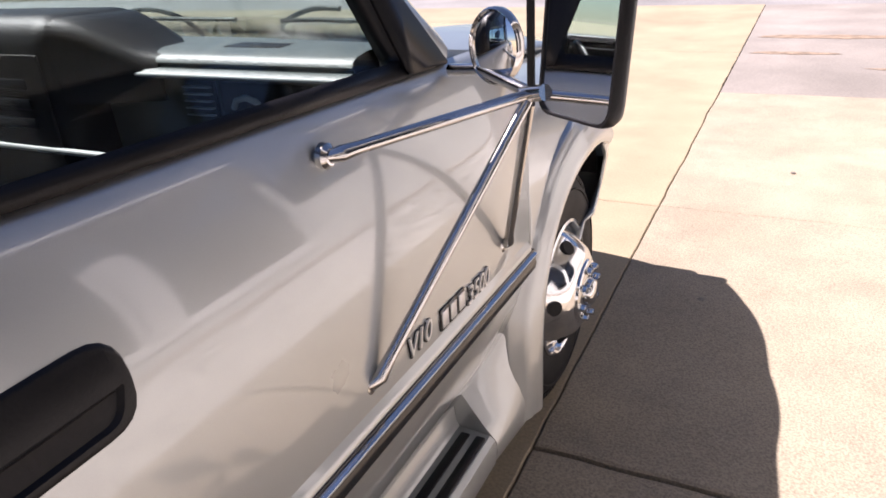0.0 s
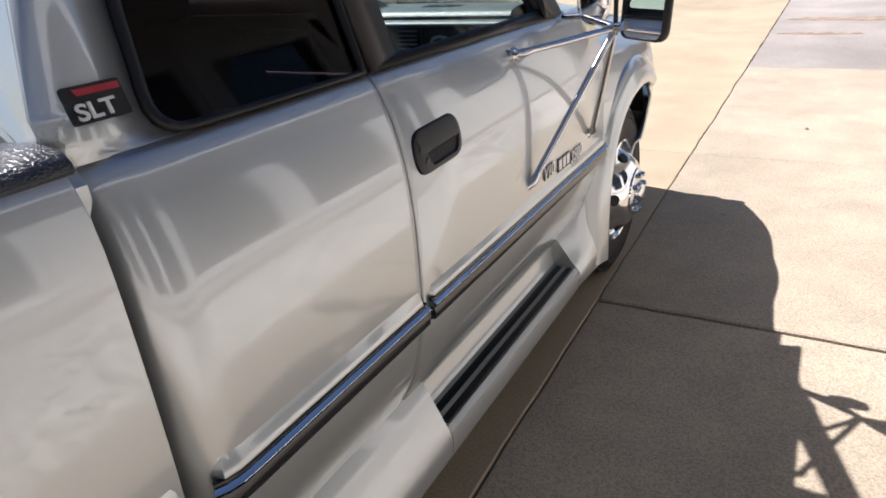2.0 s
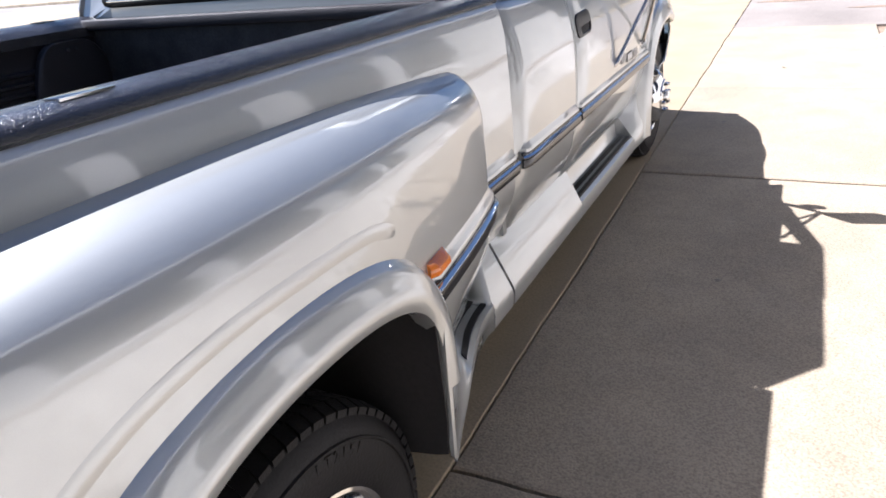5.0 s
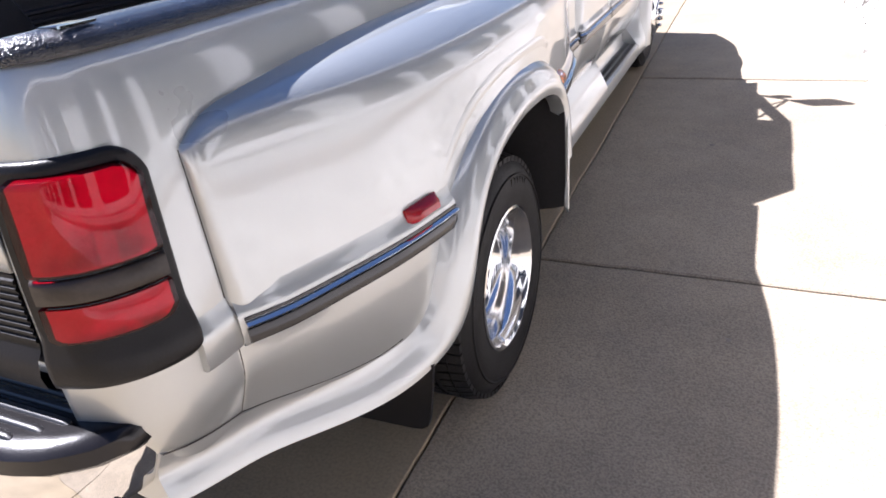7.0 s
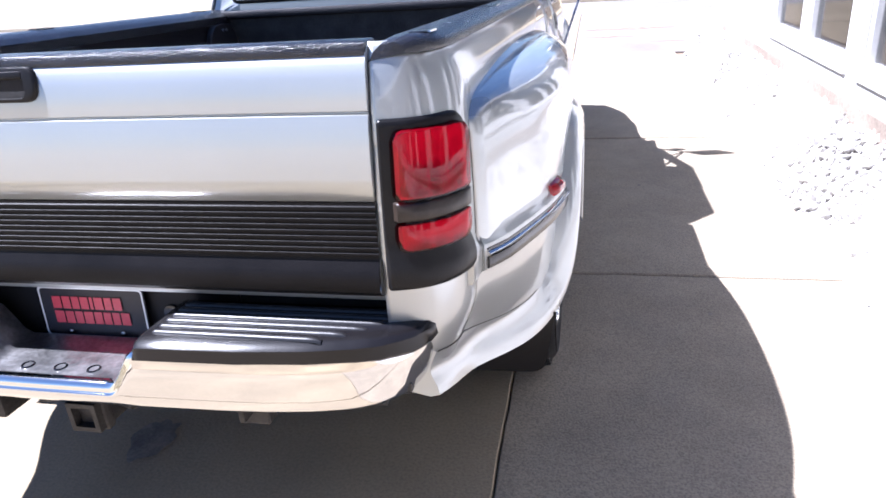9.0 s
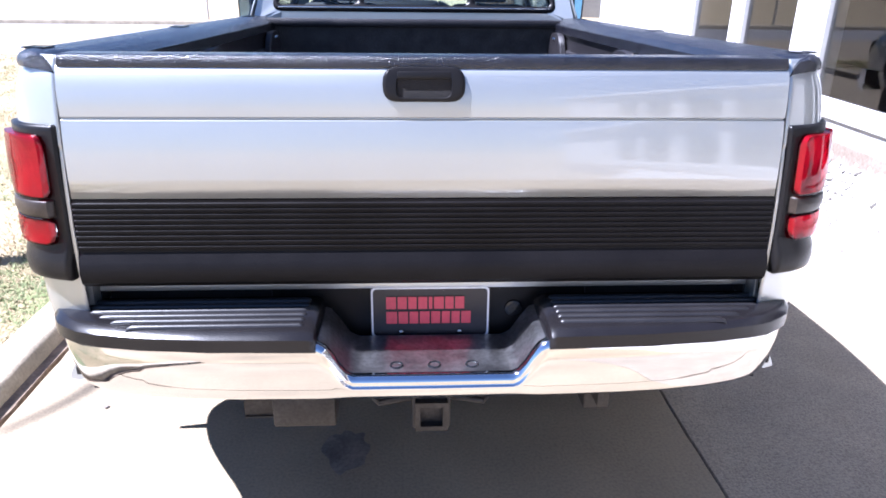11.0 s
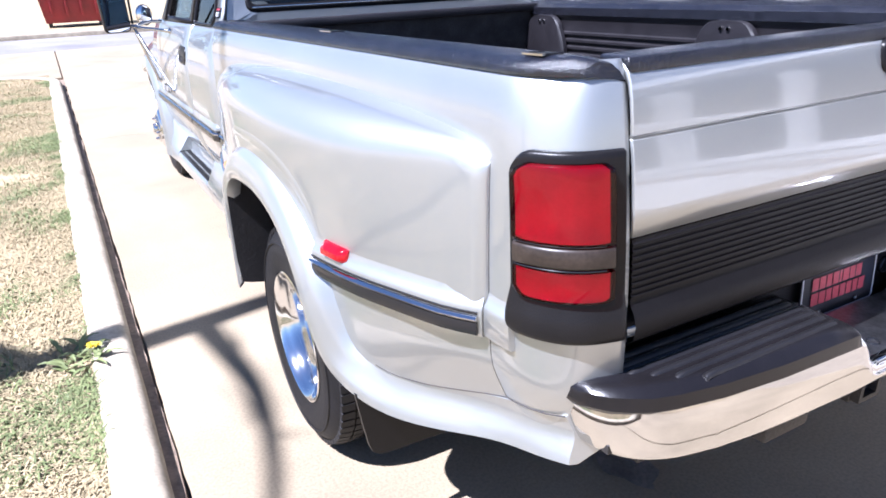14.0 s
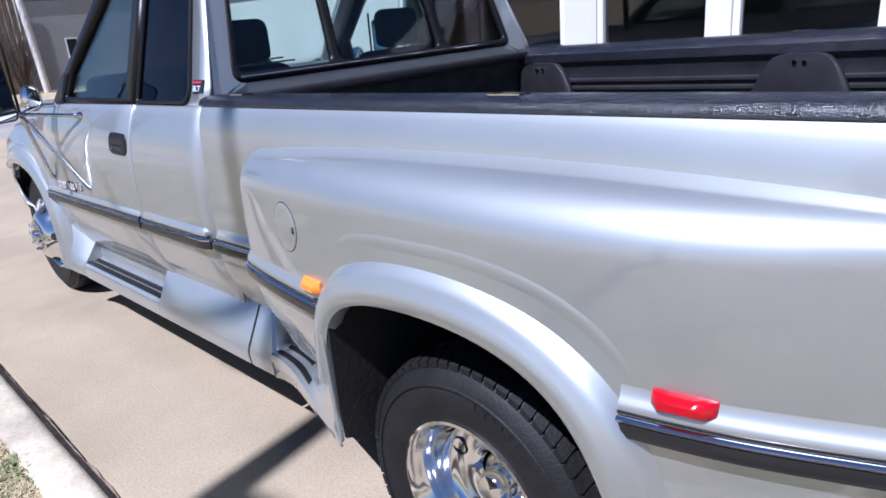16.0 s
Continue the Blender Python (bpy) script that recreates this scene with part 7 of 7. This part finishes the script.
def settle_gap():
    """The gap between cab and bed, set back with the edges on both sides of it."""
    move = curve([(1.0, 0.0), (1.10, 0.0), (1.20, -0.012), (1.30, -0.027), (1.38, -0.028), (1.46, -0.027), (1.51, -0.012), (1.56, 0.0), (1.7, 0.0)])
    done = set()
    for ob in TRUCK.children_recursive:
        if ob.type == "MESH" and ob.data.name not in done and not ob.name.startswith(("trim_", "badge", "rail_cap")):
            done.add(ob.data.name)
            for v in ob.data.vertices:
                if 1.10 < v.co.y < 1.56 and abs(v.co.x) > 0.80:
                    v.co.y += move(v.co.y)


def lift_roof():
    """The tops of the cab's windows and its roof stand higher."""
    done = set()
    for ob in TRUCK.children_recursive:
        if ob.type == "MESH" and ob.data.name not in done:
            done.add(ob.data.name)
            for v in ob.data.vertices:
                if v.co.z > 1.52 and 1.42 < v.co.y < 3.05 and abs(v.co.x) < 0.93:
                    v.co.z += 0.055 * min(1.0, (v.co.z - 1.52) / 0.2)


lean_tail()
settle_gap()
lift_roof()

# ---- driveway slabs, last ----
def driveway():
    top = tagged(new("driveway"), "sunlit tan concrete driveway in large jointed slabs", "pavement", kind="structure")
    part("base", boxed(-1.6, 14.0, -3.6, 15.7, -0.25, -0.035), GUTTER, top, smooth=0)
    rng = random.Random(3)
    bands = [(-1.533, 0.9475, (-3.6, -1.9, 5.63, 10.72, 15.7)), (0.9525, 2.42, (-3.6, -1.9, 0.80, 3.50, 5.63, 8.6)), (-9.0, -1.555, (10.9, 15.7)), (-20.0, -9.01, (10.9, 15.7)), (-40.0, -20.01, (10.9, 15.7))]
    for x0, x1, ys in bands:
        for a, b in zip(ys, ys[1:]):
            bm = bmesh.new()
            step = 0.07 if x0 > -2 and a < 8 else 0.3
            nx, ny = max(2, int((x1 - x0) / step)), max(2, int((b - a) / step))
            lift = rng.uniform(-0.003, 0.003)
            def at(x, y):
                along = 0.010 * noise.noise((7, y * 1.6, 1)) + 0.006 * noise.noise((7, y * 7, 2))
                across = 0.010 * noise.noise((x * 1.6, 3, 1)) + 0.006 * noise.noise((x * 7, 3, 2))
                inner = min(abs(x - 0.95), abs(x + 1.533)) < 0.009
                return x + (along + 0.002 * noise.noise((x, y * 20, 5)) if inner else 0), y + (across + 0.003 * noise.noise((x * 20, y, 5)) if min(y - a, b - y) < 0.02 else 0)
            gx = [x0, x0 + 0.005, *np.linspace(x0, x1, nx)[1:-1], x1 - 0.005, x1]
            gy = [a + 0.007, a + 0.015, *np.linspace(a, b, ny)[1:-1], b - 0.015, b - 0.007]
            rows = []
            for j, y in enumerate(gy):
                row = []
                for i, x in enumerate(gx):
                    edge = i in (0, len(gx) - 1) or j in (0, len(gy) - 1)
                    px, py = at(x, y)
                    row.append((px, py, lift + (-0.006 if edge else 0.0015 * noise.noise((x * 2, y * 2, 0)))))
                rows.append(row)
            vs = grid(bm, rows)
            ring = [vs[0][i] for i in range(len(gx))] + [r[-1] for r in vs[1:]] + vs[-1][-2::-1] + [r[0] for r in vs[-2:0:-1]]
            low = [bm.verts.new((v.co.x, v.co.y, -0.04)) for v in ring]
            for i in range(len(ring)):
                bm.faces.new((ring[i], ring[(i + 1) % len(ring)], low[(i + 1) % len(ring)], low[i]))
            part("slab", bm, ROUGH_CONCRETE if x0 > 0 else CONCRETE, top, smooth=30)
    patch = part("asphalt_patch", boxed(0.955, 30.0, 8.61, 15.7, -0.2, -0.006, 0.003), PATCH, top, "worn grey asphalt beside the concrete", smooth=0)
    # old oil drips under the tail and a few lesser spots
    rng2 = random.Random(12)
    for x, y, r in ((-0.27, -0.69, 0.085), (0.2, 2.9, 0.05), (1.55, 2.2, 0.012), (1.75, 0.4, 0.010), (1.3, 4.6, 0.014), (1.6, 6.4, 0.015), (-1.2, -0.4, 0.008)):
        bm = bmesh.new()
        ph = rng2.uniform(0, 9)
        bm.faces.new([bm.verts.new((x + math.cos(a) * r * (1 + 0.5 * noise.noise((2 * math.cos(a), 2 * math.sin(a), ph))), y + math.sin(a) * r * 1.2 * (1 + 0.5 * noise.noise((2 * math.cos(a), 2 * math.sin(a), ph + 4))), 0.006)) for a in np.linspace(0, 2 * math.pi, 30)[:-1]])
        part("oil_spot", bm, OIL, top, "dark dried oil spot", smooth=0)
    # streaks of dried mud
    for x, y, w, h in ((1.9, 12.0, 0.85, 0.16), (1.5, 10.75, 0.45, 0.09), (2.6, 9.9, 0.4, 0.06)):
        bm = bmesh.new()
        ring = [bm.verts.new((x + math.cos(a) * w * (1 + 0.25 * noise.noise((3 * math.cos(a), 3 * math.sin(a), x))), y + math.sin(a) * h * (1 + 0.5 * noise.noise((4 * math.cos(a), 4 * math.sin(a), y))), -0.0025)) for a in np.linspace(0, 2 * math.pi, 40)[:-1]]
        bm.faces.new(ring)
        part("mud_streak", bm, GUTTER, patch, "dried brown mud", smooth=0)


driveway()
